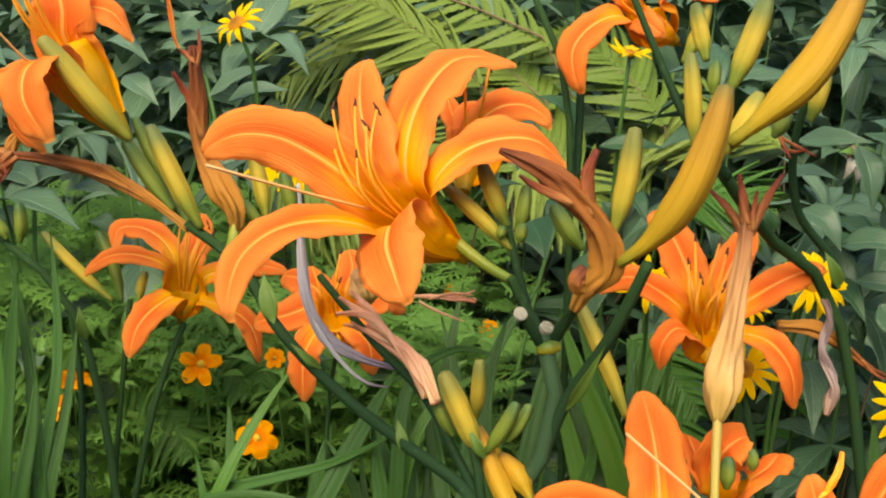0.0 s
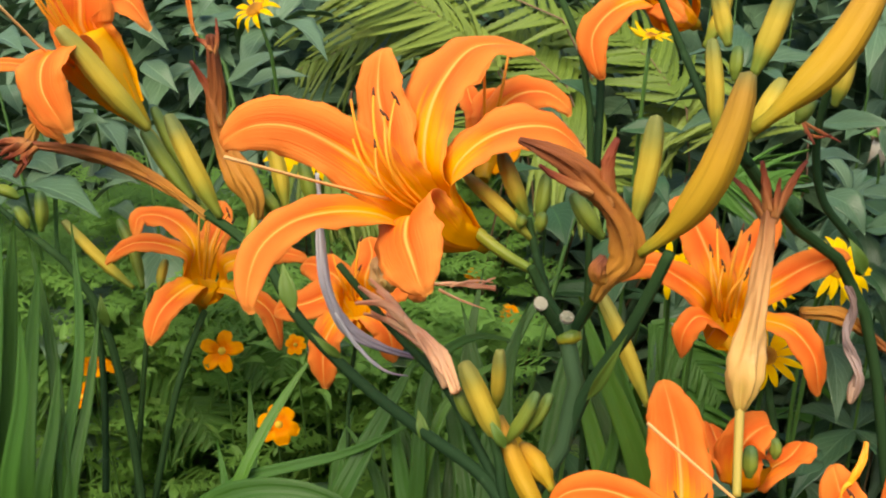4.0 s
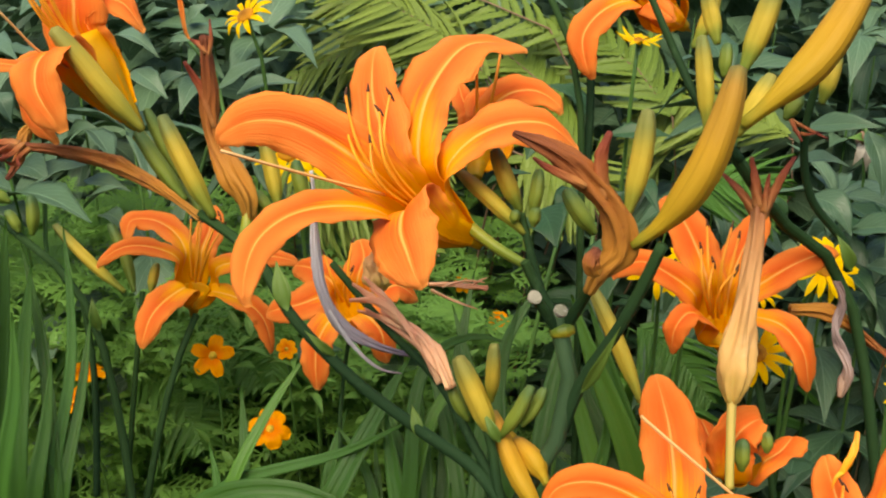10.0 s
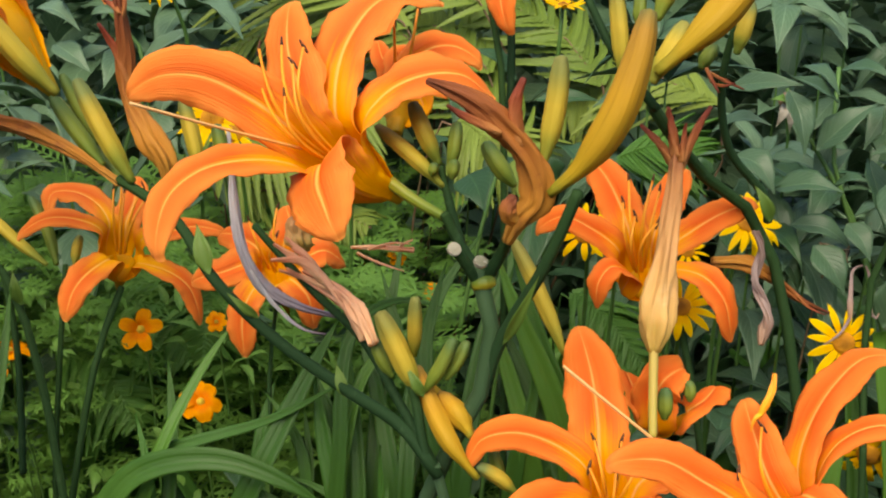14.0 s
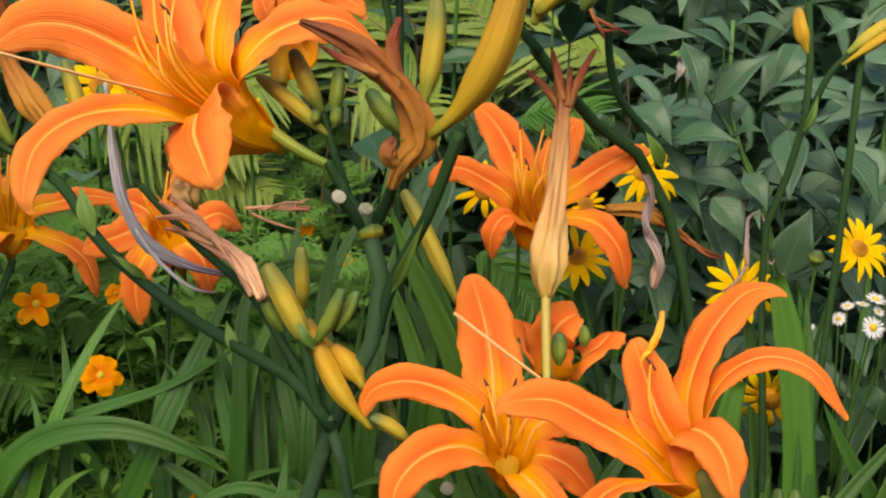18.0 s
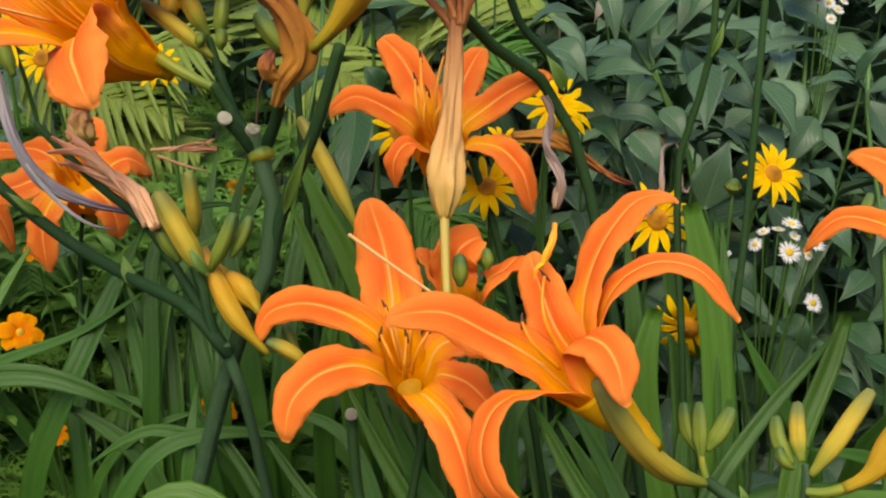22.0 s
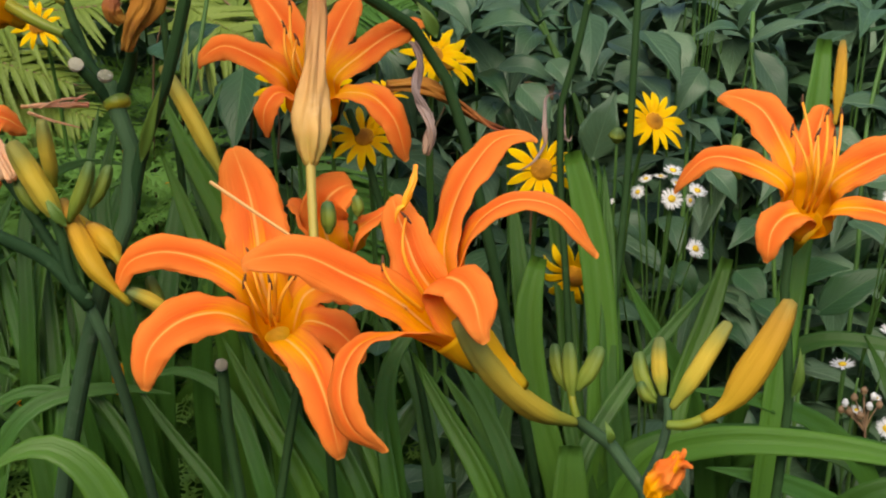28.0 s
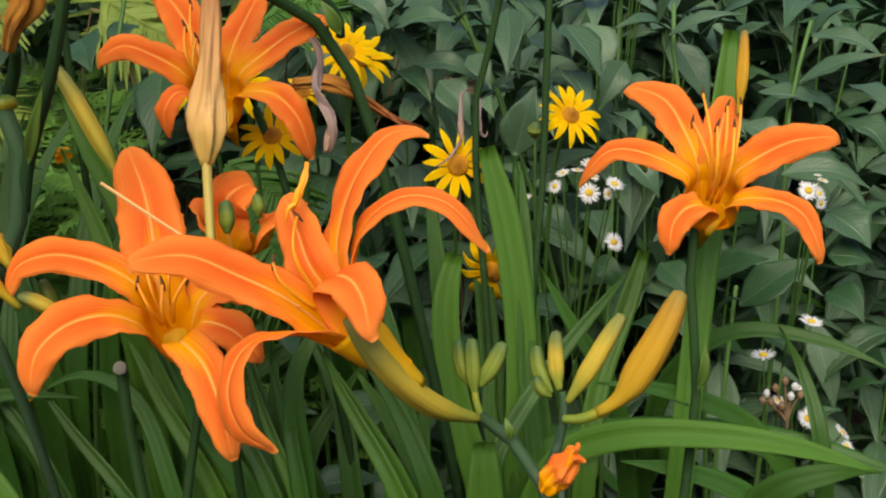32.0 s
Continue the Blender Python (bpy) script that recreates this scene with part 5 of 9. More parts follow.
stem(edge_stalk, ((-0.2384, 0.5398, 0.6379), (-0.2578, 0.5481, 0.6499)), 0.0023, 0.0018)

top_stalk = scape('tall slim daylily stalk whose flower nods above the buds', (0.0496, 0.5060, 0.0000))
stem(top_stalk, ((0.0496, 0.5060, -0.0100), (0.0439, 0.4251, 0.3641), (0.0379, 0.4514, 0.6543), (0.0369, 0.4652, 0.7061), (0.0332, 0.4787, 0.7449), (0.0188, 0.4899, 0.7765)), 0.0024, 0.0019)
stem(top_stalk, ((0.0405, 0.4713, 0.6995), (0.0415, 0.4863, 0.7364), (0.0380, 0.5026, 0.7831)), 0.0024, 0.0021)
lily(top_stalk, (0.0815, 0.4900, 0.7589), (0.0636, 0.4790, 0.7721), (-0.5520, -0.7309, 0.4014), (
    (0.0144, (0.0547, 0.4733, 0.7712), (0.0417, 0.4678, 0.7675), (0.0336, 0.4623, 0.7573), (0.0371, 0.4591, 0.7423)),
    (0.0115, (0.0605, 0.4692, 0.7710), (0.0636, 0.4623, 0.7697), (0.0683, 0.4588, 0.7667)),
    (0.0116, (0.0583, 0.4817, 0.7784), (0.0481, 0.4891, 0.7844), (0.0357, 0.4959, 0.7846)),
    (0.0115, (0.0710, 0.4791, 0.7767), (0.0814, 0.4806, 0.7826), (0.0938, 0.4814, 0.7793)),
), False, 3, (-0.1242, 0.2432, 0.9620), 0.03, wide=0.0105)
bud(top_stalk, ((0.0825, 0.4743, 0.7522), (0.0893, 0.4790, 0.7660), (0.0924, 0.4837, 0.7797)), 0.0048, 1)

hidden_stalk = scape('daylily stalk with an orange flower half hidden behind other stalks', (-0.0636, 0.4990, 0.0000))
stem(hidden_stalk, ((-0.0636, 0.4990, -0.0100), (-0.0656, 0.4383, 0.3037), (-0.0682, 0.4751, 0.5293), (-0.0690, 0.4923, 0.5768), (-0.0648, 0.5035, 0.6083)), 0.0016, 0.0013)
lily(hidden_stalk, (-0.0622, 0.5055, 0.6015), (-0.0672, 0.5054, 0.6195), (-0.1306, -0.6270, 0.7680), (
    (0.0160, (-0.0754, 0.4986, 0.6250), (-0.0897, 0.4933, 0.6224), (-0.1049, 0.4974, 0.6158)),
    (0.0160, (-0.0736, 0.5081, 0.6271), (-0.0851, 0.5127, 0.6339), (-0.0945, 0.5207, 0.6318)),
    (0.0153, (-0.0627, 0.5111, 0.6293), (-0.0599, 0.5168, 0.6391), (-0.0625, 0.5255, 0.6448)),
    (0.0160, (-0.0538, 0.5027, 0.6240), (-0.0430, 0.5047, 0.6294), (-0.0342, 0.5086, 0.6222)),
    (0.0153, (-0.0732, 0.4893, 0.6173), (-0.0792, 0.4818, 0.6088), (-0.0795, 0.4784, 0.5873)),
    (0.0153, (-0.0586, 0.4922, 0.6194), (-0.0500, 0.4859, 0.6136), (-0.0471, 0.4851, 0.5993)),
), True, 3, (-0.0028, 0.0110, 0.9999), 0.0300)
wilted(hidden_stalk, ((-0.0291, 0.4856, 0.6375), (-0.0159, 0.4857, 0.6373), (-0.0001, 0.4834, 0.6370)), (0.0008, 0.0011, 0.0013), WILT_PINK, ((((-0.0264, 0.4848, 0.6350), (-0.0157, 0.4813, 0.6312), (-0.0045, 0.4800, 0.6277)), 0.0007), (((-0.0080, 0.4855, 0.6368), (-0.0039, 0.4845, 0.6401), (-0.0003, 0.4850, 0.6415)), 0.0007), (((-0.0212, 0.4853, 0.6364), (-0.0108, 0.4844, 0.6399), (-0.0014, 0.4823, 0.6401)), 0.0007),), '')

cut_stalk = scape('bare daylily stalk cut off at the top', (0.0552, 0.3849, 0.0000))
stem(cut_stalk, ((0.0552, 0.3849, -0.0100), (0.0633, 0.3258, 0.2864), (0.0525, 0.3508, 0.5122), (0.0504, 0.3575, 0.5342), (0.0500, 0.3649, 0.5588)), 0.0030, 0.0028)
part("cut_end", tube("cut_end", cut_stalk.location, ((0.0499, 0.3625, 0.5611), (0.0499, 0.3619, 0.5622), (0.0499, 0.3616, 0.5625)), (0.0025, 0.0025, 0.0024), CUT, 6, 14, 0, 0, 0, 0.05, seed(), cap=0.02, flat=True), cut_stalk, "pale dry cut end")

dark_stalk = scape('dark upright daylily stalk with buds and a grey dried flower', (0.2153, 0.4780, 0.0000))
stem(dark_stalk, ((0.2153, 0.4780, -0.0100), (0.2075, 0.4046, 0.3009), (0.2118, 0.4413, 0.5273), (0.2143, 0.4668, 0.5912), (0.2177, 0.4791, 0.6231), (0.2300, 0.4796, 0.6662), (0.2349, 0.4883, 0.6924), (0.2355, 0.5009, 0.7271)), 0.0023, 0.0022)

slim_stalk = scape('slim dark upright daylily stalk', (0.2431, 0.4817, 0.0000))
stem(slim_stalk, ((0.2431, 0.4817, -0.0100), (0.2135, 0.4098, 0.3123), (0.2363, 0.4430, 0.5469), (0.2443, 0.4570, 0.5861), (0.2509, 0.4708, 0.6504), (0.2570, 0.4844, 0.6901), (0.2605, 0.4920, 0.7126)), 0.0023, 0.0022)
wilted(dark_stalk, ((0.2208, 0.4969, 0.6250), (0.2148, 0.4932, 0.6242), (0.2119, 0.4867, 0.6166), (0.2102, 0.4785, 0.6047)), (0.0004, 0.0007, 0.0008, 0.0015, 0.0007), WILT_DULL, (), 'grey-brown dried remnant', 0.9)
wilted(dark_stalk, ((0.2222, 0.4965, 0.6250), (0.2225, 0.4896, 0.6195), (0.2201, 0.4832, 0.6127), (0.2192, 0.4763, 0.6066)), (0.0004, 0.0007, 0.0008, 0.0013, 0.0005), WILT_DULL, ((((0.2100, 0.4786, 0.6047), (0.2029, 0.4733, 0.5982), (0.1948, 0.4692, 0.5952)), 0.0007), (((0.2188, 0.4770, 0.6087), (0.2213, 0.4755, 0.6061), (0.2225, 0.4759, 0.6087)), 0.0006), ), 'grey-brown dried remnant', 0.9)
stem(dark_stalk, ((0.2323, 0.4811, 0.6713), (0.2438, 0.4864, 0.6965), (0.2549, 0.4868, 0.7081)), 0.0023, 0.0018)
bract(dark_stalk, (0.2285, 0.4750, 0.6713), (0.2349, 0.4778, 0.6877), 0.0042)
bud(dark_stalk, ((0.2346, 0.4929, 0.7048), (0.2318, 0.4968, 0.7148), (0.2307, 0.5006, 0.7246)), 0.0045, 2)
bud(dark_stalk, ((0.2473, 0.4831, 0.7009), (0.2631, 0.4845, 0.7110), (0.2843, 0.4861, 0.7234)), 0.0032, 2)
bud(dark_stalk, ((0.2509, 0.4865, 0.7056), (0.2643, 0.4882, 0.7156), (0.2776, 0.4891, 0.7231)), 0.0045, 1)

# ---- false sunflowers ----
daisy('yellow false sunflower with a brown centre among leaves', (-0.1341, 0.6312, 0.7402), (-0.42, -0.50, 0.76), 0.0164, 11, (-0.1241, 0.6812, 0.0000), 0.34, droop=0.15, leaves=2)
daisy('yellow false sunflower behind the large orange flower', (-0.1018, 0.5621, 0.6805), (-0.1025, -0.7999, 0.5914), 0.0196, 13, (-0.0918, 0.6121, 0.0000), 0.34, droop=0.1, leaves=2)
daisy('yellow false sunflower turned away', (0.0853, 0.6195, 0.7338), (0.05, -0.16, 1.0), 0.0136, 13, (0.0953, 0.6695, 0.0000), 0.24, droop=-0.25, leaves=2)
daisy('yellow false sunflower with a domed centre', (0.1185, 0.4496, 0.6224), (-0.2290, -0.7273, 0.6470), 0.0166, 13, (0.1285, 0.4996, 0.0000), 0.28, droop=0.12, leaves=2)
daisy('yellow false sunflower beside a dark stalk', (0.1583, 0.4912, 0.6485), (-0.0497, -0.7921, 0.6084), 0.0168, 12, (0.1683, 0.5412, 0.0000), 0.28, droop=0.12, leaves=2)
daisy('bright yellow false sunflower in full bloom', (0.2634, 0.4733, 0.6136), (0.1348, -0.7742, 0.6184), 0.0180, 14, (0.2734, 0.5233, 0.0000), 0.27, droop=0.12, leaves=2)
daisy('yellow false sunflower with upright rays', (0.2073, 0.4757, 0.5929), (-0.1129, -0.8626, 0.4930), 0.0194, 12, (0.2173, 0.5257, 0.0000), 0.3, droop=0.05, leaves=2)
daisy('drooping yellow false sunflower behind a dark stalk', (0.2187, 0.4555, 0.5438), (-0.50, -0.84, -0.12), 0.0200, 12, (0.2287, 0.5055, 0.0000), 0.3, droop=0.2, leaves=2)
daisy('yellow false sunflower in the shade', (-0.0346, 0.6002, 0.6548), (-0.0928, -0.8984, 0.4292), 0.0141, 12, (-0.0175, 0.6467, 0.0000), 0.36, droop=0.10, leaves=2)
daisy('yellow false sunflower behind stalks', (-0.1007, 0.6302, 0.6564), (-0.0843, -0.7990, 0.5954), 0.0166, 12, (-0.0832, 0.6776, 0.0000), 0.36, droop=0.10, leaves=2)
daisy('yellow false sunflower partly hidden', (0.0885, 0.5291, 0.6303), (-0.2910, -0.7999, 0.5248), 0.0158, 10, (0.1054, 0.5768, 0.0000), 0.36, droop=0.10, leaves=2)
daisy('yellow false sunflower behind orange petals', (0.1098, 0.5528, 0.6230), (-0.2684, -0.7693, 0.5798), 0.0181, 11, (0.1258, 0.5954, 0.0000), 0.36, droop=0.10, leaves=2)
daisy('yellow false sunflower beside a bent stalk', (0.1673, 0.5090, 0.6423), (0.3406, -0.6979, 0.6300), 0.0187, 11, (0.1837, 0.5502, 0.0000), 0.34, droop=0.10, leaves=2)
daisy('small yellow false sunflower', (0.1386, 0.5177, 0.6250), (-0.0023, -0.6302, 0.7764), 0.0109, 10, (0.1548, 0.5601, 0.0000), 0.40, droop=0.10, leaves=2)

# ---- orange cosmos ----
cosmos('open orange cosmos flower', (-0.1465, 0.5639, 0.5617), (-0.0049, -0.8552, 0.5183), 0.0123, (-0.1365, 0.6039, 0.0000), 5)
cosmos('ruffled orange cosmos flower low in the foliage', (-0.1125, 0.5417, 0.5288), (0.1649, -0.6763, 0.7179), 0.0121, (-0.1025, 0.5817, 0.0000), 6)
cosmos('orange cosmos seen from the side', (-0.2206, 0.5699, 0.5462), (0.0533, -0.0465, 0.9975), 0.0112, (-0.2106, 0.6099, 0.0000), 7)
cosmos('orange cosmos turned aside', (-0.2259, 0.5605, 0.5316), (-0.6500, -0.3327, 0.6833), 0.0115, (-0.2159, 0.6005, 0.0000), 7)
cosmos('small orange cosmos half hidden', (-0.1072, 0.5745, 0.5616), (0.0314, -0.7303, 0.6824), 0.0064, (-0.0923, 0.6126, 0.0000), 6)
cosmos('small far orange cosmos', (0.0207, 0.7017, 0.5293), (0.0314, -0.7303, 0.6824), 0.0077, (0.0348, 0.7400, 0.0000), 6)
cosmos('low orange-yellow cosmos among blades', (-0.0167, 0.4986, 0.4949), (0.0173, -0.4272, 0.9040), 0.0094, (-0.0067, 0.5386, 0.0000), 6)
cosmos('low orange-yellow cosmos near the ground', (-0.0570, 0.4886, 0.4857), (-0.3775, -0.1572, 0.9126), 0.0071, (-0.0470, 0.5286, 0.0000), 6)
cosmos('small far orange cosmos', (-0.0041, 0.7100, 0.5520), (-0.0620, -0.7245, 0.6865), 0.0068, (0.0105, 0.7479, 0.0000), 6)
cosmos('yellow-orange cosmos under the leaves', (-0.0144, 0.4812, 0.4993), (-0.0295, -0.4594, 0.8877), 0.0096, (-0.0012, 0.5206, 0.0000), 7)
cosmos('yellow-orange cosmos near the ground', (-0.0890, 0.4877, 0.4964), (0.1437, -0.6412, 0.7538), 0.0059, (-0.0790, 0.5277, 0.0000), 6)
cosmos('orange-yellow cosmos low beside blades', (-0.0157, 0.5414, 0.4728), (0.3265, -0.5990, 0.7312), 0.0107, (-0.0031, 0.5808, 0.0000), 7)

# ---- white fleabanes ----
fleabane('cluster of white daisy-like fleabane heads', (0.2706, 0.4916, 0.0000), (((0.2682, 0.4582, 0.5782), (-0.0723, -0.7865, 0.6133), 0.0059), ((0.2811, 0.4579, 0.5814), (0.2097, -0.4487, 0.8688), 0.0052), ((0.2701, 0.4629, 0.5910), (0.1169, -0.2918, 0.9493), 0.0052), ((0.2566, 0.4633, 0.5878), (-0.3319, -0.1288, 0.9345), 0.0037), ((0.2520, 0.4616, 0.5820), (-0.5570, -0.5335, 0.6365), 0.0037), ((0.2638, 0.4628, 0.5886), (0.0349, -0.0241, 0.9991), 0.0034), ((0.2772, 0.4567, 0.5772), (0.4043, -0.8739, 0.2700), 0.0034), ((0.2712, 0.4606, 0.5854), (0.2174, -0.5256, 0.8225), 0.0031)))
fleabane('pair of small white fleabane heads', (0.2797, 0.4822, 0.0000), (((0.2777, 0.4481, 0.5551), (0.1367, -0.7340, 0.6653), 0.0052), ((0.2374, 0.4616, 0.5776), (-0.4892, -0.0481, 0.8709), 0.0034)))
fleabane('tight cluster of white fleabane heads', (0.3708, 0.4633, 0.0000), (((0.3684, 0.4290, 0.5783), (-0.1304, -0.7123, 0.6896), 0.0054), ((0.3734, 0.4273, 0.5770), (0.3371, -0.7357, 0.5875), 0.0040), ((0.3754, 0.4290, 0.5828), (0.2182, -0.1666, 0.9616), 0.0030), ((0.3735, 0.4255, 0.5727), (0.2574, -0.9493, 0.1806), 0.0037), ((0.3735, 0.4304, 0.5851), (0.0348, 0.0145, 0.9993), 0.0020)))
fleabane('loose white fleabanes with drying heads', (0.3503, 0.4601, 0.0000), (((0.3487, 0.4231, 0.4960), (-0.0678, 0.0363, 0.9970), 0.0063), ((0.3734, 0.4231, 0.5112), (0.1136, -0.1464, 0.9827), 0.0060), ((0.3665, 0.4067, 0.4664), (-0.0023, -0.6302, 0.7764), 0.0060), ((0.3820, 0.4001, 0.4597), (0.5395, -0.3190, 0.7792), 0.0046), ((0.3835, 0.3972, 0.4534), (0.2350, -0.6738, 0.7005), 0.0038), ((0.3532, 0.4135, 0.4751), (-0.0620, -0.4243, 0.9034), 0.0031), ((0.3636, 0.4132, 0.4808), (-0.0620, -0.4243, 0.9034), 0.0021)))
fleabane('small white fleabanes above the dark leaves', (0.3334, 0.5950, 0.0000), (((0.3293, 0.5636, 0.6813), (-0.0572, -0.7354, 0.6752), 0.0042), ((0.3340, 0.5616, 0.6777), (0.1630, -0.6420, 0.7492), 0.0038), ((0.3300, 0.5606, 0.6731), (-0.0656, -0.7965, 0.6010), 0.0035), ((0.3239, 0.5648, 0.6825), (-0.2393, -0.4795, 0.8443), 0.0031), ((0.3373, 0.5627, 0.6818), (0.3114, -0.4547, 0.8344), 0.0031)))
dry = thing("dry_seed_stalk", (0.3565, 0.4362, 0.0000), "brown dried flower heads on thin stalks", "wildflower")
stem(dry, ((0.3565, 0.4362, -0.0100), (0.3393, 0.3852, 0.2425), (0.3532, 0.4013, 0.4344), (0.3572, 0.4092, 0.4616), (0.3574, 0.4147, 0.4809)), 0.0011, 0.0008, STRAW)
stem(dry, ((0.3573, 0.4103, 0.4642), (0.3522, 0.4129, 0.4731), (0.3472, 0.4144, 0.4793)), 0.0006, 0.0006, STRAW)
part("seed_head", tube("seed_head", dry.location, ((0.3470, 0.4139, 0.4777), (0.3472, 0.4144, 0.4793), (0.3479, 0.4150, 0.4811)), (0.0011, 0.0019, 0.0008), WHITE, 6, 9, 4, 0.2, 1.0, 0.2, seed()), dry)
stem(dry, ((0.3573, 0.4103, 0.4642), (0.3546, 0.4129, 0.4743), (0.3518, 0.4144, 0.4818)), 0.0006, 0.0006, STRAW)
part("seed_head", tube("seed_head", dry.location, ((0.3516, 0.4137, 0.4803), (0.3518, 0.4144, 0.4818), (0.3525, 0.4149, 0.4836)), (0.0011, 0.0019, 0.0008), STRAW, 6, 9, 4, 0.2, 1.0, 0.2, seed()), dry)
stem(dry, ((0.3573, 0.4103, 0.4642), (0.3570, 0.4129, 0.4759), (0.3567, 0.4144, 0.4849)), 0.0006, 0.0006, STRAW)
part("seed_head", tube("seed_head", dry.location, ((0.3565, 0.4138, 0.4834), (0.3567, 0.4144, 0.4849), (0.3575, 0.4150, 0.4867)), (0.0011, 0.0019, 0.0008), STRAW, 6, 9, 4, 0.2, 1.0, 0.2, seed()), dry)
stem(dry, ((0.3573, 0.4103, 0.4642), (0.3592, 0.4118, 0.4745), (0.3610, 0.4123, 0.4823)), 0.0006, 0.0006, STRAW)
part("seed_head", tube("seed_head", dry.location, ((0.3608, 0.4117, 0.4807), (0.3610, 0.4123, 0.4823), (0.3618, 0.4128, 0.4841)), (0.0011, 0.0019, 0.0008), WHITE, 6, 9, 4, 0.2, 1.0, 0.2, seed()), dry)
stem(dry, ((0.3573, 0.4103, 0.4642), (0.3603, 0.4107, 0.4727), (0.3633, 0.4102, 0.4786)), 0.0006, 0.0006, STRAW)
part("seed_head", tube("seed_head", dry.location, ((0.3631, 0.4096, 0.4770), (0.3633, 0.4102, 0.4786), (0.3640, 0.4108, 0.4804)), (0.0011, 0.0019, 0.0008), STRAW, 6, 9, 4, 0.2, 1.0, 0.2, seed()), dry)
stem(dry, ((0.3573, 0.4103, 0.4642), (0.3530, 0.4119, 0.4711), (0.3489, 0.4124, 0.4754)), 0.0006, 0.0006, STRAW)
part("seed_head", tube("seed_head", dry.location, ((0.3488, 0.4119, 0.4739), (0.3489, 0.4124, 0.4754), (0.3497, 0.4130, 0.4772)), (0.0011, 0.0019, 0.0008), STRAW, 6, 9, 4, 0.2, 1.0, 0.2, seed()), dry)
stem(dry, ((0.3573, 0.4103, 0.4642), (0.3580, 0.4112, 0.4724), (0.3586, 0.4111, 0.4778)), 0.0006, 0.0006, STRAW)
part("seed_head", tube("seed_head", dry.location, ((0.3585, 0.4104, 0.4763), (0.3586, 0.4111, 0.4778), (0.3594, 0.4116, 0.4797)), (0.0011, 0.0019, 0.0008), WHITE, 6, 9, 4, 0.2, 1.0, 0.2, seed()), dry)
stem(dry, ((0.3573, 0.4103, 0.4642), (0.3554, 0.4109, 0.4702), (0.3536, 0.4105, 0.4736)), 0.0006, 0.0006, STRAW)
part("seed_head", tube("seed_head", dry.location, ((0.3534, 0.4099, 0.4720), (0.3536, 0.4105, 0.4736), (0.3543, 0.4111, 0.4754)), (0.0011, 0.0019, 0.0008), STRAW, 6, 9, 4, 0.2, 1.0, 0.2, seed()), dry)
stem(dry, ((0.3573, 0.4103, 0.4642), (0.3510, 0.4125, 0.4716), (0.3450, 0.4137, 0.4762)), 0.0006, 0.0006, STRAW)
part("seed_head", tube("seed_head", dry.location, ((0.3448, 0.4131, 0.4747), (0.3450, 0.4137, 0.4762), (0.3457, 0.4142, 0.4780)), (0.0011, 0.0019, 0.0008), STRAW, 6, 9, 4, 0.2, 1.0, 0.2, seed()), dry)

# ---- spent flower, curled dead leaf, small bud and twigs ----
spent = thing("spent_flower", (0.2366, 0.6645, 0.0000), "drying pale flower with drooping petals on a leafy stalk", "wildflower")
heart = Vector((0.2166, 0.6145, 0.6820))
stem(spent, (Vector(spent.location), heart + Vector((0.012, 0.03, -0.20)), heart + Vector((0.004, 0.004, -0.012)), heart), 0.0016, 0.0010, GREEN_STEM)
part("flower_head", tube("flower_head", spent.location, (heart - Vector((0, 0, 0.004)), heart, heart + Vector((0, -0.002, 0.004))), (0.003, 0.0048, 0.0025), STRAW, 8, 14, 5, 0.15, 1.0, 0.15, seed()), spent, "brown dried centre")
for dx, dz, mat in ((0.010, 0.003, SMALL), (-0.006, -0.014, CUT), (0.002, -0.017, CUT), (-0.011, 0.002, SMALL)):
    tip = heart + Vector((dx, -0.005, dz))
    part("petal", sheet("petal", spent.location, (heart, heart.lerp(tip, 0.5) + Vector((0, -0.004, 0.002)), tip), 0.0062, mat, OVATE, 0.3, 0.08, (0, -0.8, 0.5), None, 0.0005, 8, 4, 0.4, seed(), 0.1), spent)
dead = thing("dead_leaf", (0.2245, 0.5428, 0.6146), "curled brown dead leaf caught among the green ones", "leaf")
for dx, dz, turn in ((0.007, 0.004, 1.2), (-0.006, 0.006, -0.9), (0.001, -0.008, 0.7)):
    a = Vector(dead.location)
    part("lobe", sheet("lobe", dead.location, (a, a + Vector((dx * 0.6, -0.004, dz * 0.6)), a + Vector((dx * 1.3, -0.001, dz * 1.2))), 0.010, STRAW, OVATE, 0.7, 0.3, (0, -0.9, 0.4), None, 0.0005, 10, 6, turn, seed(), 0.1), dead)
stem(dead, (Vector(dead.location), Vector(dead.location) + Vector((0.004, 0.02, -0.03)), Vector((dead.location.x + 0.01, dead.location.y + 0.05, 0.0))), 0.0008, 0.0008, STRAW)
young = thing("flower_bud", (0.2604, 0.5289, 0.0000), "small yellow-green round bud of a sunflower", "bud")
stem(young, (Vector(young.location), Vector((0.2504, 0.4889, 0.6027)) + Vector((0.006, 0.02, -0.15)), Vector((0.2504, 0.4889, 0.6027))), 0.0013, 0.0010, GREEN_STEM)
part("bud", tube("bud", young.location, (Vector((0.2504, 0.4889, 0.6027)) - Vector((0, 0, 0.003)), Vector((0.2504, 0.4889, 0.6027)), Vector((0.2504, 0.4889, 0.6027)) + Vector((0, -0.001, 0.004))), (0.002, 0.0042, 0.0022), BUD_GREEN, 8, 16, 8, 0.08, 0.0, 0.06, seed()), young)
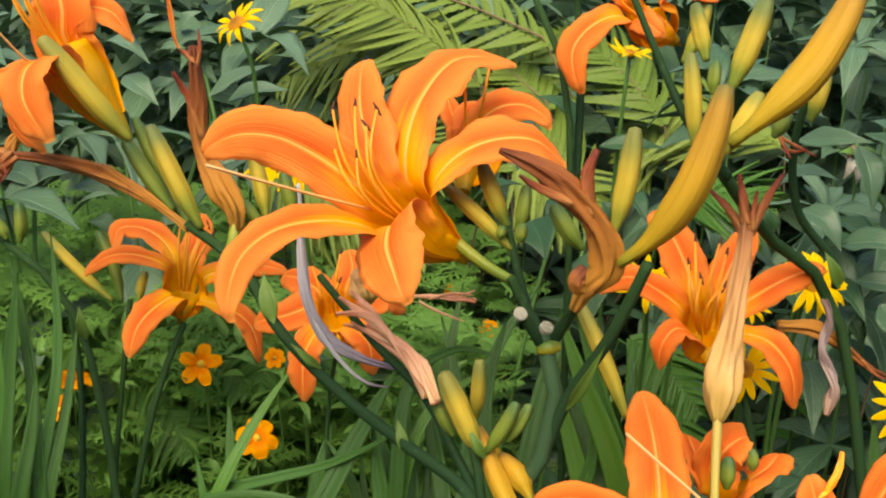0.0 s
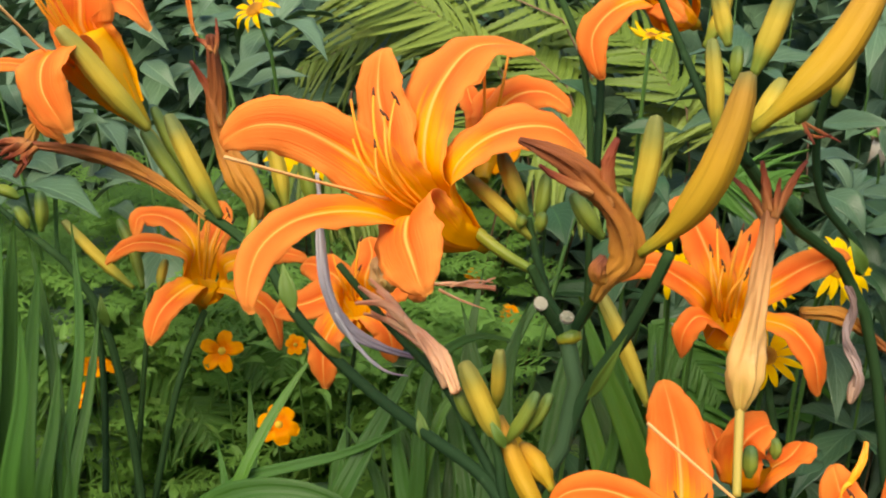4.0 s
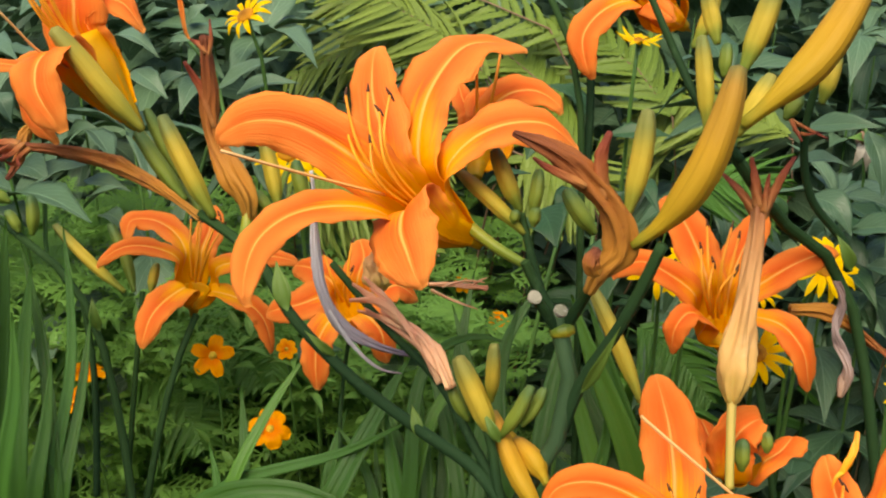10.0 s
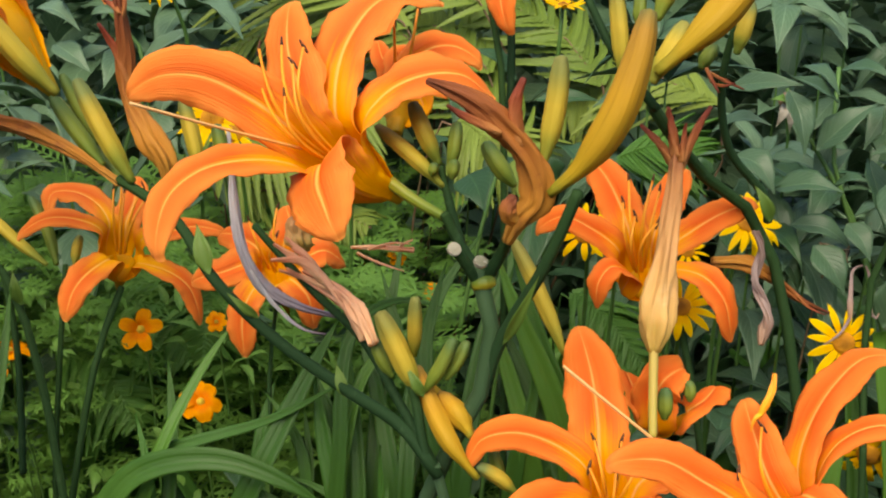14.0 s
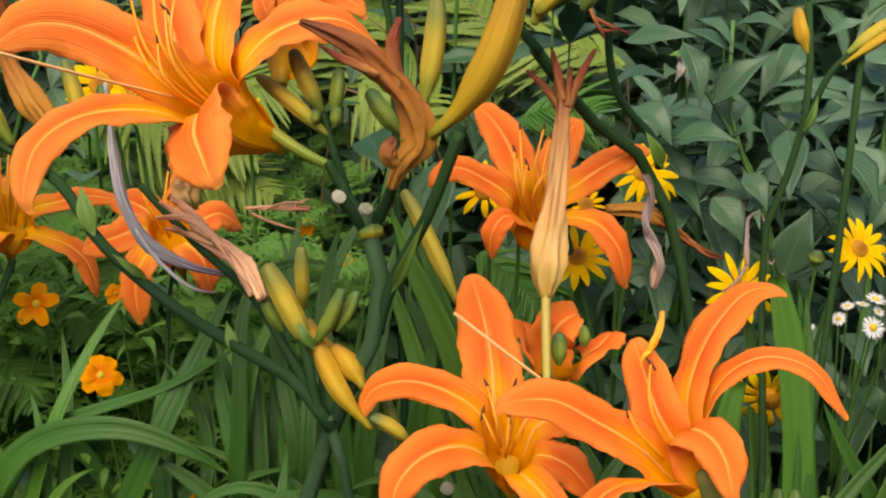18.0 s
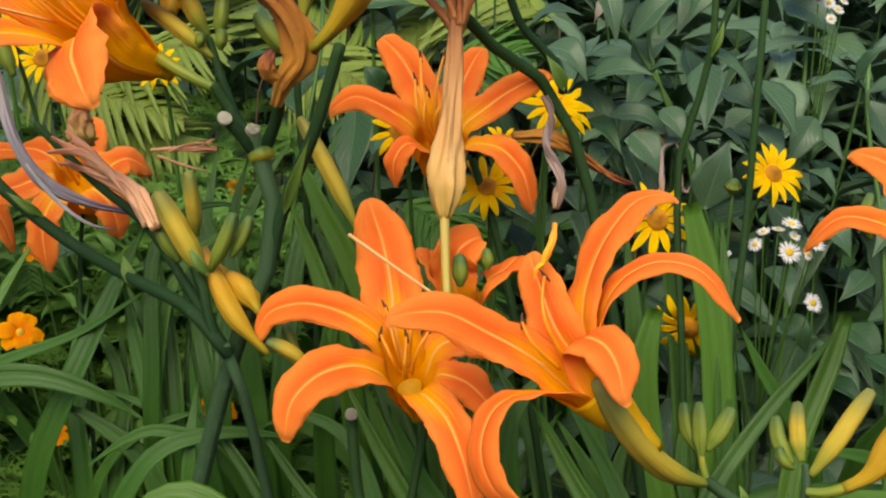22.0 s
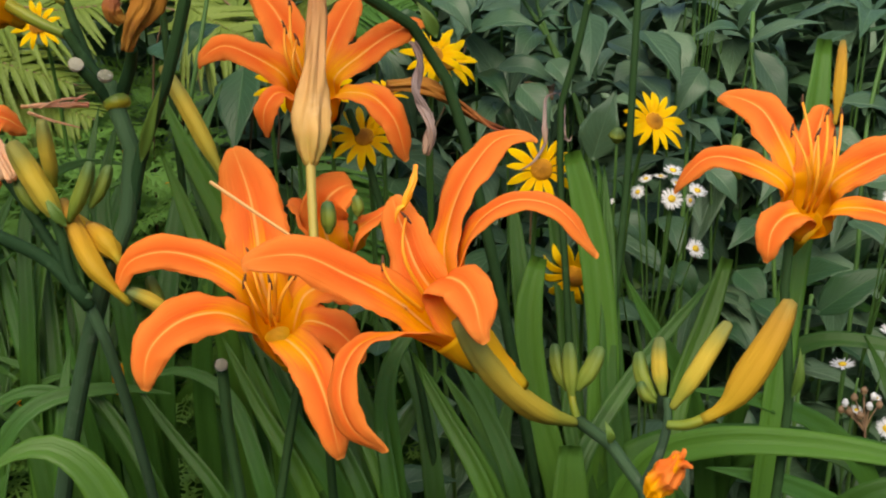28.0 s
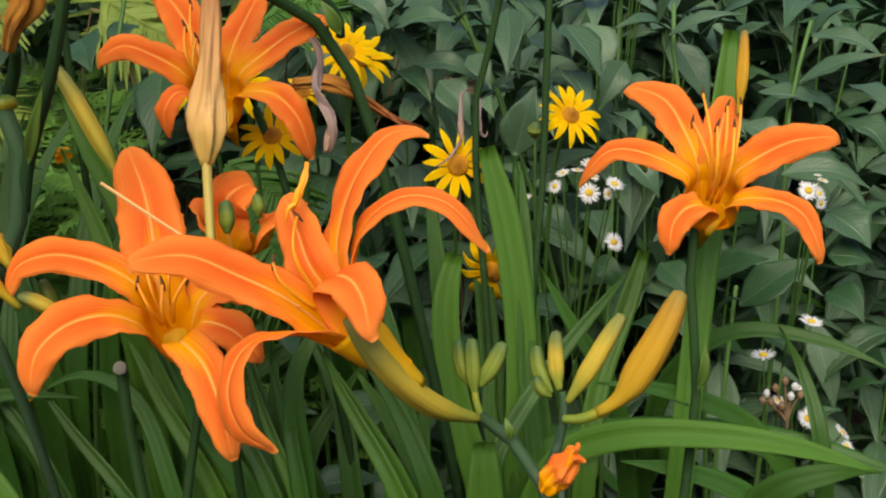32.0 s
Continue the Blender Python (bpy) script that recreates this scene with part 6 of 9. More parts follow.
for line, r in ((((0.1172, 0.4430, 0.7292), (0.1217, 0.4389, 0.7271), (0.1301, 0.4329, 0.7237)), 0.0007), (((0.1186, 0.4416, 0.7254), (0.1226, 0.4378, 0.7241), (0.1268, 0.4346, 0.7259)), 0.0006), (((0.1156, 0.4446, 0.7339), (0.1179, 0.4402, 0.7276), (0.1209, 0.4357, 0.7218)), 0.0008)):
    part("shrivelled_tip", tube("shrivelled_tip", right_stalk.location, line, (r, r, r * 0.6), WILT_TIP, 8, 8, 3, 0.2, 4.0, 0.1, seed()), right_stalk)

# ---- daylily leaf clumps ----
clump_west = thing("leaf_clump", (-0.2153, 0.4697, 0.0000), 'thick clump of upright green strap leaves', "leaves", "strap-leaf clumps")
strap(clump_west, ((-0.2211, 0.4308, -0.0050), (-0.2207, 0.4285, 0.3306), (-0.2224, 0.4407, 0.5470), (-0.2220, 0.4656, 0.6147), (-0.2209, 0.4837, 0.6646)), 0.0119, False, (0.1419, -0.8723, 0.4679))
strap(clump_west, ((-0.2081, 0.4283, -0.0050), (-0.2086, 0.4270, 0.3306), (-0.2121, 0.4408, 0.5472), (-0.2136, 0.4677, 0.6026), (-0.2124, 0.4868, 0.6429)), 0.0105, False, (0.1419, -0.8723, 0.4679))
strap(clump_west, ((-0.1809, 0.4302, -0.0050), (-0.1858, 0.4314, 0.3274), (-0.1974, 0.4496, 0.5420), (-0.2096, 0.4826, 0.6015), (-0.2236, 0.5045, 0.6476)), 0.0072, False, (0.1419, -0.8723, 0.4679))
strap(clump_west, ((-0.2028, 0.4322, -0.0050), (-0.2010, 0.4326, 0.3274), (-0.2000, 0.4496, 0.5420), (-0.1960, 0.4810, 0.5968), (-0.2053, 0.5122, 0.6540)), 0.0061, False, (0.1419, -0.8723, 0.4679))
strap(clump_west, ((-0.2262, 0.4225, -0.0050), (-0.2251, 0.4201, 0.3339), (-0.2260, 0.4319, 0.5525), (-0.2243, 0.4564, 0.6189), (-0.2233, 0.4753, 0.6713)), 0.0109, False, (0.1419, -0.8723, 0.4679))
strap(clump_west, ((-0.2043, 0.4416, -0.0050), (-0.2033, 0.4357, 0.3306), (-0.2043, 0.4408, 0.5474), (-0.2018, 0.4562, 0.5740), (-0.2020, 0.4716, 0.6010)), 0.0095, False, (0.1419, -0.8723, 0.4679))
strap(clump_west, ((-0.1962, 0.4406, -0.0050), (-0.1949, 0.4381, 0.3274), (-0.1947, 0.4496, 0.5421), (-0.1914, 0.4735, 0.5768), (-0.1905, 0.4977, 0.6130)), 0.0072, False, (0.1419, -0.8723, 0.4679))
strap(clump_west, ((-0.2150, 0.4241, -0.0050), (-0.2130, 0.4182, 0.3371), (-0.2120, 0.4233, 0.5584), (-0.2071, 0.4387, 0.6004), (-0.2094, 0.4506, 0.6328)), 0.0095, False, (0.1419, -0.8723, 0.4679))
clump_middle = thing("leaf_clump", (-0.0748, 0.4888, 0.0000), 'spreading clump of arching green strap leaves', "leaves", "strap-leaf clumps")
strap(clump_middle, ((-0.1735, 0.4626, -0.0050), (-0.1641, 0.4513, 0.3074), (-0.1485, 0.4454, 0.5100), (-0.1259, 0.4472, 0.5414), (-0.0876, 0.4425, 0.5508), (-0.0533, 0.4361, 0.5398), (-0.0390, 0.4349, 0.5291)), 0.0130, False, (-0.2617, -0.7424, 0.6167))
strap(clump_middle, ((-0.1430, 0.4537, -0.0050), (-0.1378, 0.4461, 0.3057), (-0.1296, 0.4473, 0.5077), (-0.1169, 0.4586, 0.5470), (-0.1017, 0.4766, 0.5751), (-0.0831, 0.4929, 0.6000)), 0.0077, True, (-0.2617, -0.7424, 0.6167))
strap(clump_middle, ((-0.1036, 0.4506, -0.0050), (-0.0974, 0.4420, 0.3039), (-0.0874, 0.4408, 0.5061), (-0.0724, 0.4490, 0.5382), (-0.0547, 0.4654, 0.5696), (-0.0348, 0.4812, 0.6035)), 0.0130, False, (-0.2617, -0.7424, 0.6167))
strap(clump_middle, ((-0.1777, 0.4599, -0.0050), (-0.1664, 0.4520, 0.3013), (-0.1467, 0.4525, 0.4997), (-0.1196, 0.4628, 0.5422), (-0.0987, 0.4623, 0.5501), (-0.0675, 0.4611, 0.5606), (-0.0324, 0.4575, 0.5819)), 0.0065, False, (-0.2617, -0.7424, 0.6167))
strap(clump_middle, ((-0.0309, 0.4519, -0.0050), (-0.0314, 0.4427, 0.2989), (-0.0336, 0.4405, 0.4991), (-0.0344, 0.4475, 0.5203), (-0.0418, 0.4634, 0.5491), (-0.0468, 0.4789, 0.5771)), 0.0124, False, (-0.2617, -0.7424, 0.6167))
strap(clump_middle, ((-0.0251, 0.4488, -0.0050), (-0.0248, 0.4404, 0.2988), (-0.0258, 0.4396, 0.4992), (-0.0251, 0.4484, 0.5267), (-0.0274, 0.4703, 0.5598), (-0.0310, 0.4857, 0.5882)), 0.0088, False, (-0.2617, -0.7424, 0.6167))
strap(clump_middle, ((-0.0010, 0.4258, -0.0050), (-0.0033, 0.4179, 0.3056), (-0.0091, 0.4179, 0.5117), (-0.0144, 0.4277, 0.5403), (-0.0153, 0.4350, 0.5622)), 0.0077, False, (-0.2617, -0.7424, 0.6167))
strap(clump_middle, ((0.0183, 0.4319, -0.0050), (0.0118, 0.4221, 0.3049), (-0.0018, 0.4188, 0.5106), (-0.0164, 0.4244, 0.5225), (-0.0338, 0.4279, 0.5265), (-0.0629, 0.4272, 0.5121)), 0.0088, False, (-0.2617, -0.7424, 0.6167))
strap(clump_middle, ((-0.0827, 0.4587, -0.0050), (-0.0720, 0.4472, 0.3050), (-0.0535, 0.4410, 0.5090), (-0.0274, 0.4423, 0.5238), (-0.0068, 0.4407, 0.5270)), 0.0065, False, (-0.2617, -0.7424, 0.6167))
strap(clump_middle, ((-0.1128, 0.4470, -0.0050), (-0.1151, 0.4424, 0.3011), (-0.1208, 0.4490, 0.5003), (-0.1263, 0.4675, 0.5372), (-0.1324, 0.4799, 0.5548)), 0.0088, False, (-0.2617, -0.7424, 0.6167))
strap(clump_middle, ((-0.0390, 0.4341, -0.0050), (-0.0373, 0.4297, 0.3004), (-0.0357, 0.4364, 0.5019), (-0.0320, 0.4547, 0.5499), (-0.0212, 0.4715, 0.5820), (-0.0000, 0.4844, 0.5964), (0.0161, 0.4890, 0.6000)), 0.0077, True, (-0.2617, -0.7424, 0.6167))
strap(clump_middle, ((-0.1176, 0.4425, -0.0050), (-0.1168, 0.4409, 0.2995), (-0.1169, 0.4529, 0.4976), (-0.1153, 0.4786, 0.5430), (-0.1197, 0.5009, 0.5745)), 0.0088, False, (-0.2617, -0.7424, 0.6167))
strap(clump_middle, ((-0.0667, 0.4465, -0.0050), (-0.0680, 0.4447, 0.2960), (-0.0716, 0.4558, 0.4930), (-0.0746, 0.4804, 0.5342), (-0.0669, 0.5000, 0.5641)), 0.0106, False, (-0.2617, -0.7424, 0.6167))
strap(clump_middle, ((-0.0587, 0.4409, -0.0050), (-0.0567, 0.4371, 0.2990), (-0.0544, 0.4446, 0.4988), (-0.0493, 0.4644, 0.5292), (-0.0523, 0.4841, 0.5554)), 0.0088, False, (-0.2617, -0.7424, 0.6167))
strap(clump_middle, ((-0.1290, 0.4411, -0.0050), (-0.1249, 0.4307, 0.3090), (-0.1190, 0.4263, 0.5139), (-0.1088, 0.4303, 0.5306), (-0.0962, 0.4310, 0.5378)), 0.0100, True, (-0.2617, -0.7424, 0.6167))
strap(clump_middle, ((-0.0302, 0.4355, -0.0050), (-0.0245, 0.4313, 0.2987), (-0.0154, 0.4383, 0.4994), (-0.0018, 0.4572, 0.5297), (0.0095, 0.4751, 0.5560)), 0.0106, False, (-0.2617, -0.7424, 0.6167))
clump_centre = thing("leaf_clump", (0.0585, 0.4627, 0.0000), 'clump of broad bright strap leaves behind stalks', "leaves", "strap-leaf clumps")
strap(clump_centre, ((0.0787, 0.4235, -0.0050), (0.0752, 0.4150, 0.3394), (0.0652, 0.4141, 0.5699), (0.0571, 0.4228, 0.5948), (0.0429, 0.4340, 0.6262), (0.0337, 0.4430, 0.6508)), 0.0127, True, (-0.1624, -0.7953, 0.5841))
strap(clump_centre, ((0.0621, 0.4222, -0.0050), (0.0587, 0.4155, 0.3377), (0.0491, 0.4179, 0.5669), (0.0413, 0.4311, 0.5950), (0.0307, 0.4445, 0.6260)), 0.0111, True, (-0.1624, -0.7953, 0.5841))
strap(clump_centre, ((0.0938, 0.4209, -0.0050), (0.0873, 0.4158, 0.3368), (0.0717, 0.4214, 0.5655), (0.0559, 0.4384, 0.6081), (0.0428, 0.4536, 0.6439)), 0.0094, False, (-0.1624, -0.7953, 0.5841))
strap(clump_centre, ((0.0399, 0.4278, -0.0050), (0.0426, 0.4192, 0.3377), (0.0442, 0.4178, 0.5668), (0.0508, 0.4262, 0.5898), (0.0502, 0.4337, 0.6104)), 0.0100, False, (-0.1624, -0.7953, 0.5841))
strap(clump_centre, ((0.0204, 0.4120, -0.0050), (0.0179, 0.4102, 0.3360), (0.0105, 0.4216, 0.5632), (0.0048, 0.4464, 0.6022), (0.0146, 0.4699, 0.6361)), 0.0094, False, (-0.1624, -0.7953, 0.5841))
strap(clump_centre, ((0.0242, 0.4346, -0.0050), (0.0194, 0.4371, 0.3230), (0.0081, 0.4566, 0.5403), (-0.0032, 0.4919, 0.5781), (-0.0152, 0.5259, 0.6113)), 0.0089, False, (-0.1624, -0.7953, 0.5841))
strap(clump_centre, ((-0.0063, 0.4278, -0.0050), (-0.0042, 0.4295, 0.3262), (-0.0030, 0.4477, 0.5457), (0.0020, 0.4809, 0.5779), (0.0159, 0.5131, 0.6056), (0.0360, 0.5328, 0.6287)), 0.0083, False, (-0.1624, -0.7953, 0.5841))
strap(clump_centre, ((0.0029, 0.4364, -0.0050), (-0.0009, 0.4381, 0.3229), (-0.0106, 0.4564, 0.5397), (-0.0196, 0.4898, 0.5724), (-0.0292, 0.5199, 0.5948)), 0.0094, False, (-0.1624, -0.7953, 0.5841))
strap(clump_centre, ((-0.0427, 0.4296, -0.0050), (-0.0390, 0.4305, 0.3262), (-0.0343, 0.4474, 0.5448), (-0.0258, 0.4790, 0.6021), (-0.0071, 0.4921, 0.6083), (0.0148, 0.4910, 0.6050)), 0.0078, False, (-0.1624, -0.7953, 0.5841))
strap(clump_centre, ((0.0101, 0.4292, -0.0050), (0.0159, 0.4336, 0.3230), (0.0241, 0.4569, 0.5406), (0.0379, 0.4984, 0.5947), (0.0589, 0.5344, 0.6320)), 0.0105, False, (-0.1624, -0.7953, 0.5841))
strap(clump_centre, ((-0.0232, 0.4347, -0.0050), (-0.0207, 0.4400, 0.3197), (-0.0185, 0.4651, 0.5339), (-0.0116, 0.5160, 0.5845), (-0.0036, 0.5511, 0.6204)), 0.0083, False, (-0.1624, -0.7953, 0.5841))
clump_under = thing("leaf_clump", (0.0852, 0.4296, 0.0000), 'dense clump of long green strap leaves under the flowers', "leaves", "strap-leaf clumps")
strap(clump_under, ((0.1025, 0.3440, -0.0050), (0.0958, 0.3482, 0.2926), (0.0817, 0.3707, 0.4918), (0.0631, 0.4132, 0.5603), (0.0484, 0.4431, 0.5923), (0.0396, 0.4622, 0.6107)), 0.0108, False, (-0.1689, -0.7394, 0.6518))
strap(clump_under, ((0.1026, 0.3672, -0.0050), (0.0958, 0.3632, 0.2926), (0.0817, 0.3707, 0.4918), (0.0654, 0.3899, 0.5287), (0.0577, 0.4023, 0.5552)), 0.0136, True, (-0.1689, -0.7394, 0.6518))
strap(clump_under, ((0.0635, 0.3586, -0.0050), (0.0671, 0.3612, 0.2895), (0.0726, 0.3807, 0.4865), (0.0803, 0.4156, 0.5578), (0.0919, 0.4434, 0.6080)), 0.0108, False, (-0.1689, -0.7394, 0.6518))
strap(clump_under, ((0.1154, 0.3736, -0.0050), (0.1083, 0.3669, 0.2923), (0.0935, 0.3693, 0.4914), (0.0765, 0.3817, 0.5213), (0.0665, 0.3923, 0.5485)), 0.0125, False, (-0.1689, -0.7394, 0.6518))
strap(clump_under, ((0.1064, 0.3708, -0.0050), (0.1053, 0.3653, 0.2904), (0.1026, 0.3708, 0.4907), (0.1006, 0.3861, 0.5171), (0.0972, 0.4087, 0.5486)), 0.0106, False, (-0.1689, -0.7394, 0.6518))
strap(clump_under, ((0.1100, 0.3621, -0.0050), (0.1115, 0.3576, 0.2918), (0.1136, 0.3653, 0.4931), (0.1172, 0.3833, 0.5435), (0.1392, 0.3979, 0.5604)), 0.0117, False, (-0.1689, -0.7394, 0.6518))
strap(clump_under, ((0.1749, 0.3645, -0.0050), (0.1678, 0.3586, 0.2892), (0.1541, 0.3643, 0.4886), (0.1378, 0.3789, 0.5226), (0.1276, 0.3882, 0.5452)), 0.0123, True, (-0.1689, -0.7394, 0.6518))
strap(clump_under, ((0.1787, 0.3647, -0.0050), (0.1748, 0.3596, 0.2873), (0.1671, 0.3668, 0.4853), (0.1585, 0.3833, 0.5123), (0.1426, 0.4015, 0.5424)), 0.0107, False, (-0.1689, -0.7394, 0.6518))
strap(clump_under, ((-0.0821, 0.3942, -0.0050), (-0.0714, 0.3862, 0.2973), (-0.0527, 0.3860, 0.4972), (-0.0271, 0.3953, 0.5346), (-0.0043, 0.3986, 0.5386), (0.0276, 0.4022, 0.5311)), 0.0092, False, (-0.1689, -0.7394, 0.6518))
strap(clump_under, ((-0.0226, 0.3875, -0.0050), (-0.0209, 0.3815, 0.2949), (-0.0189, 0.3850, 0.4940), (-0.0149, 0.3995, 0.5365), (-0.0114, 0.4162, 0.5545)), 0.0092, False, (-0.1689, -0.7394, 0.6518))
strap(clump_under, ((0.0835, 0.3603, -0.0050), (0.0768, 0.3598, 0.2930), (0.0629, 0.3733, 0.4924), (0.0469, 0.4003, 0.5331), (0.0279, 0.4100, 0.5379), (0.0106, 0.4101, 0.5313)), 0.0081, False, (-0.1689, -0.7394, 0.6518))
strap(clump_under, ((0.0705, 0.3884, -0.0050), (0.0682, 0.3899, 0.2785), (0.0632, 0.4074, 0.4672), (0.0571, 0.4400, 0.5262), (0.0555, 0.4744, 0.5754), (0.0495, 0.4916, 0.6044)), 0.0106, False, (-0.1689, -0.7394, 0.6518))
strap(clump_under, ((0.0914, 0.4002, -0.0050), (0.0908, 0.3994, 0.2746), (0.0894, 0.4126, 0.4608), (0.0879, 0.4396, 0.5058), (0.0801, 0.4629, 0.5373)), 0.0136, True, (-0.1689, -0.7394, 0.6518))
strap(clump_under, ((0.1344, 0.3983, -0.0050), (0.1301, 0.3939, 0.2754), (0.1220, 0.4011, 0.4649), (0.1124, 0.4194, 0.4963), (0.1075, 0.4355, 0.5231)), 0.0116, False, (-0.1689, -0.7394, 0.6518))
strap(clump_under, ((0.1414, 0.3897, -0.0050), (0.1403, 0.3890, 0.2734), (0.1381, 0.4031, 0.4614), (0.1357, 0.4307, 0.5051), (0.1213, 0.4549, 0.5359)), 0.0104, False, (-0.1689, -0.7394, 0.6518))
strap(clump_under, ((0.0554, 0.4086, -0.0050), (0.0531, 0.4038, 0.2788), (0.0479, 0.4096, 0.4675), (0.0423, 0.4269, 0.4993), (0.0363, 0.4429, 0.5266)), 0.0088, False, (-0.1689, -0.7394, 0.6518))
strap(clump_under, ((0.0111, 0.4213, -0.0050), (0.0087, 0.4174, 0.2765), (0.0036, 0.4247, 0.4626), (-0.0020, 0.4444, 0.4999), (-0.0143, 0.4590, 0.5203)), 0.0077, False, (-0.1689, -0.7394, 0.6518))
strap(clump_under, ((0.0078, 0.4091, -0.0050), (0.0025, 0.4071, 0.2801), (-0.0080, 0.4177, 0.4686), (-0.0207, 0.4417, 0.5150), (-0.0438, 0.4553, 0.5275), (-0.0615, 0.4601, 0.5326)), 0.0077, False, (-0.1689, -0.7394, 0.6518))
strap(clump_under, ((-0.0420, 0.4207, -0.0050), (-0.0395, 0.4191, 0.2774), (-0.0352, 0.4306, 0.4632), (-0.0294, 0.4558, 0.5202), (-0.0339, 0.4704, 0.5431), (-0.0495, 0.4947, 0.5723)), 0.0100, False, (-0.1689, -0.7394, 0.6518))
strap(clump_under, ((-0.0641, 0.4325, -0.0050), (-0.0615, 0.4270, 0.2796), (-0.0573, 0.4314, 0.4661), (-0.0508, 0.4471, 0.4980), (-0.0538, 0.4692, 0.5430), (-0.0718, 0.4853, 0.5637)), 0.0083, False, (-0.1689, -0.7394, 0.6518))
strap(clump_under, ((-0.0205, 0.4268, -0.0050), (-0.0238, 0.4204, 0.2806), (-0.0308, 0.4226, 0.4686), (-0.0386, 0.4360, 0.5029), (-0.0601, 0.4464, 0.5225), (-0.0798, 0.4532, 0.5323)), 0.0118, False, (-0.1689, -0.7394, 0.6518))
clump_back = thing("leaf_clump", (0.2156, 0.4521, 0.0000), 'upright clump of strap leaves beside sunflowers', "leaves", "strap-leaf clumps")
strap(clump_back, ((0.2064, 0.3932, -0.0050), (0.2100, 0.3915, 0.2698), (0.2167, 0.4040, 0.4525), (0.2253, 0.4313, 0.5250), (0.2237, 0.4492, 0.5704), (0.2182, 0.4627, 0.6046)), 0.0148, True, (-0.1788, -0.8074, 0.5622), blunt=True)
strap(clump_back, ((0.2310, 0.3949, -0.0050), (0.2312, 0.3935, 0.2679), (0.2317, 0.4062, 0.4492), (0.2325, 0.4338, 0.5111), (0.2345, 0.4546, 0.5587), (0.2334, 0.4694, 0.5973)), 0.0093, False, (-0.1788, -0.8074, 0.5622))
strap(clump_back, ((0.2069, 0.4034, -0.0050), (0.2037, 0.3983, 0.2703), (0.1978, 0.4044, 0.4560), (0.1905, 0.4221, 0.4981), (0.1910, 0.4376, 0.5375), (0.1981, 0.4457, 0.5594)), 0.0140, True, (-0.1788, -0.8074, 0.5622), blunt=True)
strap(clump_back, ((0.1982, 0.3901, -0.0050), (0.1971, 0.3929, 0.2671), (0.1951, 0.4131, 0.4504), (0.1924, 0.4511, 0.5312), (0.1929, 0.4789, 0.5879)), 0.0122, False, (-0.1788, -0.8074, 0.5622))
strap(clump_back, ((0.2025, 0.3832, -0.0050), (0.2047, 0.3885, 0.2668), (0.2088, 0.4136, 0.4471), (0.2144, 0.4611, 0.5428), (0.2117, 0.4864, 0.5938)), 0.0111, False, (-0.1788, -0.8074, 0.5622))
strap(clump_back, ((0.2838, 0.4176, -0.0050), (0.2768, 0.4110, 0.2975), (0.2635, 0.4165, 0.4986), (0.2473, 0.4307, 0.5293), (0.2381, 0.4397, 0.5497)), 0.0105, False, (-0.1788, -0.8074, 0.5622))
strap(clump_back, ((0.1941, 0.3493, -0.0050), (0.1941, 0.3493, 0.28), (0.1982, 0.3778, 0.4885), (0.2113, 0.3877, 0.5020), (0.2404, 0.4026, 0.5281), (0.2622, 0.4124, 0.5439), (0.2766, 0.4213, 0.5526)), 0.0085, False, (-0.1788, -0.8074, 0.5622))
clump_east = thing("leaf_clump", (0.2626, 0.5046, 0.0000), 'clump of long arching strap leaves near the path', "leaves", "strap-leaf clumps")
strap(clump_east, ((0.1873, 0.4349, -0.0050), (0.1974, 0.4175, 0.3012), (0.2158, 0.4052, 0.4558), (0.2409, 0.3993, 0.4764), (0.2762, 0.3857, 0.4845), (0.3326, 0.3609, 0.4838), (0.3723, 0.3351, 0.4771)), 0.0167, False, (-0.0774, -0.4906, 0.8679))
strap(clump_east, ((0.2141, 0.3613, -0.0050), (0.2141, 0.3613, 0.28), (0.2125, 0.3514, 0.4922), (0.2232, 0.3482, 0.5063), (0.2406, 0.3374, 0.5166), (0.2675, 0.3181, 0.5236), (0.2911, 0.2967, 0.5273), (0.3105, 0.2695, 0.5293)), 0.0128, True, (-0.05, -0.75, 0.66))
clump_far_east = thing("leaf_clump", (0.3066, 0.3972, 0.0000), 'clump of strap leaves behind fresh flowers', "leaves", "strap-leaf clumps")
strap(clump_far_east, ((0.2522, 0.3435, -0.0050), (0.2595, 0.3413, 0.2796), (0.2732, 0.3535, 0.4699), (0.2908, 0.3795, 0.5447), (0.3052, 0.3993, 0.6039), (0.3172, 0.4178, 0.6604)), 0.0117, True, (-0.1142, -0.6462, 0.7546), blunt=True)
strap(clump_far_east, ((0.2758, 0.4348, -0.0050), (0.2838, 0.4189, 0.3030), (0.2986, 0.4070, 0.5083), (0.3184, 0.3979, 0.5245), (0.3503, 0.3791, 0.5249), (0.3749, 0.3585, 0.5162)), 0.0095, False, (-0.1142, -0.6462, 0.7546))
strap(clump_far_east, ((0.3498, 0.3640, -0.0050), (0.3424, 0.3554, 0.2778), (0.3289, 0.3556, 0.4675), (0.3121, 0.3649, 0.4937), (0.2778, 0.3698, 0.5130), (0.2415, 0.3710, 0.5231)), 0.0112, False, (-0.1142, -0.6462, 0.7546))
strap(clump_far_east, ((0.3412, 0.3536, -0.0050), (0.3411, 0.3490, 0.2932), (0.3410, 0.3577, 0.4933), (0.3416, 0.3762, 0.5120), (0.3338, 0.3857, 0.5310)), 0.0095, False, (-0.1142, -0.6462, 0.7546))
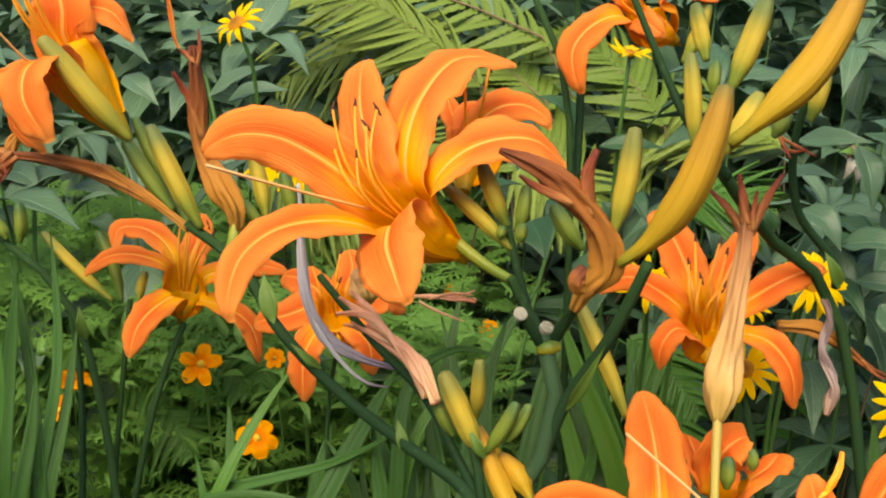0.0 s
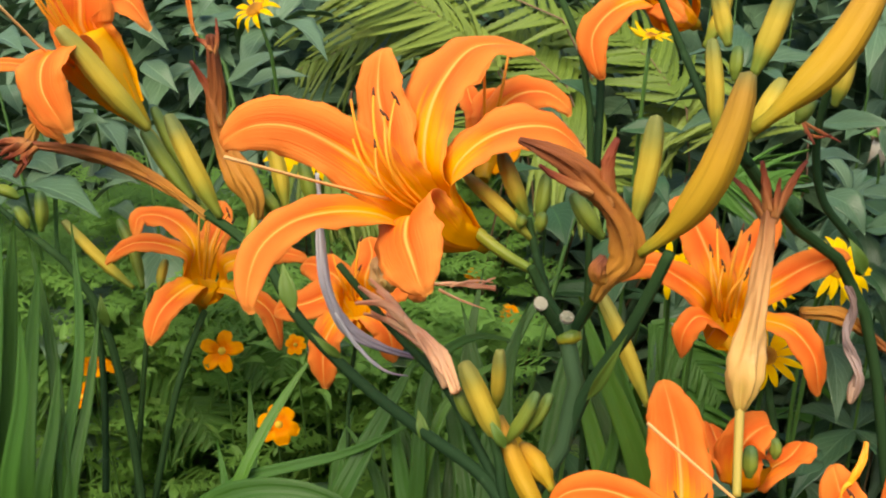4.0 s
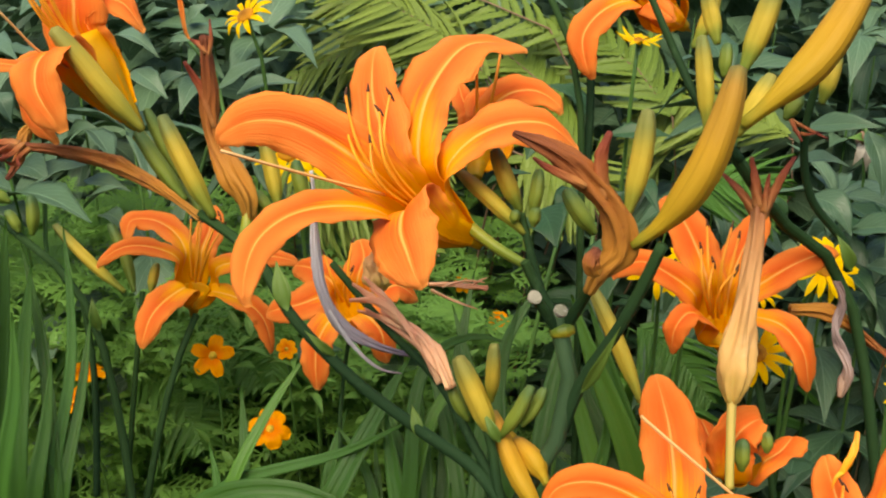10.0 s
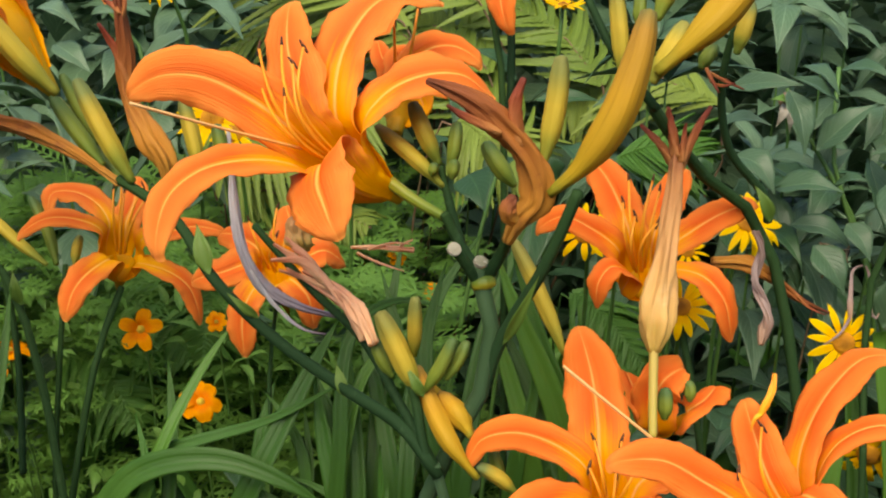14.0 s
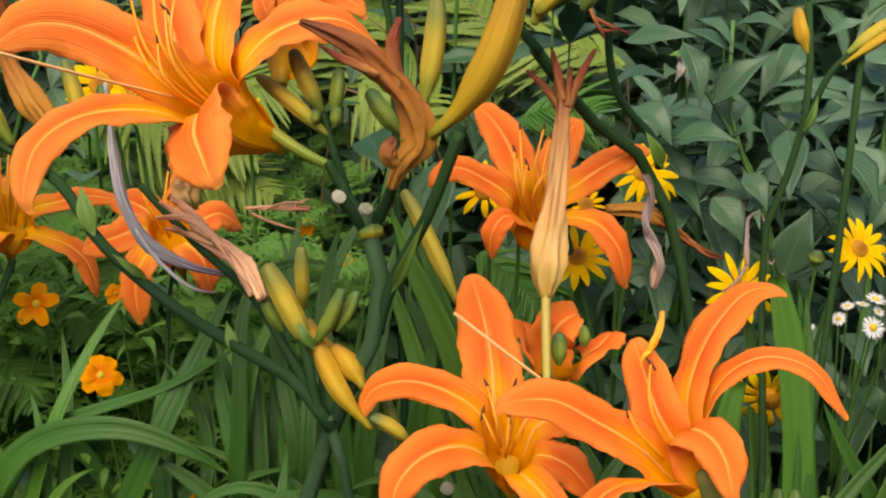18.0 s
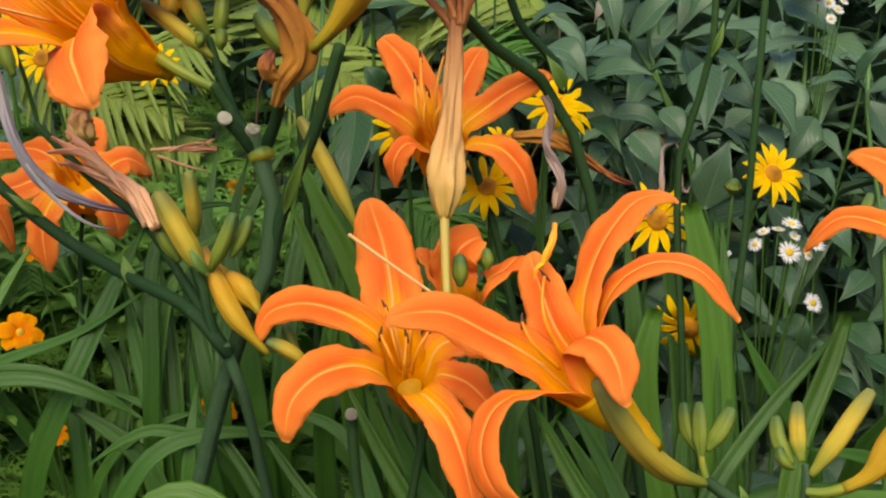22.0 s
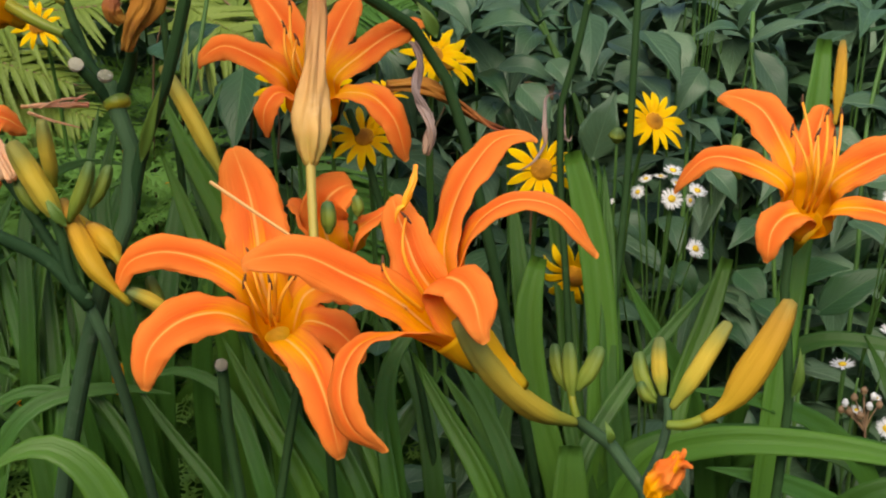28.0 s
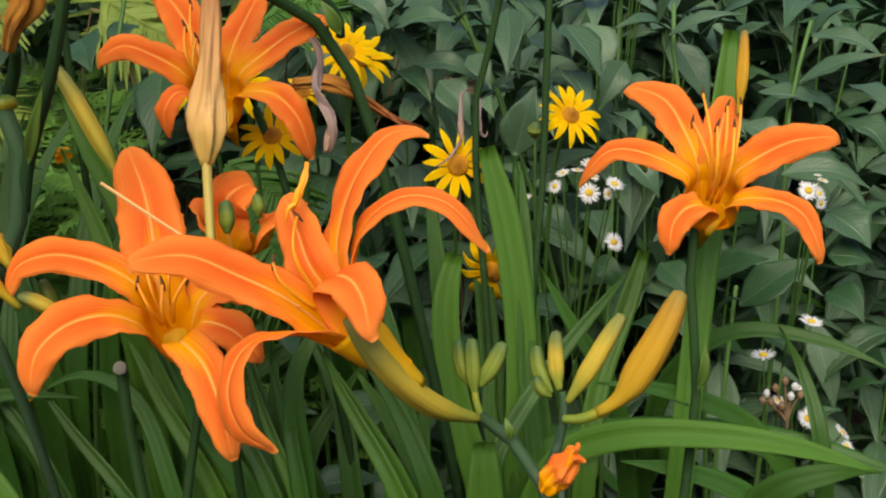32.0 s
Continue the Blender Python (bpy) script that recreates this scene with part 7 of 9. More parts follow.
strap(clump_far_east, ((0.1903, 0.3792, -0.0050), (0.1904, 0.3691, 0.2828), (0.1903, 0.3667, 0.4777), (0.1914, 0.3708, 0.4887), (0.1926, 0.3751, 0.4997)), 0.0171, True, (-0.1142, -0.6462, 0.7546), blunt=True)
strap(clump_far_east, ((0.1436, 0.3955, -0.0050), (0.1467, 0.3858, 0.2802), (0.1525, 0.3835, 0.4732), (0.1612, 0.3886, 0.4826), (0.1674, 0.3926, 0.4905)), 0.0110, False, (-0.1142, -0.6462, 0.7546))
strap(clump_far_east, ((0.1878, 0.3752, -0.0050), (0.1813, 0.3712, 0.2799), (0.1690, 0.3799, 0.4727), (0.1541, 0.3991, 0.5055), (0.1422, 0.4114, 0.5254)), 0.0110, True, (-0.1142, -0.6462, 0.7546))
strap(clump_far_east, ((0.2887, 0.3772, -0.0050), (0.2984, 0.3601, 0.2815), (0.3165, 0.3448, 0.4737), (0.3401, 0.3328, 0.4857), (0.3482, 0.3220, 0.4911)), 0.0168, False, (-0.1142, -0.6462, 0.7546))
strap(clump_far_east, ((0.3324, 0.3645, -0.0050), (0.3238, 0.3545, 0.2763), (0.3078, 0.3519, 0.4649), (0.2877, 0.3571, 0.4766), (0.2511, 0.3651, 0.4863)), 0.0129, False, (-0.1142, -0.6462, 0.7546))
strap(clump_far_east, ((0.2254, 0.3834, -0.0050), (0.2314, 0.3793, 0.2718), (0.2424, 0.3875, 0.4561), (0.2570, 0.4082, 0.5016), (0.2748, 0.4209, 0.5341), (0.2858, 0.4297, 0.5565)), 0.0104, True, (-0.1268, -0.6977, 0.7051), blunt=True)
strap(clump_far_east, ((0.2202, 0.3825, -0.0050), (0.2212, 0.3816, 0.2690), (0.2234, 0.3952, 0.4513), (0.2262, 0.4236, 0.5099), (0.2330, 0.4468, 0.5572), (0.2362, 0.4669, 0.5955)), 0.0089, False, (-0.1268, -0.6977, 0.7051))
strap(clump_far_east, ((0.1827, 0.4017, -0.0050), (0.1800, 0.3971, 0.2700), (0.1749, 0.4040, 0.4556), (0.1690, 0.4223, 0.4842), (0.1663, 0.4429, 0.5208), (0.1625, 0.4601, 0.5482)), 0.0099, False, (-0.1268, -0.6977, 0.7051))
strap(clump_far_east, ((0.1068, 0.4194, -0.0050), (0.1095, 0.4121, 0.2728), (0.1146, 0.4135, 0.4600), (0.1222, 0.4245, 0.4786), (0.1402, 0.4344, 0.4996), (0.1518, 0.4375, 0.5137)), 0.0110, False, (-0.1268, -0.6977, 0.7051))
strap(clump_far_east, ((0.1091, 0.4188, -0.0050), (0.1087, 0.4153, 0.2696), (0.1080, 0.4237, 0.4545), (0.1074, 0.4443, 0.4931), (0.1128, 0.4572, 0.5150)), 0.0098, False, (-0.1268, -0.6977, 0.7051))
strap(clump_far_east, ((0.2621, 0.4487, -0.0050), (0.2753, 0.4294, 0.2748), (0.3001, 0.4093, 0.4609), (0.3325, 0.3915, 0.4631), (0.3461, 0.3712, 0.4485)), 0.0101, False, (-0.1268, -0.6977, 0.7051))
strap(clump_far_east, ((0.1621, 0.4064, -0.0050), (0.1651, 0.4021, 0.2684), (0.1708, 0.4093, 0.4528), (0.1787, 0.4285, 0.4912), (0.1921, 0.4380, 0.5080)), 0.0099, False, (-0.1268, -0.6977, 0.7051))
strap(clump_far_east, ((0.2178, 0.3960, -0.0050), (0.2157, 0.3927, 0.2676), (0.2118, 0.4021, 0.4489), (0.2073, 0.4243, 0.4884), (0.2169, 0.4388, 0.5158)), 0.0101, False, (-0.1268, -0.6977, 0.7051))
clump_fore = thing("leaf_clump", (0.0823, 0.4061, 0.0000), 'bright strap leaves fanning out below the flowers', "leaves", "strap-leaf clumps")
strap(clump_fore, ((0.1045, 0.3598, -0.0050), (0.0962, 0.3575, 0.2948), (0.0795, 0.3680, 0.4955), (0.0600, 0.3908, 0.5335), (0.0492, 0.4066, 0.5557)), 0.0090, True, (-0.4062, -0.6829, 0.6072))
strap(clump_fore, ((0.1216, 0.3539, -0.0050), (0.1153, 0.3519, 0.2933), (0.1022, 0.3632, 0.4931), (0.0873, 0.3869, 0.5269), (0.0781, 0.4050, 0.5507)), 0.0085, False, (-0.4062, -0.6829, 0.6072))
strap(clump_fore, ((0.0720, 0.3705, -0.0050), (0.0632, 0.3666, 0.2944), (0.0453, 0.3738, 0.4945), (0.0246, 0.3929, 0.5208), (0.0098, 0.4087, 0.5406)), 0.0074, False, (-0.4062, -0.6829, 0.6072))
strap(clump_fore, ((0.1144, 0.3556, -0.0050), (0.1139, 0.3515, 0.2930), (0.1124, 0.3599, 0.4952), (0.1118, 0.3784, 0.5291), (0.1205, 0.3914, 0.5525)), 0.0084, False, (-0.4062, -0.6829, 0.6072))
strap(clump_fore, ((0.1706, 0.3414, -0.0050), (0.1638, 0.3396, 0.2922), (0.1507, 0.3530, 0.4938), (0.1350, 0.3770, 0.5268), (0.1265, 0.3932, 0.5456)), 0.0084, True, (-0.4062, -0.6829, 0.6072))
strap(clump_fore, ((0.1221, 0.3621, -0.0050), (0.1184, 0.3574, 0.2913), (0.1107, 0.3644, 0.4924), (0.1024, 0.3811, 0.5182), (0.0965, 0.4013, 0.5398)), 0.0073, True, (-0.4062, -0.6829, 0.6072))
strap(clump_fore, ((0.1045, 0.3664, -0.0050), (0.0987, 0.3626, 0.2919), (0.0865, 0.3704, 0.4907), (0.0728, 0.3899, 0.5162), (0.0656, 0.4086, 0.5396)), 0.0080, False, (-0.4062, -0.6829, 0.6072))
strap(clump_fore, ((0.0462, 0.3716, -0.0050), (0.0376, 0.3690, 0.2949), (0.0204, 0.3787, 0.4950), (0.0002, 0.4012, 0.5299), (-0.0175, 0.4162, 0.5452)), 0.0080, False, (-0.4062, -0.6829, 0.6072))
clump_low = thing("leaf_clump", (-0.0066, 0.3901, 0.0000), 'low broad shining strap leaf', "leaves", "strap-leaf clumps")
strap(clump_low, ((0.0183, 0.3378, -0.0050), (0.0164, 0.3280, 0.3080), (0.0108, 0.3248, 0.5176), (0.0066, 0.3302, 0.5315), (-0.0008, 0.3351, 0.5423), (-0.0115, 0.3388, 0.5483), (-0.0239, 0.3400, 0.5465), (-0.0344, 0.3388, 0.5388)), 0.0165, True, (-0.0460, -0.6224, 0.7813))

# ---- broad-leaved herbs with leaves of their own ----
herb_right = thing("leafy_plant", (0.2520, 0.5612, 0.0000), 'grey-green herb with broad smooth lance-shaped leaves', "plant", "broad-leaved plants")
stem(herb_right, ((0.2520, 0.5612, -0.0100), (0.2774, 0.5051, 0.3302), (0.2543, 0.5485, 0.5811), (0.2472, 0.5617, 0.6173), (0.2353, 0.5718, 0.6435), (0.2355, 0.5928, 0.7058)), 0.0022, 0.0015, GREEN_STEM)
stem(herb_right, ((0.2520, 0.5612, -0.0100), (0.2948, 0.5092, 0.3489), (0.2510, 0.5572, 0.6052), (0.2394, 0.5694, 0.6375), (0.2232, 0.5790, 0.6617), (0.2074, 0.5912, 0.6938)), 0.0022, 0.0015, GREEN_STEM)
broad_leaf(herb_right, (0.1680, 0.5692, 0.6985), (0.1980, 0.5432, 0.7048), 0.0126, LEAF, 0.0030, (-0.3879, -0.5437, 0.7443))
broad_leaf(herb_right, (0.2192, 0.5677, 0.6650), (0.2474, 0.5647, 0.6913), 0.0192, LEAF, 0.0050, (-0.2444, -0.4575, 0.8550))
broad_leaf(herb_right, (0.1663, 0.5849, 0.6705), (0.1919, 0.5655, 0.6788), 0.0143, LEAF, 0.0069, (-0.1179, -0.3720, 0.9207))
broad_leaf(herb_right, (0.2269, 0.5864, 0.6470), (0.2465, 0.5852, 0.6611), 0.0198, LEAF, 0.0030, (-0.0380, -0.5479, 0.8357))
broad_leaf(herb_right, (0.2451, 0.5593, 0.6651), (0.2855, 0.5424, 0.6706), 0.0109, LEAF, 0.0050, (0.0751, -0.4392, 0.8952))
broad_leaf(herb_right, (0.2549, 0.5692, 0.6592), (0.2793, 0.5338, 0.6370), 0.0129, LEAF, 0.0071, (0.1959, -0.6160, 0.7630))
broad_leaf(herb_right, (0.2542, 0.5811, 0.6573), (0.2618, 0.5562, 0.6145), 0.0219, LEAF, 0.0030, (0.2800, -0.4910, 0.8249))
broad_leaf(herb_right, (0.1918, 0.5513, 0.6482), (0.2207, 0.5303, 0.6523), 0.0192, LEAF, 0.0050, (-0.2986, -0.3425, 0.8908))
broad_leaf(herb_right, (0.2051, 0.5557, 0.6266), (0.2367, 0.5451, 0.6154), 0.0150, LEAF, 0.0070, (-0.2629, -0.5136, 0.8168))
broad_leaf(herb_right, (0.2713, 0.5656, 0.6354), (0.2898, 0.5448, 0.6239), 0.0188, LEAF, 0.0030, (-0.1287, -0.4211, 0.8978))
broad_leaf(herb_right, (0.2419, 0.6037, 0.7023), (0.2606, 0.5762, 0.7014), 0.0125, LEAF, 0.0050, (-0.0444, -0.6127, 0.7891))
broad_leaf(herb_right, (0.2018, 0.5735, 0.6964), (0.2067, 0.5526, 0.6647), 0.0175, LEAF, 0.0070, (0.0763, -0.4944, 0.8659))
broad_leaf(herb_right, (0.2380, 0.5523, 0.6060), (0.2550, 0.5357, 0.6204), 0.0125, LEAF, 0.0030, (0.1672, -0.3921, 0.9046))
broad_leaf(herb_right, (0.2060, 0.5672, 0.6049), (0.2147, 0.5564, 0.5878), 0.0150, LEAF, 0.0050, (0.2925, -0.5465, 0.7847))
broad_leaf(herb_right, (0.1707, 0.5570, 0.6645), (0.1868, 0.5357, 0.6498), 0.0172, LEAF, 0.0069, (-0.3193, -0.3872, 0.8650))
broad_leaf(herb_right, (0.2305, 0.5751, 0.6896), (0.1963, 0.5581, 0.7065), 0.0125, LEAF, 0.0030, (-0.2821, -0.5735, 0.7691))
broad_leaf(herb_right, (0.2624, 0.5835, 0.6858), (0.2454, 0.5688, 0.6654), 0.0146, LEAF, 0.0050, (-0.1404, -0.4752, 0.8686))
broad_leaf(herb_right, (0.2375, 0.5833, 0.6408), (0.2151, 0.5591, 0.6234), 0.0167, LEAF, 0.0070, (-0.0222, -0.3823, 0.9238))
broad_leaf(herb_right, (0.2637, 0.5680, 0.6963), (0.2489, 0.5583, 0.6756), 0.0167, LEAF, 0.0030, (0.0774, -0.5545, 0.8286))
broad_leaf(herb_right, (0.2123, 0.5888, 0.7066), (0.2278, 0.5685, 0.6947), 0.0146, LEAF, 0.0050, (0.1742, -0.4414, 0.8802))
broad_leaf(herb_right, (0.1911, 0.5785, 0.6406), (0.1670, 0.5505, 0.6271), 0.0164, LEAF, 0.0069, (0.3047, -0.6052, 0.7354))
broad_leaf(herb_right, (0.2133, 0.5401, 0.6201), (0.2255, 0.5226, 0.5995), 0.0187, LEAF, 0.0030, (-0.3413, -0.4357, 0.8329))
herb_far_right = thing("leafy_plant", (0.3204, 0.5824, 0.0000), 'dark green herb with broad pointed leaves in whorls', "plant", "broad-leaved plants")
stem(herb_far_right, ((0.3204, 0.5824, -0.0100), (0.3055, 0.5307, 0.3228), (0.3238, 0.5690, 0.5713), (0.3329, 0.5904, 0.6368), (0.3371, 0.6093, 0.6938)), 0.0023, 0.0016, GREEN_STEM)
broad_leaf(herb_far_right, (0.3121, 0.5860, 0.6910), (0.3269, 0.5565, 0.6844), 0.0263, LEAF_BLUE, 0.0030, (-0.3879, -0.5437, 0.7443))
broad_leaf(herb_far_right, (0.3155, 0.5949, 0.6810), (0.3425, 0.5747, 0.6596), 0.0306, LEAF_BLUE, 0.0050, (-0.2444, -0.4575, 0.8550))
broad_leaf(herb_far_right, (0.2977, 0.5976, 0.6452), (0.3434, 0.5754, 0.6558), 0.0136, LEAF_BLUE, 0.0071, (-0.1179, -0.3720, 0.9207))
broad_leaf(herb_far_right, (0.3406, 0.5977, 0.6239), (0.3590, 0.5925, 0.6274), 0.0097, LEAF_BLUE, 0.0030, (-0.0380, -0.5479, 0.8357))
broad_leaf(herb_far_right, (0.3072, 0.5752, 0.6388), (0.3100, 0.5498, 0.6088), 0.0263, LEAF_BLUE, 0.0050, (0.0751, -0.4392, 0.8952))
broad_leaf(herb_far_right, (0.3265, 0.5738, 0.6047), (0.3376, 0.5444, 0.5967), 0.0145, LEAF_BLUE, 0.0071, (0.1959, -0.6160, 0.7630))
broad_leaf(herb_far_right, (0.3043, 0.6193, 0.6929), (0.3227, 0.6108, 0.7027), 0.0131, LEAF_BLUE, 0.0030, (0.2800, -0.4910, 0.8249))
broad_leaf(herb_far_right, (0.3169, 0.5902, 0.7052), (0.3323, 0.5669, 0.7017), 0.0175, LEAF_BLUE, 0.0050, (-0.2986, -0.3425, 0.8908))
broad_leaf(herb_far_right, (0.2845, 0.5745, 0.6104), (0.3040, 0.5634, 0.5970), 0.0175, LEAF_BLUE, 0.0071, (-0.2629, -0.5136, 0.8168))
broad_leaf(herb_far_right, (0.3011, 0.5877, 0.6178), (0.2746, 0.5700, 0.6006), 0.0198, LEAF_BLUE, 0.0030, (-0.1287, -0.4211, 0.8978))
broad_leaf(herb_far_right, (0.3189, 0.5869, 0.5847), (0.3268, 0.5573, 0.5752), 0.0198, LEAF_BLUE, 0.0050, (-0.0444, -0.6127, 0.7891))
herb_east = thing("leafy_plant", (0.3437, 0.5146, 0.0000), 'dark green herb with smooth lance-shaped leaves', "plant", "broad-leaved plants")
stem(herb_east, ((0.3437, 0.5146, -0.0100), (0.3438, 0.4590, 0.2986), (0.3473, 0.4993, 0.5284), (0.3481, 0.5176, 0.5751), (0.3446, 0.5364, 0.6219), (0.3476, 0.5469, 0.6511)), 0.0021, 0.0015, GREEN_STEM)
stem(herb_east, ((0.3437, 0.5146, -0.0100), (0.3617, 0.4545, 0.2976), (0.3916, 0.4882, 0.5279), (0.4025, 0.5114, 0.5939), (0.4192, 0.5253, 0.6404)), 0.0021, 0.0015, GREEN_STEM)
broad_leaf(herb_east, (0.2525, 0.5450, 0.6550), (0.2420, 0.5097, 0.6268), 0.0194, LEAF, 0.0030, (-0.4315, -0.4689, 0.7706))
broad_leaf(herb_east, (0.3387, 0.5306, 0.6374), (0.3743, 0.5162, 0.6483), 0.0126, LEAF, 0.0050, (-0.2759, -0.3973, 0.8752))
broad_leaf(herb_east, (0.3441, 0.5423, 0.6371), (0.3064, 0.5329, 0.6420), 0.0106, LEAF, 0.0071, (-0.1384, -0.3258, 0.9353))
broad_leaf(herb_east, (0.3508, 0.5509, 0.6294), (0.3642, 0.5302, 0.5954), 0.0196, LEAF, 0.0030, (-0.0825, -0.5127, 0.8546))
broad_leaf(herb_east, (0.4084, 0.5066, 0.6364), (0.4361, 0.4809, 0.6276), 0.0150, LEAF, 0.0050, (0.0444, -0.4167, 0.9079))
broad_leaf(herb_east, (0.4152, 0.5177, 0.6354), (0.4313, 0.4935, 0.6512), 0.0126, LEAF, 0.0071, (0.1396, -0.6109, 0.7793))
broad_leaf(herb_east, (0.3905, 0.5246, 0.6034), (0.4221, 0.5046, 0.5975), 0.0188, LEAF, 0.0030, (0.2398, -0.4951, 0.8351))
broad_leaf(herb_east, (0.3970, 0.4945, 0.6149), (0.4327, 0.4710, 0.6312), 0.0130, LEAF, 0.0050, (-0.3149, -0.2756, 0.9082))
broad_leaf(herb_east, (0.3890, 0.4906, 0.5661), (0.4316, 0.4729, 0.5593), 0.0188, LEAF, 0.0071, (-0.3020, -0.4520, 0.8394))
broad_leaf(herb_east, (0.4174, 0.4877, 0.5432), (0.4297, 0.4634, 0.5286), 0.0306, LEAF, 0.0030, (-0.1556, -0.3740, 0.9143))
broad_leaf(herb_east, (0.2945, 0.5304, 0.5419), (0.2924, 0.4999, 0.5296), 0.0172, LEAF, 0.0051, (-0.0978, -0.5777, 0.8104))
broad_leaf(herb_east, (0.2496, 0.5231, 0.5807), (0.2623, 0.5250, 0.6176), 0.0228, LEAF, 0.0071, (0.0382, -0.4726, 0.8805))
broad_leaf(herb_east, (0.2862, 0.5525, 0.6431), (0.2966, 0.5198, 0.6190), 0.0248, LEAF, 0.0030, (0.1417, -0.3809, 0.9137))
broad_leaf(herb_east, (0.3208, 0.5485, 0.6211), (0.3025, 0.5392, 0.5966), 0.0184, LEAF, 0.0050, (0.2444, -0.5530, 0.7966))
broad_leaf(herb_east, (0.3283, 0.5232, 0.6456), (0.3392, 0.5130, 0.6660), 0.0122, LEAF, 0.0071, (-0.3415, -0.3182, 0.8844))
broad_leaf(herb_east, (0.3679, 0.5213, 0.6317), (0.3800, 0.4978, 0.6469), 0.0122, LEAF, 0.0030, (-0.3295, -0.5106, 0.7942))
broad_leaf(herb_east, (0.3777, 0.5154, 0.5884), (0.3954, 0.4952, 0.5732), 0.0184, LEAF, 0.0050, (-0.1744, -0.4271, 0.8872))
broad_leaf(herb_east, (0.3653, 0.5235, 0.5676), (0.3387, 0.5040, 0.5540), 0.0164, LEAF, 0.0071, (-0.0446, -0.3475, 0.9366))
broad_leaf(herb_east, (0.3084, 0.5083, 0.5768), (0.3205, 0.4940, 0.5590), 0.0184, LEAF, 0.0030, (0.0311, -0.5335, 0.8453))
broad_leaf(herb_east, (0.3074, 0.5293, 0.5966), (0.3166, 0.5086, 0.5885), 0.0164, LEAF, 0.0051, (0.1421, -0.4314, 0.8909))
broad_leaf(herb_east, (0.2857, 0.5557, 0.6175), (0.2911, 0.5213, 0.5997), 0.0204, LEAF, 0.0071, (0.2481, -0.6143, 0.7490))
broad_leaf(herb_east, (0.2295, 0.5406, 0.6322), (0.2370, 0.5235, 0.6173), 0.0142, LEAF, 0.0030, (-0.3700, -0.3647, 0.8545))
broad_leaf(herb_east, (0.2262, 0.5595, 0.6451), (0.2377, 0.5404, 0.6554), 0.0122, LEAF, 0.0050, (-0.2292, -0.3016, 0.9255))
broad_leaf(herb_east, (0.2618, 0.5261, 0.5454), (0.2791, 0.5121, 0.5309), 0.0164, LEAF, 0.0071, (-0.1950, -0.4851, 0.8524))
broad_leaf(herb_east, (0.3460, 0.5175, 0.5400), (0.3222, 0.5036, 0.5295), 0.0142, LEAF, 0.0030, (-0.0559, -0.3974, 0.9159))
broad_leaf(herb_east, (0.3801, 0.4798, 0.5495), (0.3851, 0.4494, 0.5428), 0.0204, LEAF, 0.0051, (0.0229, -0.5989, 0.8005))
broad_leaf(herb_east, (0.4286, 0.4965, 0.5893), (0.4432, 0.4771, 0.5744), 0.0244, LEAF, 0.0071, (0.1420, -0.4867, 0.8619))
broad_leaf(herb_east, (0.4396, 0.5135, 0.6058), (0.4488, 0.4867, 0.5965), 0.0224, LEAF, 0.0030, (0.2293, -0.3920, 0.8909))
herb_low_east = thing("leafy_plant", (0.3393, 0.4714, 0.0000), 'low herb with rounded dark leaves', "plant", "broad-leaved plants")
stem(herb_low_east, ((0.3393, 0.4714, -0.0100), (0.3200, 0.4262, 0.2559), (0.3436, 0.4525, 0.4516), (0.3510, 0.4637, 0.4835), (0.3581, 0.4735, 0.5118)), 0.0020, 0.0015, GREEN_STEM)
broad_leaf(herb_low_east, (0.3362, 0.4591, 0.5283), (0.3535, 0.4342, 0.5428), 0.0183, LEAF_DARK, 0.0030, (-0.4315, -0.4689, 0.7706))
broad_leaf(herb_low_east, (0.3533, 0.4595, 0.5069), (0.3909, 0.4506, 0.5328), 0.0222, LEAF_DARK, 0.0051, (-0.2759, -0.3973, 0.8752))
broad_leaf(herb_low_east, (0.3445, 0.4704, 0.4959), (0.3526, 0.4542, 0.5123), 0.0080, LEAF_DARK, 0.0071, (-0.1384, -0.3258, 0.9353))
broad_leaf(herb_low_east, (0.4135, 0.4770, 0.5219), (0.4338, 0.4664, 0.5190), 0.0222, LEAF_DARK, 0.0030, (-0.0825, -0.5127, 0.8546))
broad_leaf(herb_low_east, (0.3187, 0.4650, 0.5156), (0.3296, 0.4417, 0.5032), 0.0179, LEAF_DARK, 0.0051, (0.0444, -0.4167, 0.9079))
broad_leaf(herb_low_east, (0.2986, 0.4749, 0.4962), (0.3109, 0.4452, 0.4954), 0.0159, LEAF_DARK, 0.0071, (0.1396, -0.6109, 0.7793))
broad_leaf(herb_low_east, (0.3703, 0.4669, 0.4864), (0.3839, 0.4490, 0.4750), 0.0139, LEAF_DARK, 0.0030, (0.2398, -0.4951, 0.8351))
broad_leaf(herb_low_east, (0.3917, 0.4408, 0.5171), (0.3979, 0.4156, 0.5106), 0.0179, LEAF_DARK, 0.0051, (-0.3149, -0.2756, 0.9082))
broad_leaf(herb_low_east, (0.2802, 0.4859, 0.5287), (0.2907, 0.4736, 0.5153), 0.0140, LEAF_DARK, 0.0071, (-0.3020, -0.4520, 0.8394))
broad_leaf(herb_low_east, (0.3199, 0.4876, 0.5236), (0.3277, 0.4649, 0.5103), 0.0179, LEAF_DARK, 0.0030, (-0.1556, -0.3740, 0.9143))
broad_leaf(herb_low_east, (0.4141, 0.4490, 0.4524), (0.4224, 0.4265, 0.4675), 0.0080, LEAF_DARK, 0.0051, (-0.0978, -0.5777, 0.8104))
broad_leaf(herb_low_east, (0.3764, 0.4237, 0.4490), (0.3915, 0.4155, 0.4624), 0.0099, LEAF_DARK, 0.0071, (0.0382, -0.4726, 0.8805))
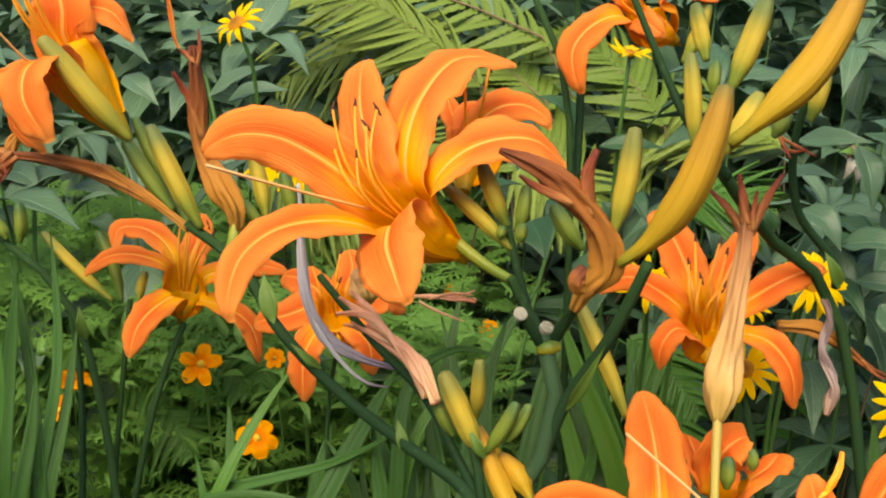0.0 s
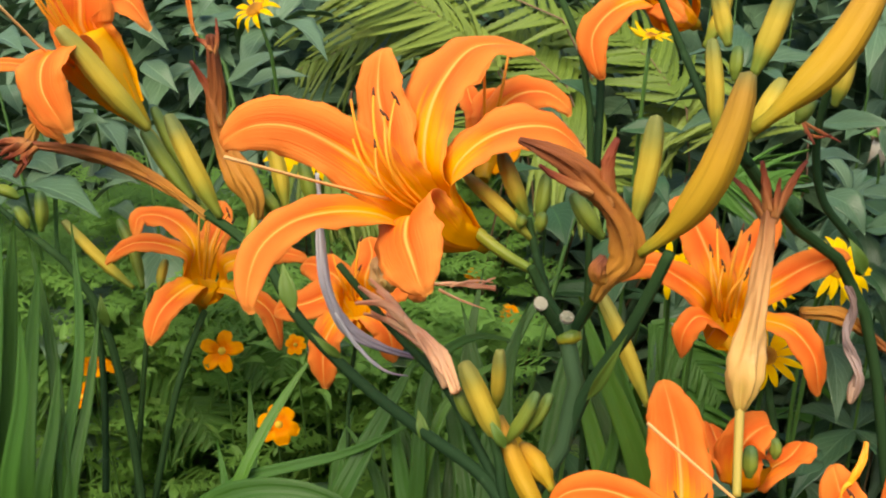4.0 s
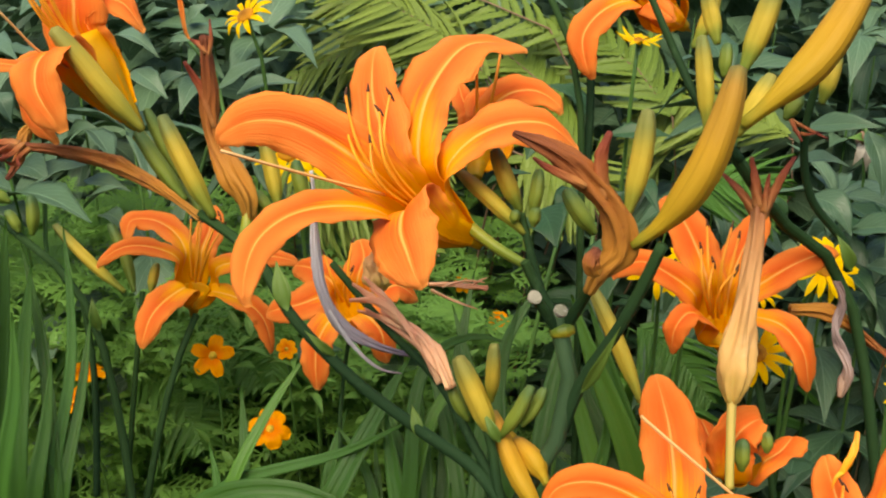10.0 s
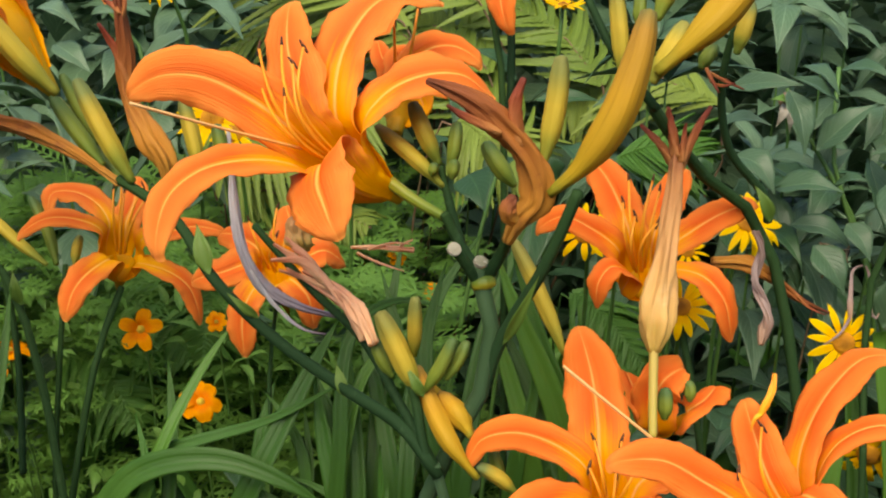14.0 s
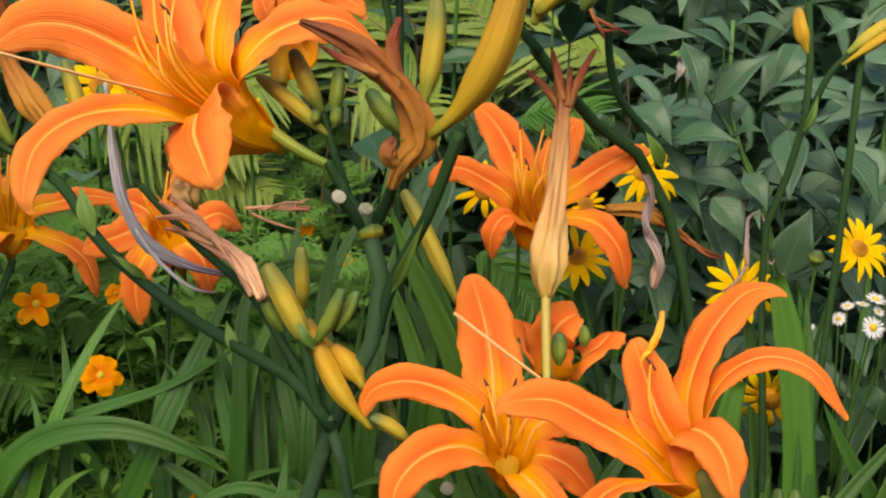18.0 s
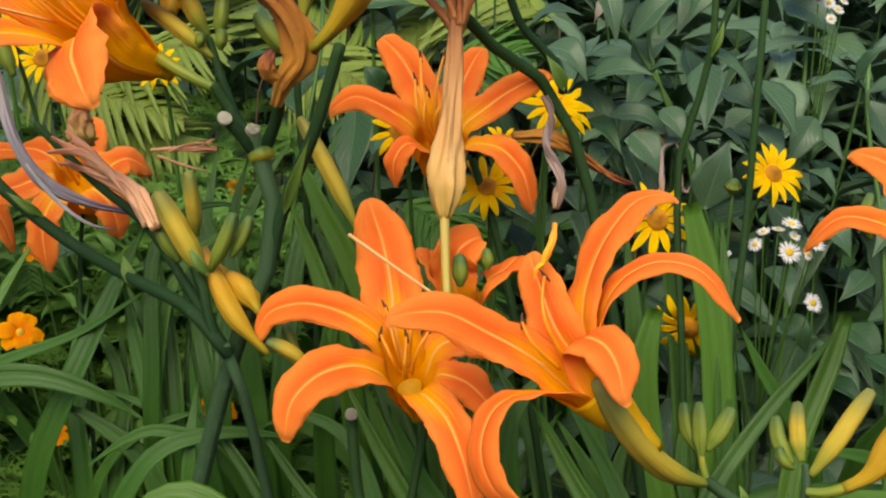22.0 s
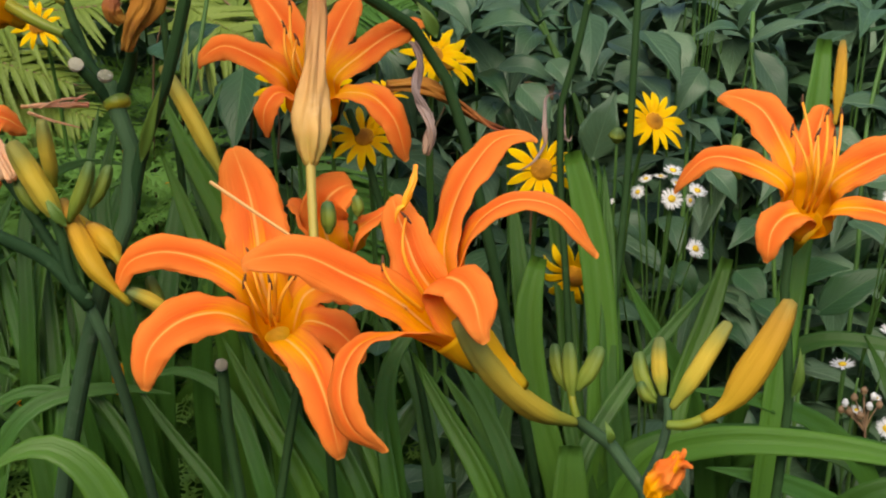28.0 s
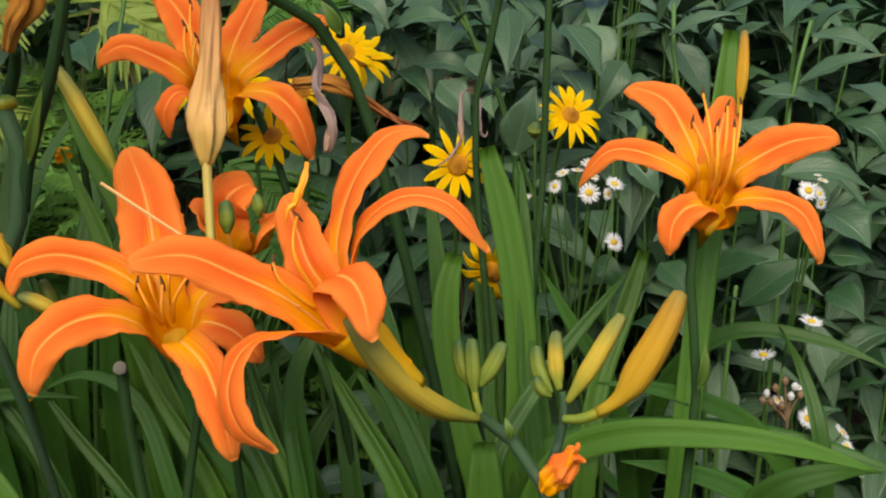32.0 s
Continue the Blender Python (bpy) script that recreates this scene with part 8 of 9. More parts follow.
broad_leaf(herb_low_east, (0.2983, 0.4451, 0.4236), (0.3136, 0.4232, 0.4300), 0.0080, LEAF_DARK, 0.0030, (0.1417, -0.3809, 0.9137))
herb_left = thing("leafy_plant", (-0.1637, 0.6965, 0.0000), 'bluish-green herb with pointed leaves behind the buds', "plant", "broad-leaved plants")
stem(herb_left, ((-0.1637, 0.6965, -0.0100), (-0.2176, 0.6365, 0.3748), (-0.1728, 0.6808, 0.6424), (-0.1593, 0.6939, 0.6790), (-0.1844, 0.7068, 0.7146)), 0.0024, 0.0017, GREEN_STEM)
stem(herb_left, ((-0.1637, 0.6965, -0.0100), (-0.2343, 0.6230, 0.3363), (-0.2700, 0.6621, 0.5900), (-0.2736, 0.6767, 0.6308), (-0.2864, 0.6872, 0.6599)), 0.0024, 0.0017, GREEN_STEM)
broad_leaf(herb_left, (-0.1596, 0.6723, 0.6902), (-0.1183, 0.6548, 0.7138), 0.0156, LEAF_BLUE, 0.0030, (-0.3239, -0.5719, 0.7537))
broad_leaf(herb_left, (-0.1501, 0.6832, 0.6851), (-0.1101, 0.6766, 0.6940), 0.0156, LEAF_BLUE, 0.0050, (-0.1950, -0.4645, 0.8638))
broad_leaf(herb_left, (-0.2302, 0.7072, 0.7156), (-0.1974, 0.6835, 0.7062), 0.0165, LEAF_BLUE, 0.0070, (-0.0821, -0.3612, 0.9288))
broad_leaf(herb_left, (-0.2083, 0.7075, 0.6810), (-0.1845, 0.7077, 0.6931), 0.0142, LEAF_BLUE, 0.0030, (0.0218, -0.5270, 0.8496))
broad_leaf(herb_left, (-0.1953, 0.6856, 0.7095), (-0.1725, 0.6738, 0.7182), 0.0118, LEAF_BLUE, 0.0050, (0.1185, -0.4027, 0.9076))
broad_leaf(herb_left, (-0.2882, 0.6724, 0.6365), (-0.2576, 0.6461, 0.6348), 0.0272, LEAF_BLUE, 0.0070, (0.2640, -0.5650, 0.7817))
broad_leaf(herb_left, (-0.2489, 0.6819, 0.6275), (-0.2167, 0.6710, 0.6240), 0.0151, LEAF_BLUE, 0.0030, (0.3296, -0.4283, 0.8414))
broad_leaf(herb_left, (-0.2389, 0.6472, 0.6198), (-0.2079, 0.6333, 0.6380), 0.0128, LEAF_BLUE, 0.0050, (-0.2646, -0.3570, 0.8959))
broad_leaf(herb_left, (-0.1863, 0.6930, 0.7120), (-0.1621, 0.6914, 0.7200), 0.0142, LEAF_BLUE, 0.0070, (-0.2053, -0.5235, 0.8269))
broad_leaf(herb_left, (-0.2176, 0.6999, 0.6956), (-0.1921, 0.6798, 0.6811), 0.0165, LEAF_BLUE, 0.0030, (-0.0859, -0.4119, 0.9072))
broad_leaf(herb_left, (-0.1768, 0.7107, 0.6899), (-0.1851, 0.6786, 0.6719), 0.0165, LEAF_BLUE, 0.0050, (0.0249, -0.5932, 0.8047))
broad_leaf(herb_left, (-0.1369, 0.6729, 0.6746), (-0.1488, 0.6577, 0.6589), 0.0165, LEAF_BLUE, 0.0070, (0.1276, -0.4580, 0.8798))
broad_leaf(herb_left, (-0.3026, 0.7029, 0.7215), (-0.2813, 0.6869, 0.7335), 0.0142, LEAF_BLUE, 0.0030, (0.2033, -0.3435, 0.9169))
broad_leaf(herb_left, (-0.3062, 0.7003, 0.6785), (-0.2945, 0.6899, 0.6615), 0.0165, LEAF_BLUE, 0.0050, (0.3500, -0.4827, 0.8028))
broad_leaf(herb_left, (-0.2516, 0.6600, 0.6555), (-0.2265, 0.6495, 0.6682), 0.0165, LEAF_BLUE, 0.0070, (-0.2787, -0.4046, 0.8710))
broad_leaf(herb_left, (-0.2103, 0.6967, 0.7225), (-0.1880, 0.6764, 0.7374), 0.0142, LEAF_BLUE, 0.0030, (-0.2155, -0.5867, 0.7806))
broad_leaf(herb_left, (-0.1556, 0.7062, 0.7131), (-0.1305, 0.7012, 0.7263), 0.0118, LEAF_BLUE, 0.0050, (-0.0898, -0.4678, 0.8793))
broad_leaf(herb_left, (-0.2381, 0.6804, 0.6053), (-0.2152, 0.6576, 0.5983), 0.0142, LEAF_BLUE, 0.0070, (0.0140, -0.3586, 0.9334))
broad_leaf(herb_left, (-0.1806, 0.6917, 0.7264), (-0.1661, 0.6917, 0.7383), 0.0118, LEAF_BLUE, 0.0030, (0.1372, -0.5183, 0.8441))
broad_leaf(herb_left, (-0.2947, 0.6643, 0.6139), (-0.2726, 0.6463, 0.6056), 0.0189, LEAF_BLUE, 0.0050, (0.2172, -0.3920, 0.8939))
herb_centre = thing("leafy_plant", (0.0477, 0.6037, 0.0000), 'dark serrated leaves under the buds', "plant", "broad-leaved plants")
stem(herb_centre, ((0.0477, 0.6037, -0.0100), (0.0065, 0.5438, 0.3589), (0.0432, 0.5877, 0.6242), (0.0528, 0.5997, 0.6562), (0.0562, 0.6108, 0.6862)), 0.0022, 0.0015, GREEN_STEM)
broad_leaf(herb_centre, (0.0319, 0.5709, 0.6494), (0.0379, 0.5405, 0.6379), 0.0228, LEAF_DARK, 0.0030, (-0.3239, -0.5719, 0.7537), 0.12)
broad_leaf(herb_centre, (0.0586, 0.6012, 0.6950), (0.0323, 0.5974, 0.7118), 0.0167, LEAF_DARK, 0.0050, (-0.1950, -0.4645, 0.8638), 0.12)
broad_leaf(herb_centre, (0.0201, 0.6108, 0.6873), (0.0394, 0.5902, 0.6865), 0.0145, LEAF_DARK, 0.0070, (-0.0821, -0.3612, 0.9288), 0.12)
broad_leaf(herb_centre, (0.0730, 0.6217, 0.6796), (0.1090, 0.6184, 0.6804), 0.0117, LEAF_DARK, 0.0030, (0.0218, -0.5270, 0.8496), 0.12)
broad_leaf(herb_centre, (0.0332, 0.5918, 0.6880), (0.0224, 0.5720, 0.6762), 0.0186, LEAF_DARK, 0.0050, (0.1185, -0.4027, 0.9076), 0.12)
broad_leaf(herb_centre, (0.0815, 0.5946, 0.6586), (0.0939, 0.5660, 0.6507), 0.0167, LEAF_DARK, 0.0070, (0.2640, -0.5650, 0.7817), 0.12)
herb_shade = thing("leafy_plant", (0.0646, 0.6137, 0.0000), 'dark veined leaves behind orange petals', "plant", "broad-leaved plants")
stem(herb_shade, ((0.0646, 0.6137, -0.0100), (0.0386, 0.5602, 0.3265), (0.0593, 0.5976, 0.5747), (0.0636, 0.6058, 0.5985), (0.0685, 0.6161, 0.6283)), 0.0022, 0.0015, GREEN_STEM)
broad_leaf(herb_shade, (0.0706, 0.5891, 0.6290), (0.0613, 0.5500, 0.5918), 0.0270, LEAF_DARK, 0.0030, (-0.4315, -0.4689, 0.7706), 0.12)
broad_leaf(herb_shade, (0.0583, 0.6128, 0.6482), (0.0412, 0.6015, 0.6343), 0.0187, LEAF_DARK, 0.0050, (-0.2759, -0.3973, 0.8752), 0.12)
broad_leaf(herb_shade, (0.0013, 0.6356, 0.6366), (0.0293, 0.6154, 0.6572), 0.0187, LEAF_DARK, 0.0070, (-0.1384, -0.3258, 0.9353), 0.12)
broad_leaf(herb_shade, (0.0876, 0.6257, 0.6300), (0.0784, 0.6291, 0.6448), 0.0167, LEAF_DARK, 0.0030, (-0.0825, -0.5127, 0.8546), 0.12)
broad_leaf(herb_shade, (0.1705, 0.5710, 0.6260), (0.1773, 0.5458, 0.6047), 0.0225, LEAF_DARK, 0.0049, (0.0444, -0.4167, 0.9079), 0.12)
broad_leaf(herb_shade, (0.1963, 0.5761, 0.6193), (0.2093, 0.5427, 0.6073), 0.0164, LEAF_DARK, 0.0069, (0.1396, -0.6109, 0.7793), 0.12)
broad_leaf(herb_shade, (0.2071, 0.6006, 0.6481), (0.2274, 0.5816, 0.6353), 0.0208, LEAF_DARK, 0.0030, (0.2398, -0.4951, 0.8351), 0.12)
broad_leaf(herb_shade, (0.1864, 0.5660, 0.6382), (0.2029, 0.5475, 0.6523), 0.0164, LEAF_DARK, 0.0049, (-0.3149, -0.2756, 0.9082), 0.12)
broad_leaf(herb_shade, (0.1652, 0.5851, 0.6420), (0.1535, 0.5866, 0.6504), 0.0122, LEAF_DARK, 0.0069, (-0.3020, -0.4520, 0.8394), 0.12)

# ---- ferns ----
fern_top = thing("fern", (-0.0525, 0.8962, 0.0000), 'yellow-green fern with long arching fronds', "fern")
fern_frond(fern_top, ((-0.0525, 0.8962, 0.0000), (0.0437, 0.8014, 0.5577), (0.0112, 0.7940, 0.6790), (-0.0173, 0.7891, 0.7054), (-0.0495, 0.7864, 0.7259), (-0.0807, 0.7815, 0.7416), (-0.1190, 0.7789, 0.7549)), 0.056, FERN, 24)
fern_frond(fern_top, ((-0.0525, 0.8962, 0.0000), (0.0179, 0.9025, 0.4305), (0.0052, 0.7934, 0.6943), (-0.0902, 0.8273, 0.7293), (-0.1904, 0.8660, 0.7558)), 0.066, FERN, 22)
fern_frond(fern_top, ((-0.0525, 0.8962, 0.0000), (0.0586, 0.9160, 0.4376), (0.0634, 0.8194, 0.7058), (-0.0242, 0.8516, 0.7364), (-0.1422, 0.8902, 0.7635)), 0.066, FERN, 22)
fern_frond(fern_top, ((-0.0525, 0.8962, 0.0000), (0.0595, 0.9042, 0.4099), (0.0647, 0.8032, 0.6611), (0.0107, 0.8375, 0.6974), (-0.0584, 0.8663, 0.6967)), 0.066, FERN, 22)
fern_frond(fern_top, ((-0.0525, 0.8962, 0.0000), (0.0730, 0.8837, 0.3811), (0.0839, 0.7650, 0.6147), (0.0399, 0.8021, 0.6586), (-0.0222, 0.8283, 0.6914)), 0.066, FERN, 22)
fern_frond(fern_top, ((-0.0525, 0.8962, 0.0000), (0.1176, 0.9065, 0.4050), (0.1477, 0.8011, 0.6532), (0.1126, 0.8361, 0.6917), (0.0462, 0.8726, 0.7132)), 0.066, FERN, 22)
fern_frond(fern_top, ((-0.0525, 0.8962, 0.0000), (0.1767, 0.8847, 0.3992), (0.2320, 0.7878, 0.6439), (0.1664, 0.8142, 0.6592), (0.1159, 0.8264, 0.6141)), 0.066, FERN, 22)
fern_frond(fern_top, ((-0.0525, 0.8962, 0.0000), (0.0154, 0.9098, 0.4446), (0.0017, 0.8447, 0.7171), (-0.0666, 0.8585, 0.6964), (-0.1508, 0.8728, 0.6563)), 0.066, FERN, 22)
fern_low = thing("fern", (-0.1408, 0.7214, 0.0000), 'green fern half hidden in the undergrowth', "fern")
fern_frond(fern_low, ((-0.1408, 0.7214, 0.0000), (-0.1560, 0.7082, 0.3822), (-0.1743, 0.6446, 0.5771), (-0.1540, 0.6259, 0.5553), (-0.1271, 0.6029, 0.5215)), 0.045, FERN_DARK, 24)
fern_frond(fern_low, ((-0.1408, 0.7214, 0.0000), (-0.1180, 0.7131, 0.3786), (-0.1051, 0.6531, 0.5720), (-0.1161, 0.6273, 0.5595), (-0.1204, 0.6041, 0.5250)), 0.045, FERN_DARK, 24)
fern_frond(fern_low, ((-0.1408, 0.7214, 0.0000), (-0.1888, 0.6958, 0.3644), (-0.2334, 0.6218, 0.5433), (-0.2539, 0.6101, 0.5406), (-0.2847, 0.6121, 0.5463)), 0.045, FERN_DARK, 24)
fern_frond(fern_low, ((-0.1408, 0.7214, 0.0000), (-0.1786, 0.7036, 0.3527), (-0.2142, 0.6355, 0.5221), (-0.1805, 0.6104, 0.5122), (-0.1602, 0.5899, 0.4854)), 0.045, FERN_DARK, 24)
fern_frond(fern_low, ((-0.1408, 0.7214, 0.0000), (-0.1067, 0.7107, 0.3542), (-0.0834, 0.6480, 0.5280), (-0.0535, 0.6274, 0.5308), (-0.0319, 0.6113, 0.5163)), 0.045, FERN_DARK, 24)
fern_right = thing("fern", (0.1255, 0.6675, 0.0000), 'shaded green fern behind sunflowers', "fern")
fern_frond(fern_right, ((0.1255, 0.6675, 0.0000), (0.1192, 0.6497, 0.3613), (0.1092, 0.5855, 0.5419), (0.1203, 0.5679, 0.5230), (0.1376, 0.5462, 0.4930)), 0.040, FERN_DARK, 22)
fern_frond(fern_right, ((0.1255, 0.6675, 0.0000), (0.1141, 0.6654, 0.3741), (0.0995, 0.6150, 0.5636), (0.1143, 0.6016, 0.5557), (0.1386, 0.5818, 0.5302)), 0.040, FERN_DARK, 22)
fern_frond(fern_right, ((0.1255, 0.6675, 0.0000), (0.1305, 0.6801, 0.4164), (0.1281, 0.6446, 0.6386), (0.1524, 0.6287, 0.6510), (0.1787, 0.6167, 0.6454)), 0.040, FERN_DARK, 22)
fern_left = thing("fern", (-0.0658, 0.8126, 0.0000), 'light green fern in the gap between stalks', "fern")
fern_frond(fern_left, ((-0.0658, 0.8126, 0.0000), (-0.0991, 0.8020, 0.4159), (-0.1334, 0.7407, 0.6384), (-0.0936, 0.7075, 0.6241), (-0.0307, 0.6900, 0.6029)), 0.050, FERN, 24)
fern_frond(fern_left, ((-0.0658, 0.8126, 0.0000), (-0.0890, 0.7921, 0.3924), (-0.1143, 0.7222, 0.5962), (-0.0686, 0.7036, 0.5944), (-0.0215, 0.6810, 0.5824)), 0.050, FERN, 24)
fern_frond(fern_left, ((-0.0676, 0.8098, 0.0000), (-0.0072, 0.7877, 0.4096), (0.0350, 0.7186, 0.6482), (0.0561, 0.6999, 0.6355), (0.0838, 0.6806, 0.6233)), 0.050, FERN, 24)
fern_frond(fern_left, ((-0.0658, 0.8126, 0.0000), (-0.0794, 0.8074, 0.4120), (-0.0978, 0.7505, 0.6506), (-0.0632, 0.7321, 0.6445), (0.0002, 0.7131, 0.6486)), 0.050, FERN, 24)


# ---- ground and the green behind ----
def ground_sheet():
    n = 60
    verts, faces, uvs = [], [], []
    for j in range(n + 1):
        for i in range(n + 1):
            x, y = -40 + 80 * (i / n), -10 + 80 * (j / n) ** 2
            verts.append((x, y, -0.006 + 0.006 * noise.noise(Vector((x * 3, y * 3, 0)))))
            uvs.append((i / n, j / n))
    for j in range(n):
        for i in range(n):
            k = j * (n + 1) + i
            faces.append((k, k + 1, k + n + 2, k + n + 1))
    return tagged(new("ground", raw_mesh("ground", verts, faces, uvs, SOIL)), "dark bare garden soil under the plants", "soil", kind="structure")


ground_sheet()
rnd = random.Random(11)


def sky_screen_ring():
    """Added, unseen ring of tall shrubs all round that blocks low sky light; rough leafy face."""
    n, m = 96, 14
    verts, faces, uvs = [], [], []
    for j in range(m + 1):
        for i in range(n):
            g = 2 * math.pi * i / n
            z = 1.25 * j / m
            r = 2.7 + 0.35 * noise.noise(Vector((math.cos(g) * 4, math.sin(g) * 4, z * 2))) - (0.5 if 0 < j < m else 0) * 0.3
            verts.append((r * math.cos(g) + 0.1, r * math.sin(g) + 0.4, z - 0.05))
            uvs.append((i / n * 60, j / m * 10))
    for j in range(m):
        for i in range(n):
            k = (i + 1) % n
            faces.append((j * n + i, j * n + k, (j + 1) * n + k, (j + 1) * n + i))
    ob = new("backdrop", raw_mesh("backdrop", verts, faces, uvs, LEAF_DARK))
    ob.modifiers.new("depth", "SOLIDIFY").thickness = -0.3
    return tagged(ob, "added ring of dark green shrubs blocking low sky light", "hedge", kind="structure")


sky_screen_ring()


def scatter(name, label, category, spots, mat, size, slim, tilt=(-20, 50)):
    """Many loose leaves of one kind in a single mesh."""
    src = leaf_set(mat, slim)
    verts, faces, uvs = [], [], []
    pool = []
    for me in src:
        # a light version: only the upper face, every second row
        vs = np.array([v.co[:] for v in me.vertices])[:13 * 7].reshape(13, 7, 3)[::3, ::2]
        pool.append(vs)
    for x, y, z in spots:
        L = size * rnd.uniform(0.7, 1.25)
        m = Matrix.Translation((x, y, z)) @ Euler((radians(rnd.uniform(*tilt)), radians(rnd.uniform(-25, 25)), rnd.uniform(0, 6.283))).to_matrix().to_4x4() @ Matrix.Diagonal((L, L, L, 1))
        a = np.array(m)
        vs = pool[rnd.randrange(4)]
        e = len(verts)
        pts = vs.reshape(-1, 3) @ a[:3, :3].T + a[:3, 3]
        verts += [tuple(p) for p in pts]
        for i in range(5):
            for j in range(4):
                uvs.append((j / 3, i / 4))
        for i in range(4):
            for j in range(3):
                k = e + i * 4 + j
                faces.append((k, k + 1, k + 5, k + 4))
    ob = new(name, raw_mesh(name, verts, faces, uvs, mat))
    return tagged(ob, label, category, kind="stuff")


def feathery(name, label, spots, mat, size):
    """Finely cut leaves, twice divided, in one mesh."""
    verts, faces, uvs = [], [], []
    for x, y, z in spots:
        g, up = rnd.uniform(0, 6.283), rnd.uniform(0.0, 0.7)
        L = size * rnd.uniform(0.7, 1.3)
        way = Vector((math.cos(g), math.sin(g), up)).normalized()
        side = way.cross(Vector((0, -0.25, 1))).normalized()
        nor = side.cross(way)
        o = Vector((x, y, z))

        def blade(a, d, s, length, w):
            e = len(verts)
            for q, b in ((0.0, 0.35), (0.5, 1.0), (1.0, 0.1)):
                for t in (-1, 1):
                    verts.append(a + d * length * q + s * w * b * t - nor * length * 0.15 * q * q)
                    uvs.append((0.5 + 0.5 * t, q))
            faces.append((e, e + 1, e + 3, e + 2))
            faces.append((e + 2, e + 3, e + 5, e + 4))

        blade(o, way, side, L, L * 0.02)
        for k in range(5):
            p = o + way * L * (0.25 + 0.16 * k) - nor * L * 0.15 * (0.25 + 0.16 * k) ** 2
            for t in (-1, 1):
                d = (side * t + way * 0.8).normalized()
                s = d.cross(nor)
                l2 = L * 0.42 * (1.1 - 0.15 * k)
                blade(p, d, s, l2, L * 0.035)
                for q in (0.4, 0.7):
                    for u in (-1, 1):
                        blade(p + d * l2 * q, (d + s * u * 0.9).normalized(), s, l2 * 0.4, L * 0.03)
    return tagged(new(name, raw_mesh(name, verts, faces, uvs, mat)), label, "foliage", kind="stuff")


# broad-leaved herbs in rows behind the flowers
for i in range(26):
    x = -0.50 + 1.25 * (i + rnd.uniform(-0.3, 0.3)) / 25
    y = rnd.uniform(0.66, 0.80)
    if x < 0.02:
        mat, size, slim, top = (LEAF_BLUE, 0.084, 0.38, rnd.uniform(0.66, 0.76)) if x < -0.02 else (LEAF, 0.072, 0.42, rnd.uniform(0.55, 0.62))
    else:
        mat, size, slim, top = (LEAF, 0.082, 0.35, rnd.uniform(0.58, 0.70)) if i % 3 else (LEAF_DARK, 0.066, 0.42, rnd.uniform(0.52, 0.62))
    if -0.14 < x < 0.08:
        y += 0.12
        top -= 0.12
    label = "bluish-green leafy herb with pointed leaves" if mat is LEAF_BLUE else "dark green leafy herb with pointed leaves"
    leafy_plant((x, y, 0), (x + rnd.uniform(-0.03, 0.03), y - 0.03, top), mat, size, 7, 4, slim, label=label, start=0.3)
for i in range(24):
    x = -0.6 + 1.6 * (i + rnd.uniform(-0.3, 0.3)) / 23
    y = rnd.uniform(0.88, 1.05)
    mat = LEAF_BLUE if x < -0.05 else (LEAF if i % 2 else LEAF_BLUE)
    leafy_plant((x, y, 0), (x + rnd.uniform(-0.03, 0.03), y - 0.02, rnd.uniform(0.64, 0.76)), mat, 0.086, 7, 4, 0.37, label="tall leafy herb in the back row", start=0.35)
# tall pale herbs behind the upper buds
for top in ((0.2995, 0.8610, 0.7072), (0.3387, 0.8765, 0.6928), (0.3678, 0.8993, 0.7128), (0.3418, 0.9325, 0.7225)):
    leafy_plant((top[0] + 0.01, top[1] + 0.03, 0), top, LEAF_BLUE, 0.086, 6, 4, 0.37, label="tall leafy herb in the back row", start=0.4)
# herbs on the right, close behind the last flowers
for i in range(13):
    x = 0.20 + 0.36 * (i + rnd.uniform(-0.3, 0.3)) / 12
    y = rnd.uniform(0.60, 0.68)
    leafy_plant((x, y, 0), (x + rnd.uniform(-0.02, 0.02), y - 0.02, rnd.uniform(0.48, 0.66)), LEAF if i % 2 else LEAF_BLUE, 0.080, 6, 4, 0.34, label="dark green herb with smooth lance-shaped leaves", start=0.25)

# feathery cosmos foliage, low leaves and the far green
feathery("cosmos_foliage", "finely cut green cosmos foliage filling the bed", [(rnd.uniform(-0.42, 0.02), rnd.uniform(0.58, 0.86), 0.575 - 0.22 * rnd.random() ** 1.4) for _ in range(1900)], FEATHER, 0.034)
scatter("small_leaves", "small green leaves between the cosmos stalks", "foliage", [(rnd.uniform(-0.45, -0.01), rnd.uniform(0.56, 0.84), 0.56 - 0.24 * rnd.random() ** 1.6) for _ in range(2800)], SMALL, 0.015, 0.34, (-35, 60))
feathery("low_foliage", "finely cut leaves in the shade under the flowers", [(rnd.uniform(0.0, 0.16), rnd.uniform(0.55, 0.8), rnd.uniform(0.22, 0.42)) for _ in range(300)], FEATHER, 0.035)
